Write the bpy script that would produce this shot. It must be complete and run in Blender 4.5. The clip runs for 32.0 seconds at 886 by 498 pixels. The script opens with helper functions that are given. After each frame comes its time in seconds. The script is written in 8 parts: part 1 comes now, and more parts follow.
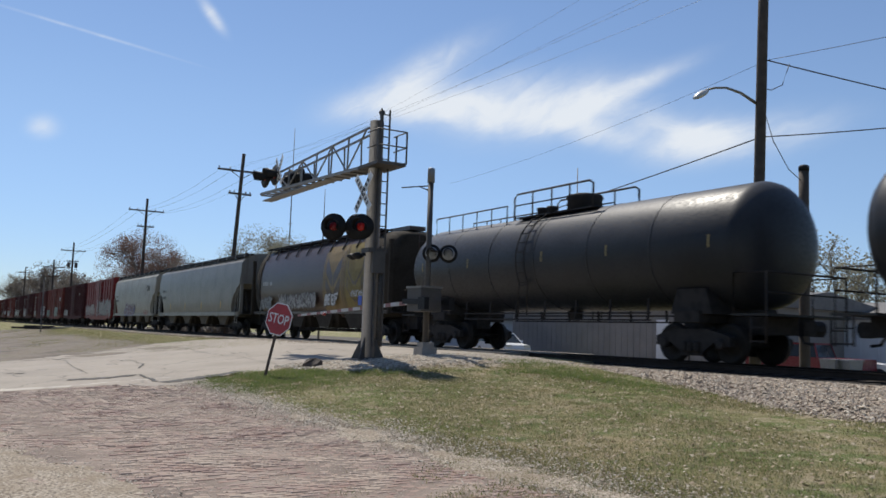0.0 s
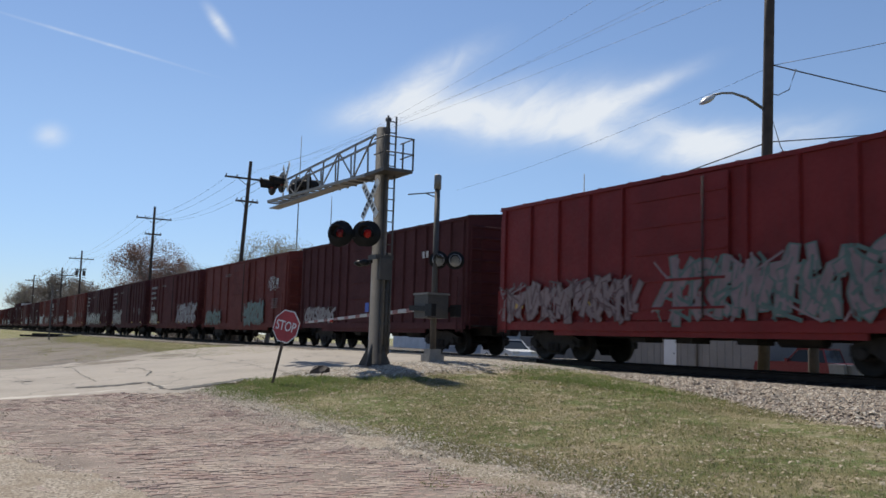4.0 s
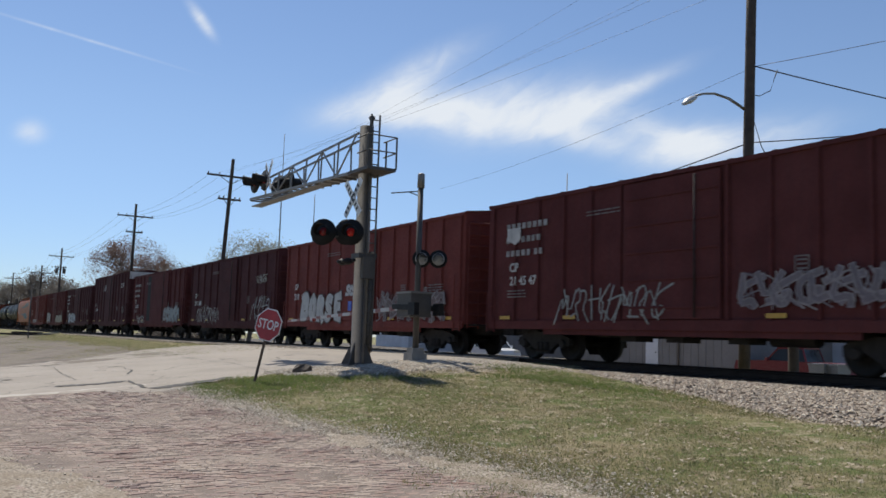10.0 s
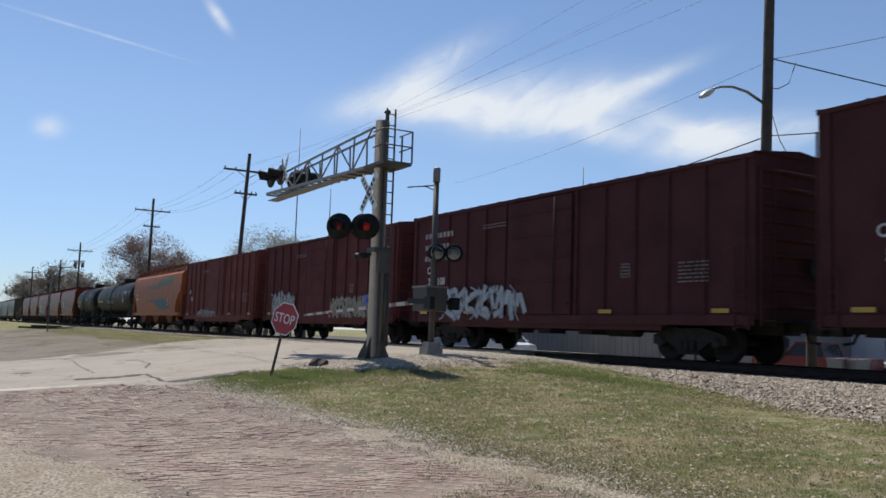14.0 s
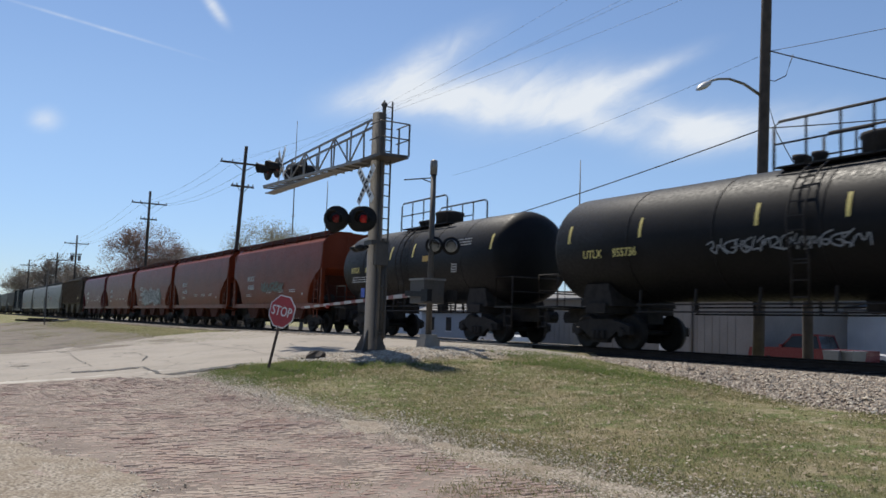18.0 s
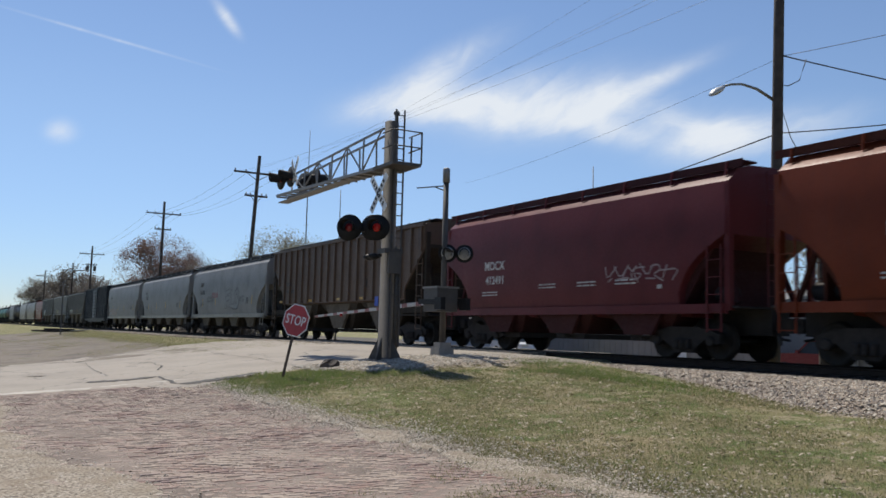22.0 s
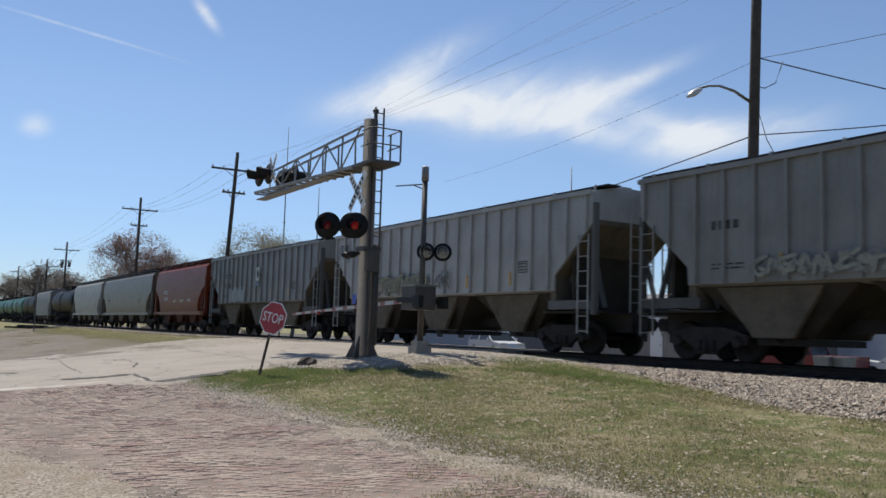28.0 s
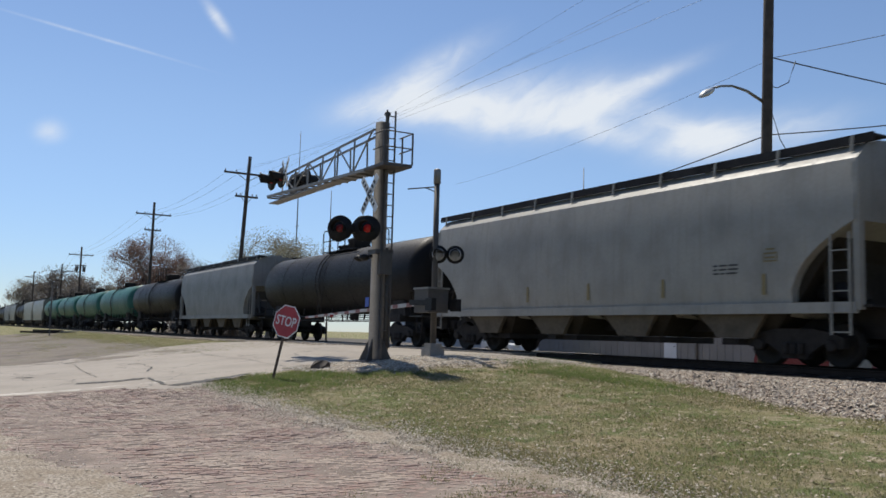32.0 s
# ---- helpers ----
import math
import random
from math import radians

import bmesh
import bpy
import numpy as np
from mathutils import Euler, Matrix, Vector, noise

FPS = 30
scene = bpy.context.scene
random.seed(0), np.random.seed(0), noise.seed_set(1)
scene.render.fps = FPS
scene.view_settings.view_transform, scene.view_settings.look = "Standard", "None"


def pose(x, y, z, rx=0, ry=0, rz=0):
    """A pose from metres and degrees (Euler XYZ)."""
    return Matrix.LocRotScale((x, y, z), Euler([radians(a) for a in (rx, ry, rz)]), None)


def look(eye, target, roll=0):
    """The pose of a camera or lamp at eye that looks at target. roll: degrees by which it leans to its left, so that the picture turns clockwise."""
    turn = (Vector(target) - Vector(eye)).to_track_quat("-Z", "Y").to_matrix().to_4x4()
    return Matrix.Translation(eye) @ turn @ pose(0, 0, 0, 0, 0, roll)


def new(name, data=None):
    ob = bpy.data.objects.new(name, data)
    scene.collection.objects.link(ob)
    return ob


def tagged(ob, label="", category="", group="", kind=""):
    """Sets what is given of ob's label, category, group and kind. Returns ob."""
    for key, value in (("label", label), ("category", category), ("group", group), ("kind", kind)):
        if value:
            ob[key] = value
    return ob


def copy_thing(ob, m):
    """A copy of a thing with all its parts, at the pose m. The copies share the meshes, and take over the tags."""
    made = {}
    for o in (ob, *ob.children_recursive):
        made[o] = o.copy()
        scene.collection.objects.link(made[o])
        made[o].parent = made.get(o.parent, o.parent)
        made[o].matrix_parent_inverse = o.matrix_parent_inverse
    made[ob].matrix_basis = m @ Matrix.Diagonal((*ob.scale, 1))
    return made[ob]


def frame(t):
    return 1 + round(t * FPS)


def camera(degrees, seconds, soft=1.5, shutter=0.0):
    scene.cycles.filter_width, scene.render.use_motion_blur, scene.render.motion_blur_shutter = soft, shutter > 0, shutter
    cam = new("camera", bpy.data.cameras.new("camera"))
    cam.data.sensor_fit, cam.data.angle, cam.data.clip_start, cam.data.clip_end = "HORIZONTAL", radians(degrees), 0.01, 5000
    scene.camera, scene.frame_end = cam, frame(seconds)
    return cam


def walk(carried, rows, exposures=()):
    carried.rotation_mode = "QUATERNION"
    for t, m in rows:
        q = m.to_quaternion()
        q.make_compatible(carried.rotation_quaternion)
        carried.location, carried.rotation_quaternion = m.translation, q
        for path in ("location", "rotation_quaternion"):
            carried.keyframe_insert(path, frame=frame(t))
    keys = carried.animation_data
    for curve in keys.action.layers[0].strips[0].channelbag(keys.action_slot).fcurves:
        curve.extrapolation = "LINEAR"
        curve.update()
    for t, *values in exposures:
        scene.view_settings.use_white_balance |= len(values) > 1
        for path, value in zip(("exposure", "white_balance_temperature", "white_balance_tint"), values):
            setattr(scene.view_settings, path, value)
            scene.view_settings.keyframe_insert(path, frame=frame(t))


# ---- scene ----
cam = camera(53.5, 32.0, soft=1.6, shutter=0.12)
EYE = (0.0, 0.0, 1.6)
walk(cam, [
    (0.0, pose(*EYE, 95.47, -1.90, 59.36)),
    (0.5, pose(*EYE, 95.57, -1.88, 59.25)),
    (1.0, pose(*EYE, 95.45, -1.86, 59.17)),
    (1.5, pose(*EYE, 95.41, -1.87, 59.28)),
    (2.0, pose(*EYE, 95.59, -1.85, 59.40)),
    (2.5, pose(*EYE, 95.62, -1.70, 59.34)),
    (3.0, pose(*EYE, 95.77, -1.60, 59.35)),
    (3.5, pose(*EYE, 95.97, -1.70, 59.58)),
    (5.5, pose(*EYE, 95.45, -1.65, 60.35)),
    (6.0, pose(*EYE, 95.55, -1.71, 59.51)),
    (6.5, pose(*EYE, 96.11, -1.78, 58.23)),
    (7.0, pose(*EYE, 96.27, -1.75, 57.94)),
    (7.5, pose(*EYE, 96.09, -1.87, 58.03)),
    (8.0, pose(*EYE, 95.99, -1.89, 58.07)),
    (8.5, pose(*EYE, 95.93, -1.85, 58.49)),
    (9.0, pose(*EYE, 95.85, -1.80, 58.69)),
    (9.5, pose(*EYE, 95.83, -1.84, 58.53)),
    (10.0, pose(*EYE, 95.84, -1.79, 58.71)),
    (10.5, pose(*EYE, 95.87, -1.81, 59.18)),
    (11.0, pose(*EYE, 95.87, -1.73, 59.12)),
    (11.5, pose(*EYE, 95.90, -1.60, 59.05)),
    (12.0, pose(*EYE, 96.20, -1.60, 59.02)),
    (12.5, pose(*EYE, 96.29, -1.79, 59.40)),
    (13.0, pose(*EYE, 95.85, -2.08, 59.74)),
    (13.5, pose(*EYE, 95.29, -2.00, 59.84)),
    (14.0, pose(*EYE, 95.43, -1.88, 59.73)),
    (14.5, pose(*EYE, 95.53, -1.93, 59.73)),
    (16.5, pose(*EYE, 95.42, -1.84, 59.07)),
    (17.0, pose(*EYE, 95.30, -1.86, 59.35)),
    (17.5, pose(*EYE, 95.06, -1.82, 59.60)),
    (18.0, pose(*EYE, 94.95, -1.81, 59.55)),
    (18.5, pose(*EYE, 95.00, -1.64, 59.10)),
    (19.0, pose(*EYE, 95.28, -1.52, 59.22)),
    (19.5, pose(*EYE, 95.10, -1.51, 59.29)),
    (20.0, pose(*EYE, 95.11, -1.60, 59.22)),
    (20.5, pose(*EYE, 95.28, -1.59, 59.31)),
    (21.0, pose(*EYE, 95.35, -1.58, 59.66)),
    (21.5, pose(*EYE, 95.46, -1.49, 60.06)),
    (22.0, pose(*EYE, 95.44, -1.48, 60.44)),
    (22.5, pose(*EYE, 95.45, -1.52, 60.59)),
    (23.0, pose(*EYE, 95.34, -1.52, 60.75)),
    (23.5, pose(*EYE, 95.25, -1.51, 61.00)),
    (24.0, pose(*EYE, 95.25, -1.62, 61.00)),
    (24.5, pose(*EYE, 95.21, -1.67, 60.79)),
    (25.0, pose(*EYE, 95.02, -1.73, 60.58)),
    (25.5, pose(*EYE, 95.13, -1.72, 59.90)),
    (27.5, pose(*EYE, 95.31, -1.77, 58.90)),
    (28.0, pose(*EYE, 95.38, -1.75, 59.00)),
    (28.5, pose(*EYE, 95.37, -1.53, 59.19)),
    (29.0, pose(*EYE, 95.41, -1.22, 59.09)),
    (29.5, pose(*EYE, 95.45, -1.25, 59.18)),
    (30.0, pose(*EYE, 95.54, -1.21, 59.22)),
    (30.5, pose(*EYE, 95.41, -1.20, 59.43)),
    (31.0, pose(*EYE, 95.25, -1.21, 59.80)),
    (31.5, pose(*EYE, 95.40, -1.36, 59.96)),
    (32.0, pose(*EYE, 95.52, -1.45, 59.84)),
], exposures=[(0.0, 0.0), (32.0, 0.0)])

# ---- sky and sun ----
SUN_EL, SUN_AZ = 57.0, 176.0          # degrees; azimuth from +x towards +y
_el, _az = radians(SUN_EL), radians(SUN_AZ)
SUN_DIR = Vector((math.cos(_el) * math.cos(_az), math.cos(_el) * math.sin(_az), math.sin(_el)))
world = bpy.data.worlds.new("sky")
scene.world = world
world.use_nodes = True
wn, wl = world.node_tree.nodes, world.node_tree.links
wn.clear()


def wnode(kind, **values):
    n = wn.new(kind)
    for k, v in values.items():
        n.inputs[k].default_value = v
    return n


sky = wn.new("ShaderNodeTexSky")
sky.sky_type = "NISHITA"
sky.sun_disc = False
sky.sun_elevation = _el
sky.sun_rotation = radians(90.0 - SUN_AZ)
sky.air_density, sky.dust_density, sky.ozone_density = 1.0, 0.05, 1.8
coord = wn.new("ShaderNodeTexCoord")


def wmath(op, a, b=None):
    n = wn.new("ShaderNodeMath")
    n.operation = op
    for i, v in enumerate((a, b)):
        if v is None:
            continue
        if isinstance(v, (int, float)):
            n.inputs[i].default_value = v
        else:
            wl.new(v, n.inputs[i])
    return n.outputs[0]


def sky_axis(vec):
    n = wn.new("ShaderNodeVectorMath")
    n.operation = "DOT_PRODUCT"
    wl.new(coord.outputs["Generated"], n.inputs[0])
    n.inputs[1].default_value = vec
    return n.outputs["Value"]


# high feathery cloud: soft ellipses, combed by noise drawn out along the wind
wind = pose(0, 0, 0, 106, 0, 55).to_3x3() @ pose(0, 0, 0, 0, 0, 22).to_3x3()
warp = wnode("ShaderNodeTexNoise", Scale=7.0, Detail=4.0, Roughness=0.55)
wl.new(coord.outputs["Generated"], warp.inputs["Vector"])
drift = wmath("SUBTRACT", warp.outputs["Fac"], 0.5)
along, across = sky_axis(wind.col[0]), sky_axis(wind.col[1])


def combed(stretch, tight, bend, detail):
    """Noise drawn out along the wind."""
    at = wn.new("ShaderNodeCombineXYZ")
    wl.new(wmath("MULTIPLY", along, stretch), at.inputs[0])
    wl.new(wmath("MULTIPLY", wmath("ADD", across, wmath("MULTIPLY", drift, bend)), tight), at.inputs[1])
    n = wnode("ShaderNodeTexNoise", Scale=1.0, Detail=detail, Roughness=0.58)
    wl.new(at.outputs[0], n.inputs["Vector"])
    return n.outputs["Fac"]


feather = wmath("ADD", wmath("MULTIPLY", combed(7.0, 26.0, 0.12, 8.0), 0.6), wmath("MULTIPLY", combed(14.0, 75.0, 0.10, 6.0), 0.4))
fluff = wnode("ShaderNodeTexNoise", Scale=11.0, Detail=9.0, Roughness=0.6, Distortion=0.5)
wl.new(coord.outputs["Generated"], fluff.inputs["Vector"])


def cloud_patch(yaw, pitch, turn, long, wide):
    """A soft patch of cloud round one direction, with wandering edges."""
    m = pose(0, 0, 0, 90 + pitch, 0, yaw).to_3x3() @ pose(0, 0, 0, 0, 0, turn).to_3x3()
    a = wmath("DIVIDE", wmath("ADD", sky_axis(m.col[0]), wmath("MULTIPLY", drift, 0.35 * wide)), long)
    b = wmath("DIVIDE", wmath("ADD", sky_axis(m.col[1]), wmath("MULTIPLY", drift, 0.9 * wide)), wide)
    r = wmath("ADD", wmath("MULTIPLY", a, a), wmath("MULTIPLY", b, b))
    ahead = wmath("GREATER_THAN", sky_axis(-m.col[2]), 0.0)
    return wmath("MULTIPLY", wmath("EXPONENT", wmath("MULTIPLY", r, -1.0)), ahead)


# yaw, pitch, tilt, half length, half width, amount
patches = [(61.6, 16.7, 28, 0.074, 0.0185, 0.95), (58.8, 14.4, -3, 0.105, 0.0195, 0.95), (56.9, 15.5, 12, 0.075, 0.0220, 0.85),
           (48.0, 15.7, 24, 0.072, 0.0100, 0.85), (51.4, 14.9, 18, 0.065, 0.0200, 0.85), (64.4, 14.6, 14, 0.060, 0.0140, 0.60),
           (49.6, 13.2, -18, 0.045, 0.0160, 0.85), (43.0, 12.4, 8, 0.060, 0.0210, 1.35), (37.6, 12.9, 10, 0.060, 0.0220, 0.55),
           (46.0, 13.8, -18, 0.070, 0.0160, 0.65), (84.6, 11.4, 10, 0.015, 0.0110, 1.0), (75.2, 19.3, -50, 0.022, 0.0065, 1.1),
           (82.2, 17.2, -9, 0.095, 0.0018, 0.62), (53.1, 14.6, 4, 0.17, 0.045, 0.32)]
total = None
for yaw, pitch, turn, long, wide, amount in patches:
    v = wmath("MULTIPLY", cloud_patch(yaw, pitch, turn, long, wide), amount)
    total = v if total is None else wmath("ADD", total, v)
texture = wmath("ADD", wmath("MULTIPLY", feather, 2.1), wmath("MULTIPLY", fluff.outputs["Fac"], 1.1))
soft_cover = wn.new("ShaderNodeMapRange")
soft_cover.interpolation_type = "SMOOTHSTEP"
wl.new(wmath("MULTIPLY", total, wmath("SUBTRACT", texture, 0.72)), soft_cover.inputs[0])
soft_cover.inputs[1].default_value, soft_cover.inputs[2].default_value, soft_cover.inputs[4].default_value = -0.10, 1.55, 0.95
cover = wmath("MULTIPLY", wmath("MAXIMUM", wmath("SUBTRACT", soft_cover.outputs[0], 0.022), 0.0), 1.02)
mixc = wn.new("ShaderNodeMix")
mixc.data_type = "RGBA"
wl.new(cover, mixc.inputs["Factor"])
tint = wn.new("ShaderNodeMix")
tint.data_type, tint.blend_type = "RGBA", "MULTIPLY"
tint.inputs[0].default_value = 1.0
wl.new(sky.outputs[0], tint.inputs[6])
tint.inputs[7].default_value = (1.115, 1.145, 1.245, 1)
height = wn.new("ShaderNodeMapRange")
height.interpolation_type = "SMOOTHSTEP"
wl.new(sky_axis((0, 0, 1)), height.inputs[0])
height.inputs[1].default_value, height.inputs[2].default_value = -0.02, 0.26
low_air = wn.new("ShaderNodeMix")
low_air.data_type = "RGBA"
wl.new(height.outputs[0], low_air.inputs[0])
low_air.inputs[6].default_value, low_air.inputs[7].default_value = (0.64, 0.76, 0.98, 1), (1, 1, 1, 1)
dim = wn.new("ShaderNodeMix")
dim.data_type, dim.blend_type = "RGBA", "MULTIPLY"
dim.inputs[0].default_value = 1.0
wl.new(tint.outputs[2], dim.inputs[6])
wl.new(low_air.outputs[2], dim.inputs[7])
wl.new(dim.outputs[2], mixc.inputs[6])
mixc.inputs[7].default_value = (9.1, 9.6, 10.2, 1)
backg = wn.new("ShaderNodeBackground")
wl.new(mixc.outputs[2], backg.inputs["Color"])
backg.inputs["Strength"].default_value = 0.088
wout = wn.new("ShaderNodeOutputWorld")
wl.new(backg.outputs[0], wout.inputs["Surface"])

sun_data = bpy.data.lights.new("sun", "SUN")
sun_data.energy, sun_data.angle, sun_data.color = 5.0, radians(0.53), (1.0, 0.935, 0.83)
sun = new("sun", sun_data)
sun.matrix_world = look(SUN_DIR * 50, (0, 0, 0))

# ---- materials ----
def material(name, color, rough=0.6, metal=0.0, vary=0.25, scale=6.0, fine=60.0, bump=0.15, streak=0.0, grime=0.0,
             grime_color=(0.10, 0.085, 0.065), glow=0.0, spec=0.5, top_tone=None):
    """Painted or raw surface: colour varied at two scales, with rain streaks and dust, and fine relief."""
    m = bpy.data.materials.new(name)
    m.use_nodes = True
    nt = m.node_tree
    ns, ls = nt.nodes, nt.links
    bs = ns["Principled BSDF"]
    bs.inputs["Roughness"].default_value = rough
    bs.inputs["Metallic"].default_value = metal
    bs.inputs["Specular IOR Level"].default_value = spec
    tc = ns.new("ShaderNodeTexCoord")
    big = ns.new("ShaderNodeTexNoise")
    big.inputs["Scale"].default_value = scale
    big.inputs["Detail"].default_value = 4.0
    ls.new(tc.outputs["Object"], big.inputs["Vector"])
    small = ns.new("ShaderNodeTexNoise")
    small.inputs["Scale"].default_value = fine
    small.inputs["Detail"].default_value = 3.0
    ls.new(tc.outputs["Object"], small.inputs["Vector"])

    def rgb(c):
        return (*c, 1.0)

    def mix(fac, a, b, kind="MIX"):
        x = ns.new("ShaderNodeMix")
        x.data_type, x.blend_type = "RGBA", kind
        for i, v in ((0, fac), (6, a), (7, b)):
            if hasattr(v, "is_linked"):
                ls.new(v, x.inputs[i])
            else:
                x.inputs[i].default_value = v
        return x.outputs[2]

    def span(v, a, b, c=0.0, d=1.0):
        x = ns.new("ShaderNodeMapRange")
        ls.new(v, x.inputs[0])
        for i, q in enumerate((a, b, c, d)):
            x.inputs[i + 1].default_value = q
        return x.outputs[0]

    dark = tuple(c * (1 - vary) for c in color)
    light = tuple(min(1.0, c * (1 + vary * 0.8)) for c in color)
    col = mix(span(big.outputs["Fac"], 0.3, 0.7), rgb(dark), rgb(light))
    col = mix(span(small.outputs["Fac"], 0.35, 0.75, 0.0, vary * 0.9), col, rgb(tuple(c * 0.55 for c in color)))
    if streak:
        mp = ns.new("ShaderNodeMapping")
        ls.new(tc.outputs["Object"], mp.inputs[0])
        mp.inputs["Scale"].default_value = (5.0, 5.0, 0.35)
        st = ns.new("ShaderNodeTexNoise")
        st.inputs["Scale"].default_value = 1.6
        st.inputs["Detail"].default_value = 5.0
        ls.new(mp.outputs[0], st.inputs["Vector"])
        col = mix(span(st.outputs["Fac"], 0.50, 0.78, 0.0, streak), col, rgb(grime_color))
    if grime:
        col = mix(span(big.outputs["Fac"], 0.52, 0.75, 0.0, grime), col, rgb(grime_color))
    if top_tone:                              # a second, lighter tone on what faces up
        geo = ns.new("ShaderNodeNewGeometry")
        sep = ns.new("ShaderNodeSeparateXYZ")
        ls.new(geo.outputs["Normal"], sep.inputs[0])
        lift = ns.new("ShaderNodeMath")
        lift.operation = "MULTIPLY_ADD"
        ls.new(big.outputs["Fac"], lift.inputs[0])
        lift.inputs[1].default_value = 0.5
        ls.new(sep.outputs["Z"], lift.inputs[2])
        col = mix(span(lift.outputs[0], 0.45, 0.95, 0.0, 0.95), col, rgb(top_tone))
    ls.new(col, bs.inputs["Base Color"])
    ls.new(span(small.outputs["Fac"], 0.3, 0.7, max(0.05, rough - 0.12), min(1.0, rough + 0.12)), bs.inputs["Roughness"])
    if bump:
        bp = ns.new("ShaderNodeBump")
        bp.inputs["Strength"].default_value = bump
        bp.inputs["Distance"].default_value = 0.02
        ls.new(small.outputs["Fac"], bp.inputs["Height"])
        ls.new(bp.outputs[0], bs.inputs["Normal"])
    if glow:
        ls.new(col, bs.inputs["Emission Color"])
        bs.inputs["Emission Strength"].default_value = glow
    return m


def piece_material(name, colors, rough=0.85, per="object", bump=0.4, fine=70.0, dust=None, dust_scale=0.7, dust_amount=0.8, thin=0.0):
    """Bricks, stones and blades: a colour for each piece, out of a few, and dust lying over them in patches."""
    m = bpy.data.materials.new(name)
    m.use_nodes = True
    ns, ls = m.node_tree.nodes, m.node_tree.links
    b = ns["Principled BSDF"]
    b.inputs["Roughness"].default_value = rough
    if per == "object":
        src = ns.new("ShaderNodeObjectInfo").outputs["Random"]
    else:
        src = ns.new("ShaderNodeNewGeometry").outputs["Random Per Island"]
    ramp = ns.new("ShaderNodeValToRGB")
    ramp.color_ramp.interpolation = "LINEAR"
    while len(ramp.color_ramp.elements) < len(colors):
        ramp.color_ramp.elements.new(0.5)
    for i, c in enumerate(colors):
        ramp.color_ramp.elements[i].position = i / max(1, len(colors) - 1)
        ramp.color_ramp.elements[i].color = (*c, 1)
    ls.new(src, ramp.inputs[0])
    geo = ns.new("ShaderNodeNewGeometry")
    nz = ns.new("ShaderNodeTexNoise")
    nz.inputs["Scale"].default_value = fine
    nz.inputs["Detail"].default_value = 3.0
    ls.new(geo.outputs["Position"], nz.inputs["Vector"])
    x = ns.new("ShaderNodeMix")
    x.data_type, x.blend_type = "RGBA", "MULTIPLY"
    x.inputs[0].default_value = 0.5
    ls.new(ramp.outputs[0], x.inputs[6])
    ls.new(nz.outputs["Fac"], x.inputs[7])
    out = x.outputs[2]
    if dust:
        dn = ns.new("ShaderNodeTexNoise")
        dn.inputs["Scale"].default_value = dust_scale
        dn.inputs["Detail"].default_value = 5.0
        ls.new(geo.outputs["Position"], dn.inputs["Vector"])
        mr = ns.new("ShaderNodeMapRange")
        ls.new(dn.outputs["Fac"], mr.inputs[0])
        mr.inputs[1].default_value, mr.inputs[2].default_value, mr.inputs[4].default_value = 0.42, 0.62, dust_amount
        y = ns.new("ShaderNodeMix")
        y.data_type = "RGBA"
        ls.new(mr.outputs[0], y.inputs[0])
        ls.new(out, y.inputs[6])
        y.inputs[7].default_value = (*dust, 1)
        out = y.outputs[2]
    ls.new(out, b.inputs["Base Color"])
    if thin:                                  # light comes through leaves and blades
        through_leaf = ns.new("ShaderNodeBsdfTranslucent")
        ls.new(out, through_leaf.inputs["Color"])
        both = ns.new("ShaderNodeMixShader")
        both.inputs[0].default_value = thin
        ls.new(b.outputs[0], both.inputs[1])
        ls.new(through_leaf.outputs[0], both.inputs[2])
        ls.new(both.outputs[0], ns["Material Output"].inputs["Surface"])
    bp = ns.new("ShaderNodeBump")
    bp.inputs["Strength"].default_value = bump
    bp.inputs["Distance"].default_value = 0.01
    ls.new(nz.outputs["Fac"], bp.inputs["Height"])
    ls.new(bp.outputs[0], b.inputs["Normal"])
    return m


# ---- mesh tools ----
def box(bm, x0, x1, y0, y1, z0, z1, slot=0):
    v = [bm.verts.new(p) for p in ((x0, y0, z0), (x1, y0, z0), (x1, y1, z0), (x0, y1, z0),
                                   (x0, y0, z1), (x1, y0, z1), (x1, y1, z1), (x0, y1, z1))]
    for q in ((3, 2, 1, 0), (4, 5, 6, 7), (0, 1, 5, 4), (1, 2, 6, 5), (2, 3, 7, 6), (3, 0, 4, 7)):
        f = bm.faces.new([v[i] for i in q])
        f.material_index = slot
    return v


def bar(bm, a, b, w, h=None, slot=0):
    """A square bar from a to b."""
    a, b = Vector(a), Vector(b)
    d = (b - a).normalized()
    up = Vector((0, 0, 1)) if abs(d.z) < 0.95 else Vector((1, 0, 0))
    s = d.cross(up).normalized() * (w / 2)
    u = s.cross(d).normalized() * ((h or w) / 2)
    v = [bm.verts.new(p + i * s + j * u) for p in (a, b) for i, j in ((-1, -1), (1, -1), (1, 1), (-1, 1))]
    for q in ((3, 2, 1, 0), (4, 5, 6, 7), (0, 1, 5, 4), (1, 2, 6, 5), (2, 3, 7, 6), (3, 0, 4, 7)):
        f = bm.faces.new([v[i] for i in q])
        f.material_index = slot


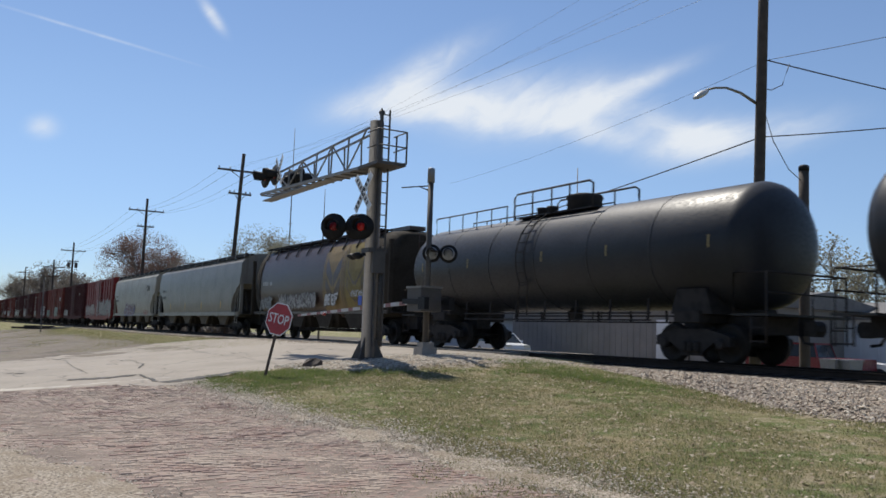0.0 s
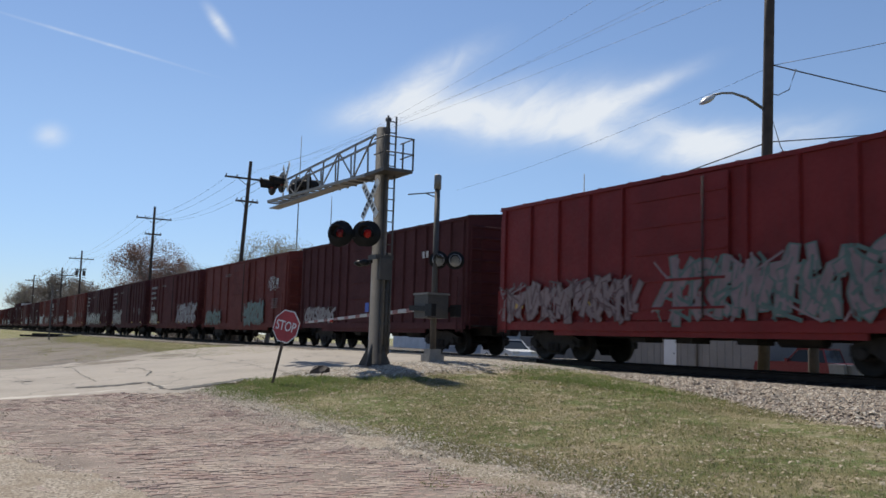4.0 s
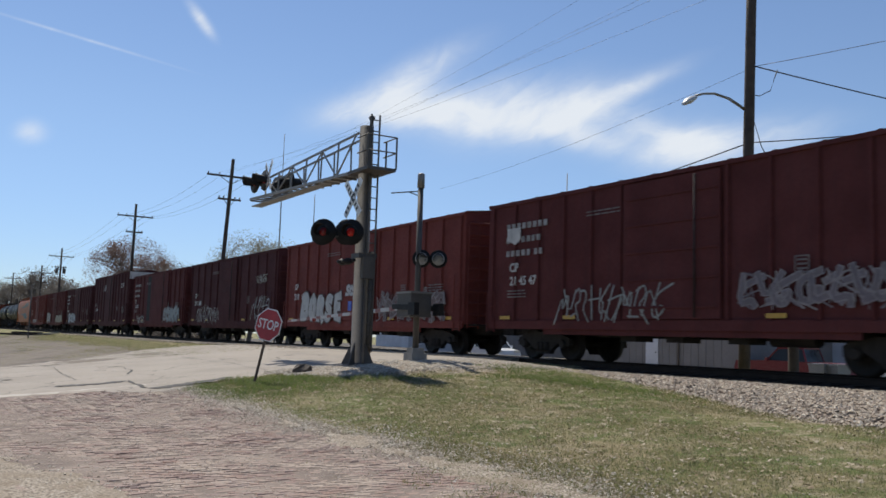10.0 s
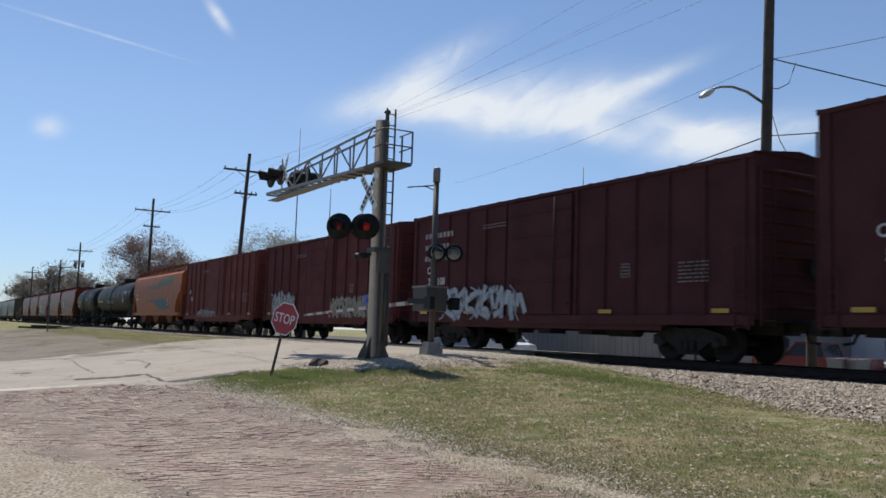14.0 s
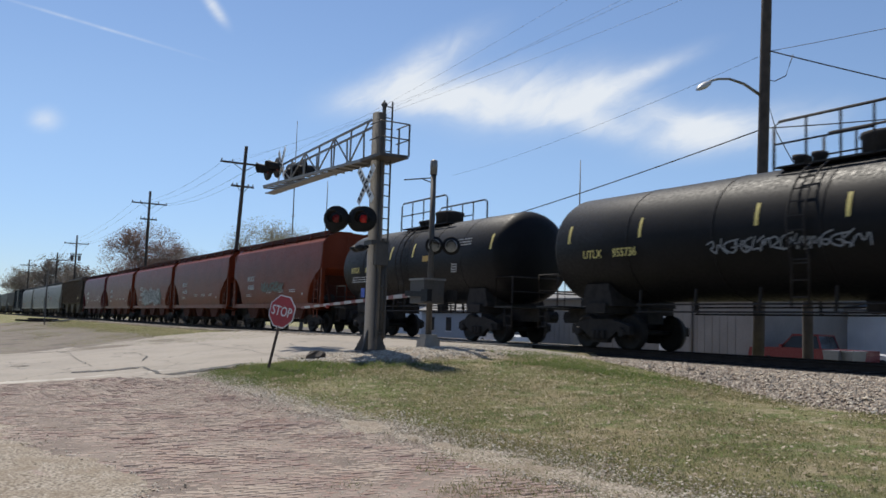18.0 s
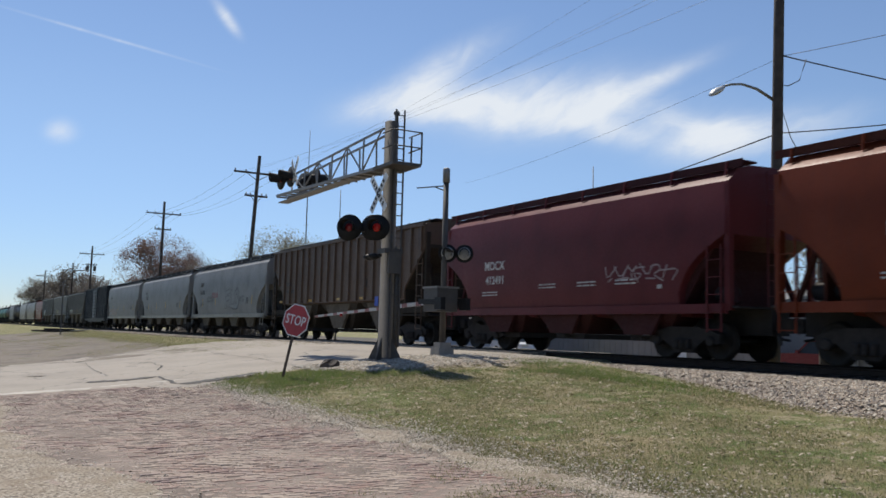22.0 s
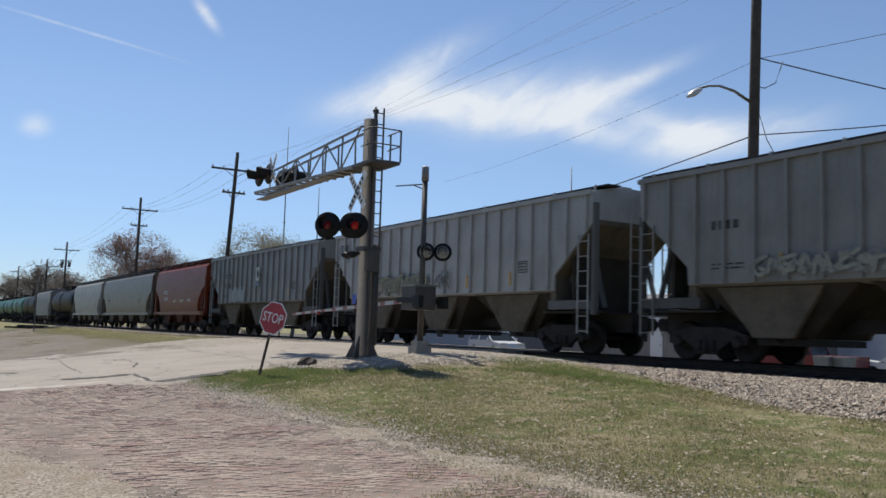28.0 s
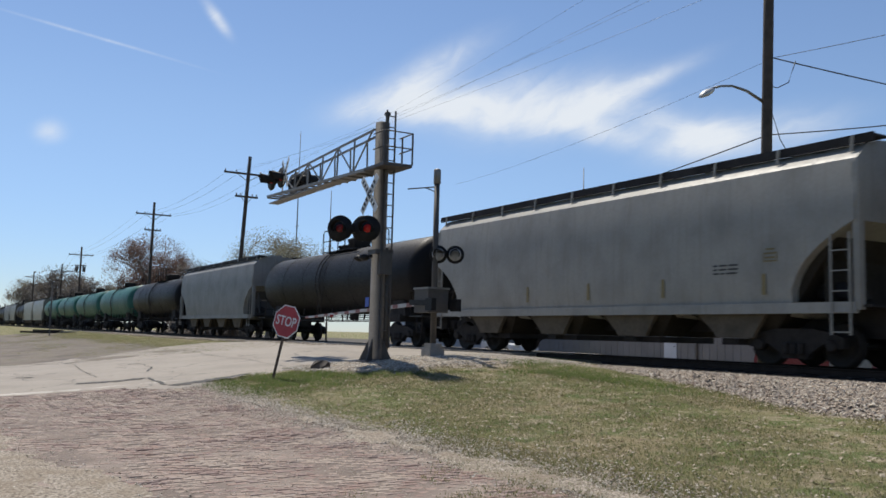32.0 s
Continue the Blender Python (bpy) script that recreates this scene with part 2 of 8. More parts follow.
def tube(bm, points, r, n=8, slot=0, ends=True, smooth=True):
    """A round rod or pipe along points; r is one radius or one for each point."""
    pts = [Vector(p) for p in points]
    rs = r if isinstance(r, (list, tuple)) else [r] * len(pts)
    rings = []
    for i, p in enumerate(pts):
        d = (pts[min(i + 1, len(pts) - 1)] - pts[max(i - 1, 0)]).normalized()
        up = Vector((0, 0, 1)) if abs(d.z) < 0.9 else Vector((1, 0, 0))
        s = d.cross(up).normalized()
        u = s.cross(d).normalized()
        rings.append([bm.verts.new(p + rs[i] * (math.cos(2 * math.pi * k / n) * s + math.sin(2 * math.pi * k / n) * u)) for k in range(n)])
    skin(bm, rings, True, slot, smooth)
    if ends:
        for ring, flip in ((rings[0], True), (rings[-1], False)):
            f = bm.faces.new(ring[::-1] if flip else ring)
            f.material_index = slot


def skin(bm, rings, closed=True, slot=0, smooth=False):
    for a, b in zip(rings, rings[1:]):
        n = len(a)
        for k in range(n if closed else n - 1):
            f = bm.faces.new((a[k], a[(k + 1) % n], b[(k + 1) % n], b[k]))
            f.smooth, f.material_index = smooth, slot


def lathe(bm, profile, n=24, axis="x", center=(0, 0, 0), slot=0, smooth=True):
    """profile: (place along the axis, radius)."""
    c = Vector(center)
    rings = []
    for t, r in profile:
        ring = []
        for k in range(n):
            a = 2 * math.pi * k / n
            p, q = max(r, 1e-4) * math.cos(a), max(r, 1e-4) * math.sin(a)
            v = {"x": (t, p, q), "y": (q, t, p), "z": (p, q, t)}[axis]
            ring.append(bm.verts.new(c + Vector(v)))
        rings.append(ring)
    skin(bm, rings, True, slot, smooth)
    bm.faces.new(rings[0][::-1]).material_index = slot
    bm.faces.new(rings[-1]).material_index = slot


def prism(bm, outline, y0, y1, slot=0):
    """An outline in x and z, given depth in y."""
    a = [bm.verts.new((x, y0, z)) for x, z in outline]
    b = [bm.verts.new((x, y1, z)) for x, z in outline]
    bm.faces.new(a).material_index = slot
    bm.faces.new(b[::-1]).material_index = slot
    n = len(a)
    for k in range(n):
        bm.faces.new((a[k], b[k], b[(k + 1) % n], a[(k + 1) % n])).material_index = slot


def finish(bm, name, mats, bevel=0.0):
    if bevel:
        bmesh.ops.bevel(bm, geom=[e for e in bm.edges if len(e.link_faces) == 2 and e.calc_face_angle(0) > 0.6], offset=bevel,
                        segments=2, affect="EDGES", clamp_overlap=True)
    bmesh.ops.recalc_face_normals(bm, faces=bm.faces)
    me = bpy.data.meshes.new(name)
    bm.to_mesh(me)
    bm.free()
    for m in mats if isinstance(mats, (list, tuple)) else [mats]:
        me.materials.append(m)
    return me


def part(name, bm, mats, parent=None, label="", m=None, bevel=0.0):
    me = bm if isinstance(bm, bpy.types.Mesh) else finish(bm, name, mats, bevel)
    ob = new(name, me)
    ob.parent = parent
    if m is not None:
        ob.matrix_basis = m
    if label:
        ob["label"] = label
    return ob


def thing(name, label, category, m=None, group="", kind=""):
    ob = new(name)
    if m is not None:
        ob.matrix_basis = m
    return tagged(ob, label, category, group, kind)


def letters(text, size, m, mat, parent, name="lettering", depth=0.006, label="", bold=0.022):
    """Raised letters as a mesh, read from -y."""
    c = bpy.data.curves.new(name, "FONT")
    c.body, c.size, c.extrude, c.resolution_u = text, size, depth / 2, 3
    c.align_x, c.align_y, c.offset = "CENTER", "CENTER", bold * size
    tmp = bpy.data.objects.new("tmp", c)
    scene.collection.objects.link(tmp)
    bpy.context.view_layer.update()
    me = bpy.data.meshes.new_from_object(tmp.evaluated_get(bpy.context.evaluated_depsgraph_get()))
    bpy.data.objects.remove(tmp)
    me.materials.clear()
    me.materials.append(mat)
    return part(name, me, mat, parent, label, m)


def ease(v, a, b):
    v = min(1.0, max(0.0, (v - a) / (b - a)))
    return v * v * (3 - 2 * v)

# ---- ground, roads and track bed ----
ROAD_X0, ROAD_X1 = -31.5, -21.2       # the paved cross street
BRICK_Y0, BRICK_Y1 = 0.7, 5.10        # the brick street, along x
TRACK_C = 16.8


def ground_z(x, y):
    """Height of the ground: it climbs to the track, more so beside the street."""
    rise = 1.02 * ease(y, -0.5, 14.2)
    k = 1.0 - 0.50 * ease(x, -21.0, -8.0)
    if x < -34:
        k = 1.0 - 0.10 * ease(-x, 34, 60)
    z = rise * k
    if y > 18.5:
        far = 0.22 - 0.18 * ease(x, -40.0, -27.0)
        z += (far - z) * ease(y, 18.5, 24.0)
    mound = 0.10 * math.exp(-((x + 19.6) ** 2 / 3.0 + (y - 10.2) ** 2 / 2.2)) + 0.06 * math.exp(-((x + 19.0) ** 2 / 4.0 + (y - 12.2) ** 2 / 1.2))
    return z + mound


def sheet(name, xs, ys, mat, lift=0.0, rough=0.0, seed=0, keep=None):
    bm = bmesh.new()
    grid = {}
    for i, x in enumerate(xs):
        for j, y in enumerate(ys):
            n = noise.noise(Vector((x * 0.9, y * 0.9, seed))) + 0.5 * noise.noise(Vector((x * 2.7, y * 2.7, seed + 5)))
            near = 1.0 if abs(x) < 80 and abs(y) < 60 else 0.0
            grid[i, j] = bm.verts.new((x, y, ground_z(x, y) + lift + rough * n * near))
    for i in range(len(xs) - 1):
        for j in range(len(ys) - 1):
            if keep and not keep((xs[i] + xs[i + 1]) / 2, (ys[j] + ys[j + 1]) / 2):
                continue
            f = bm.faces.new((grid[i, j], grid[i + 1, j], grid[i + 1, j + 1], grid[i, j + 1]))
            f.smooth = True
    return part(name, bm, mat)


def patch(name, x0, x1, y0, y1, step, mat, mask, label, category, rough=0.012, seed=0):
    """A loose layer whose thickness fades to nothing at an uneven edge: mask is above 0 inside."""
    nx, ny = int((x1 - x0) / step), int((y1 - y0) / step)
    bm = bmesh.new()
    rows = []
    for i in range(nx + 1):
        row = []
        for j in range(ny + 1):
            x, y = x0 + i * step, y0 + j * step
            q = mask(x, y) + 0.22 * noise.noise(Vector((x * 2.1, y * 2.1, seed))) + 0.12 * noise.noise(Vector((x * 6, y * 6, seed + 3)))
            h = max(-0.10, min(0.022, q * 0.10))
            row.append(bm.verts.new((x, y, ground_z(x, y) + h + rough * noise.noise(Vector((x * 5, y * 5, seed + 9))))))
        rows.append(row)
    skin(bm, rows, False, 0, True)
    return tagged(part(name, bm, mat), label, category, kind="structure")


def ramp_steps(*stops):
    out = []
    for a, b, n in stops:
        out += [a + (b - a) * k / n for k in range(n)]
    return out + [stops[-1][1]]


def ground_material():
    """Spring lawn with bare, straw-coloured and stony patches."""
    m = bpy.data.materials.new("patchy_lawn")
    m.use_nodes = True
    ns, ls = m.node_tree.nodes, m.node_tree.links
    b = ns["Principled BSDF"]
    b.inputs["Roughness"].default_value = 0.95
    b.inputs["Specular IOR Level"].default_value = 0.1
    geo = ns.new("ShaderNodeNewGeometry")

    def nz(scale, detail=5.0):
        n = ns.new("ShaderNodeTexNoise")
        n.inputs["Scale"].default_value, n.inputs["Detail"].default_value = scale, detail
        ls.new(geo.outputs["Position"], n.inputs["Vector"])
        return n.outputs["Fac"]

    def span(v, a, c, lo=0.0, hi=1.0):
        x = ns.new("ShaderNodeMapRange")
        ls.new(v, x.inputs[0])
        for i, q in enumerate((a, c, lo, hi)):
            x.inputs[i + 1].default_value = q
        return x.outputs[0]

    def mix(f, a, c):
        x = ns.new("ShaderNodeMix")
        x.data_type = "RGBA"
        ls.new(f, x.inputs[0])
        for i, v in ((6, a), (7, c)):
            if isinstance(v, tuple):
                x.inputs[i].default_value = (*v, 1)
            else:
                ls.new(v, x.inputs[i])
        return x.outputs[2]

    col = mix(span(nz(0.50, 7.0), 0.40, 0.60), (0.155, 0.172, 0.062), (0.315, 0.255, 0.155))
    col = mix(span(nz(1.5, 8.0), 0.50, 0.62, 0.0, 0.85), col, (0.120, 0.160, 0.052))
    col = mix(span(nz(2.9, 9.0), 0.50, 0.63, 0.0, 0.90), col, (0.360, 0.300, 0.205))
    col = mix(span(nz(9.0, 6.0), 0.52, 0.66, 0.0, 0.6), col, (0.105, 0.110, 0.052))
    col = mix(span(nz(60.0), 0.46, 0.66, 0.0, 0.6), col, (0.090, 0.105, 0.040))
    col = mix(span(nz(110.0, 2.0), 0.58, 0.70, 0.0, 0.8), col, (0.50, 0.44, 0.34))
    ls.new(col, b.inputs["Base Color"])
    bp = ns.new("ShaderNodeBump")
    bp.inputs["Strength"].default_value, bp.inputs["Distance"].default_value = 0.9, 0.05
    ls.new(nz(55.0), bp.inputs["Height"])
    ls.new(bp.outputs[0], b.inputs["Normal"])
    return m


lawn_mat = ground_material()


def stony(name, colors, size, deep, dirt, amount):
    """Packed small stones: a colour for each, dark joints and relief, with finer dirt lying between in patches."""
    m = bpy.data.materials.new(name)
    m.use_nodes = True
    ns, ls = m.node_tree.nodes, m.node_tree.links
    b = ns["Principled BSDF"]
    b.inputs["Roughness"].default_value = 0.95
    b.inputs["Specular IOR Level"].default_value = 0.15
    geo = ns.new("ShaderNodeNewGeometry")
    vor = ns.new("ShaderNodeTexVoronoi")
    vor.inputs["Scale"].default_value = 1.0 / size
    ls.new(geo.outputs["Position"], vor.inputs["Vector"])
    sep = ns.new("ShaderNodeSeparateColor")
    ls.new(vor.outputs["Color"], sep.inputs[0])
    ramp = ns.new("ShaderNodeValToRGB")
    while len(ramp.color_ramp.elements) < len(colors):
        ramp.color_ramp.elements.new(0.5)
    for i, c in enumerate(colors):
        ramp.color_ramp.elements[i].position = i / (len(colors) - 1)
        ramp.color_ramp.elements[i].color = (*c, 1)
    ls.new(sep.outputs[0], ramp.inputs[0])

    def span(v, a, c, lo, hi):
        x = ns.new("ShaderNodeMapRange")
        ls.new(v, x.inputs[0])
        for i, q in enumerate((a, c, lo, hi)):
            x.inputs[i + 1].default_value = q
        return x.outputs[0]

    def mix(f, a, c):
        x = ns.new("ShaderNodeMix")
        x.data_type = "RGBA"
        ls.new(f, x.inputs[0])
        ls.new(a, x.inputs[6])
        x.inputs[7].default_value = (*c, 1)
        return x.outputs[2]

    big = ns.new("ShaderNodeTexNoise")
    big.inputs["Scale"].default_value, big.inputs["Detail"].default_value = 2.2, 7.0
    ls.new(geo.outputs["Position"], big.inputs["Vector"])
    col = mix(span(vor.outputs["Distance"], 0.45, 0.75, 0.0, 0.85), ramp.outputs[0], deep)
    col = mix(span(big.outputs["Fac"], 0.44, 0.62, 0.0, amount), col, dirt)
    ls.new(col, b.inputs["Base Color"])
    bp = ns.new("ShaderNodeBump")
    bp.invert = True
    bp.inputs["Strength"].default_value, bp.inputs["Distance"].default_value = 0.9, size * 0.5
    ls.new(vor.outputs["Distance"], bp.inputs["Height"])
    ls.new(bp.outputs[0], b.inputs["Normal"])
    return m


def cracked(m, scale=0.33, width=0.012):
    """Adds wandering dark cracks, filled with tar and dirt."""
    ns, ls = m.node_tree.nodes, m.node_tree.links
    b = ns["Principled BSDF"]
    src = b.inputs["Base Color"].links[0].from_socket
    geo = ns.new("ShaderNodeNewGeometry")
    warp = ns.new("ShaderNodeTexNoise")
    warp.inputs["Scale"].default_value, warp.inputs["Detail"].default_value = 1.4, 5.0
    ls.new(geo.outputs["Position"], warp.inputs["Vector"])
    add = ns.new("ShaderNodeVectorMath")
    add.operation = "MULTIPLY_ADD"
    ls.new(warp.outputs["Color"], add.inputs[0])
    add.inputs[1].default_value = (1.3, 1.3, 0.0)
    ls.new(geo.outputs["Position"], add.inputs[2])
    vor = ns.new("ShaderNodeTexVoronoi")
    vor.feature = "DISTANCE_TO_EDGE"
    vor.inputs["Scale"].default_value = scale
    ls.new(add.outputs[0], vor.inputs["Vector"])
    mr = ns.new("ShaderNodeMapRange")
    ls.new(vor.outputs["Distance"], mr.inputs[0])
    mr.inputs[1].default_value, mr.inputs[2].default_value = 0.0, width
    mr.inputs[3].default_value, mr.inputs[4].default_value = 0.75, 0.0
    mx = ns.new("ShaderNodeMix")
    mx.data_type = "RGBA"
    ls.new(mr.outputs[0], mx.inputs[0])
    ls.new(src, mx.inputs[6])
    mx.inputs[7].default_value = (0.07, 0.062, 0.055, 1)
    ls.new(mx.outputs[2], b.inputs["Base Color"])
    return m


concrete = cracked(material("old_concrete", (0.285, 0.250, 0.208), 0.9, vary=0.14, scale=0.5, fine=9.0, bump=0.25, grime=0.25, grime_color=(0.22, 0.20, 0.175)))
concrete_pale = material("pale_concrete", (0.42, 0.385, 0.33), 0.9, vary=0.12, scale=1.0, fine=14.0, bump=0.2)
gravel_bed = stony("pale_gravel", [(0.24, 0.20, 0.155), (0.40, 0.35, 0.285), (0.31, 0.265, 0.21), (0.50, 0.45, 0.38)], 0.030, (0.11, 0.09, 0.07), (0.235, 0.19, 0.14), 0.65)
dirt_mat = material("bare_dirt", (0.155, 0.125, 0.095), 0.95, vary=0.5, scale=0.55, fine=5.0, bump=0.8, grime=0.95, grime_color=(0.075, 0.075, 0.038))
ballast_mat = stony("ballast_bed", [(0.16, 0.13, 0.105), (0.30, 0.25, 0.20), (0.22, 0.19, 0.16), (0.38, 0.33, 0.27)], 0.09, (0.05, 0.042, 0.036), (0.17, 0.145, 0.12), 0.4)
brick_bed = material("sand_joints", (0.20, 0.155, 0.125), 0.95, vary=0.3, scale=1.2, fine=60.0, bump=0.6, grime=0.4, grime_color=(0.29, 0.255, 0.215))

gx = ramp_steps((-3000, -400, 6), (-400, -120, 8), (-120, -60, 12), (-60, 30, 110), (30, 120, 8), (120, 3000, 6))
gy = ramp_steps((-3000, -200, 5), (-200, -20, 6), (-20, 30, 70), (30, 120, 10), (120, 3000, 8))
g = sheet("ground", gx, gy, lawn_mat, -0.03, 0.02, 3)
tagged(g, "patchy spring lawn with straw and bare spots", "ground", kind="structure")



def road_right(y):
    return -21.0 + 1.9 * math.exp(-((y - 4.8) / 0.9) ** 2) - 1.0 * ease(y, 5.5, 8.5)


def road_left(y):
    return -34.0 - 0.85 * max(0.0, min(y, 11.0) - 2.5)


patch("road", -42.0, -18.4, -30.0, 15.2, 0.35, concrete, lambda x, y: min(road_right(y) - x, x - road_left(y) + 0.5 * noise.noise(Vector((y * 0.5, 4, 2)))) * 0.8 + 0.1,
      "worn pale concrete street climbing to the crossing", "road", 0.006, 21)
rx = ramp_steps((-41.0, -21.8, 20))
ry = ramp_steps((18.6, 40, 20), (40, 160, 16))
g = sheet("road_beyond", rx, ry, concrete, 0.03, 0.0, 8)
tagged(g, "pale concrete street beyond the track", "road", kind="structure")
CRACKS = (((-22.9, 3.1), (-22.75, 3.5), (-22.6, 3.95), (-22.8, 4.75), (-21.4, 4.7), (-20.1, 4.6)),
          ((-34.6, 3.8), (-32.4, 4.25), (-26.5, 3.9), (-24.2, 3.8)), ((-29.2, 5.4), (-28.9, 5.8), (-26.7, 5.65), (-24.8, 5.15)),
          ((-26.7, 2.1), (-26.4, 2.6)), ((-19.9, 4.75), (-20.15, 5.3), (-20.45, 5.95), (-20.9, 6.9)), ((-30.5, 8.2), (-25.8, 8.3), (-20.9, 7.9)))
for n, line_pts in enumerate(CRACKS):
    bm = bmesh.new()
    rnd = random.Random(n)
    edge = [[], []]
    for (ax, ay), (bx, by_) in zip(line_pts, line_pts[1:]):
        for k in range(6):
            x, y = ax + (bx - ax) * k / 6 + rnd.uniform(-0.05, 0.05), ay + (by_ - ay) * k / 6 + rnd.uniform(-0.05, 0.05)
            w = rnd.uniform(0.010, 0.030) * (1.0 + 6.0 * abs(by_ - ay) / math.hypot(bx - ax, by_ - ay)) * (1.3, 0.4, 0.5, 0.8, 1.6, 0.4)[n]
            dx, dy = bx - ax, by_ - ay
            q = math.hypot(dx, dy)
            for s_, e in ((-1, 0), (1, 1)):
                px, py = x - dy / q * w * s_, y + dx / q * w * s_
                edge[e].append(bm.verts.new((px, py, ground_z(px, py) + 0.034)))
    skin(bm, edge, False)
    tagged(part("pavement_crack", bm, material("tar_filled_crack", (0.06, 0.055, 0.05), 0.9)), "dark wandering crack in the concrete", "crack", kind="structure")
# crossing panels between and beside the rails
for k, (y0, y1) in enumerate(((15.05, 15.98), (16.16, 17.44), (17.62, 18.6))):
    for i in range(8):
        x0 = -41.0 + 19.2 * i / 8
        x1 = -41.0 + 19.2 * (i + 1) / 8
        bm = bmesh.new()
        box(bm, x0 + 0.01, x1 - 0.01, y0, y1, 0.75, 1.085)
        p = part("crossing_panel", bm, concrete, bevel=0.015)
        tagged(p, "worn concrete crossing panel beside the rail", "crossing panel", "panels of the crossing", "structure")

bx = ramp_steps((ROAD_X1, 14, 60))
by = ramp_steps((BRICK_Y0 - 0.2, BRICK_Y1 + 0.1, 14))
g = sheet("brick_street_bed", bx, by, brick_bed, 0.0075, 0.004, 4)
tagged(g, "dusty sand bed under the old brick street", "road", kind="structure")
# loose layers: dirt beyond the street, gravel at the signals and along the bricks
def wander(x, k, seed):
    return noise.noise(Vector((x * k, seed, 0.5)))


def apron(x, y):
    """Above 0 on the gravel heap at the signals."""
    return min(y - 8.0 - 0.35 * (x + 19.7), -18.1 - x + 0.15 * (y - 10.0)) + 0.25 * wander(x + y, 0.8, 4)


def shoulder(x, y):
    """Above 0 on the gravel beside and before the bricks."""
    hole = math.exp(-((x + 6.6) ** 2 / 0.5 + (y - 4.2) ** 2 / 0.5))
    return max(1.05 + 0.75 * ease(x, -13.5, -8.4) + 0.35 * wander(x, 0.6, 3) - y, (x + 5.7 + 0.5 * wander(y, 0.9, 5)) * 0.9 - 1.6 * hole)


patch("dirt_verge", -95, -33.0, -8, 13.5, 0.5, dirt_mat, lambda x, y: min(9.3 + 1.6 * wander(x, 0.12, 2) - y, 6.0) * 0.5,
      "bare dusty verge beside the street", "ground", 0.04, 6)
patch("gravel_apron", -21.6, -14.0, 8.2, 14.4, 0.12, gravel_bed, lambda x, y: apron(x, y) * 0.8,
      "mound of pale gravel round the signal foundations", "gravel", 0.03, 7)
patch("gravel_shoulder", -21.0, 8.0, -4.0, 5.6, 0.13, gravel_bed, shoulder,
      "pale gravel shoulder of the brick street", "gravel", 0.012, 9)
patch("gravel_edge", -20.6, 6.0, 4.5, 6.6, 0.10, gravel_bed, lambda x, y: 0.20 + 0.22 * wander(x, 0.9, 6) + 0.14 * ease(x, -12, -8) - abs(y - 5.2 - 0.2 * wander(x, 0.4, 8) - 0.25 * ease(x, -12, -8) + 0.6 * ease(-x, 15.5, 18)) ,
      "thin strip of gravel between bricks and lawn", "gravel", 0.010, 12)
patch("gutter_strip", ROAD_X1 - 0.5, ROAD_X1 + 0.35, -30, 5.6, 0.14, concrete_pale, lambda x, y: 0.38 - abs(x - ROAD_X1 + 0.05) - 0.35 * max(0.0, 0.2 * wander(y, 0.7, 1)),
      "pale worn concrete gutter strip", "gutter", 0.004, 14)

# added dark sheet over the lit ground, so gaps under far cars look dark
patch("cinder_strip", -400, -42.0, 19.2, 72.0, 0.9, material("dark_ground", (0.075, 0.062, 0.048), 0.95, vary=0.4, scale=0.8, fine=12, bump=0.8), lambda x, y: min(y - 19.4, 71.0 - y, -42.5 - x),
      "dark ground sheet added beyond the track", "ground", 0.04, 31)
# ballast bed along the track
bm = bmesh.new()
xs = ramp_steps((-1120, -120, 40), (-120, -34, 40), (-34, 16, 90), (16, 780, 20))
profile = [(11.6, 0.10), (12.3, 0.42), (13.0, 0.64), (13.8, 0.79), (14.6, 0.87), (15.5, 0.90), (18.1, 0.90), (18.9, 0.74), (20.2, 0.25), (21.0, -0.3)]
rings = []
for x in xs:
    k = noise.noise(Vector((x * 0.8, 0, 3))) * 0.12
    back = 1.1 * ease(-x, 9.0, 15.5) * (1.0 - ease(-x, 19.5, 21.5))
    rings.append([bm.verts.new((x, min(y, 14.7) + (k + back) * (1 - ease(y, 12.8, 14.7)) + max(0.0, y - 14.7), z + 0.03 * noise.noise(Vector((x * 2, y * 2, 9))))) for y, z in profile])
skin(bm, rings, False, 0, True)
tagged(part("ballast_bed", bm, ballast_mat), "grey stone ballast bed under the track", "ballast", kind="structure")

rail_steel = material("worn_rail", (0.035, 0.026, 0.021), 0.75, 0.0, vary=0.3, scale=4, spec=0.15)
tie_wood = material("creosoted_wood", (0.024, 0.019, 0.016), 0.9, vary=0.35, scale=6, bump=0.6)
for y in (TRACK_C - 0.755, TRACK_C + 0.755):
    bm = bmesh.new()
    prof = [(-0.07, 0.0), (0.07, 0.0), (0.07, 0.02), (0.012, 0.04), (0.012, 0.13), (0.036, 0.145), (0.036, 0.17), (-0.036, 0.17), (-0.036, 0.145), (-0.012, 0.13), (-0.012, 0.04), (-0.07, 0.02)]
    rings = [[bm.verts.new((x, y + a, 0.93 + b)) for a, b in prof] for x in (-1120, -120, 0, 780)]
    skin(bm, rings, True)
    tagged(part("rail", bm, rail_steel), "brown steel rail with a worn top", "rail", "rails of the track", "structure")
# near-black sheet over the bed: the train's shade put into its colour
bed_shade = material("shaded_ballast", (0.036, 0.031, 0.027), 0.85, vary=0.45, scale=3.0, fine=22, bump=0.9, spec=0.15)
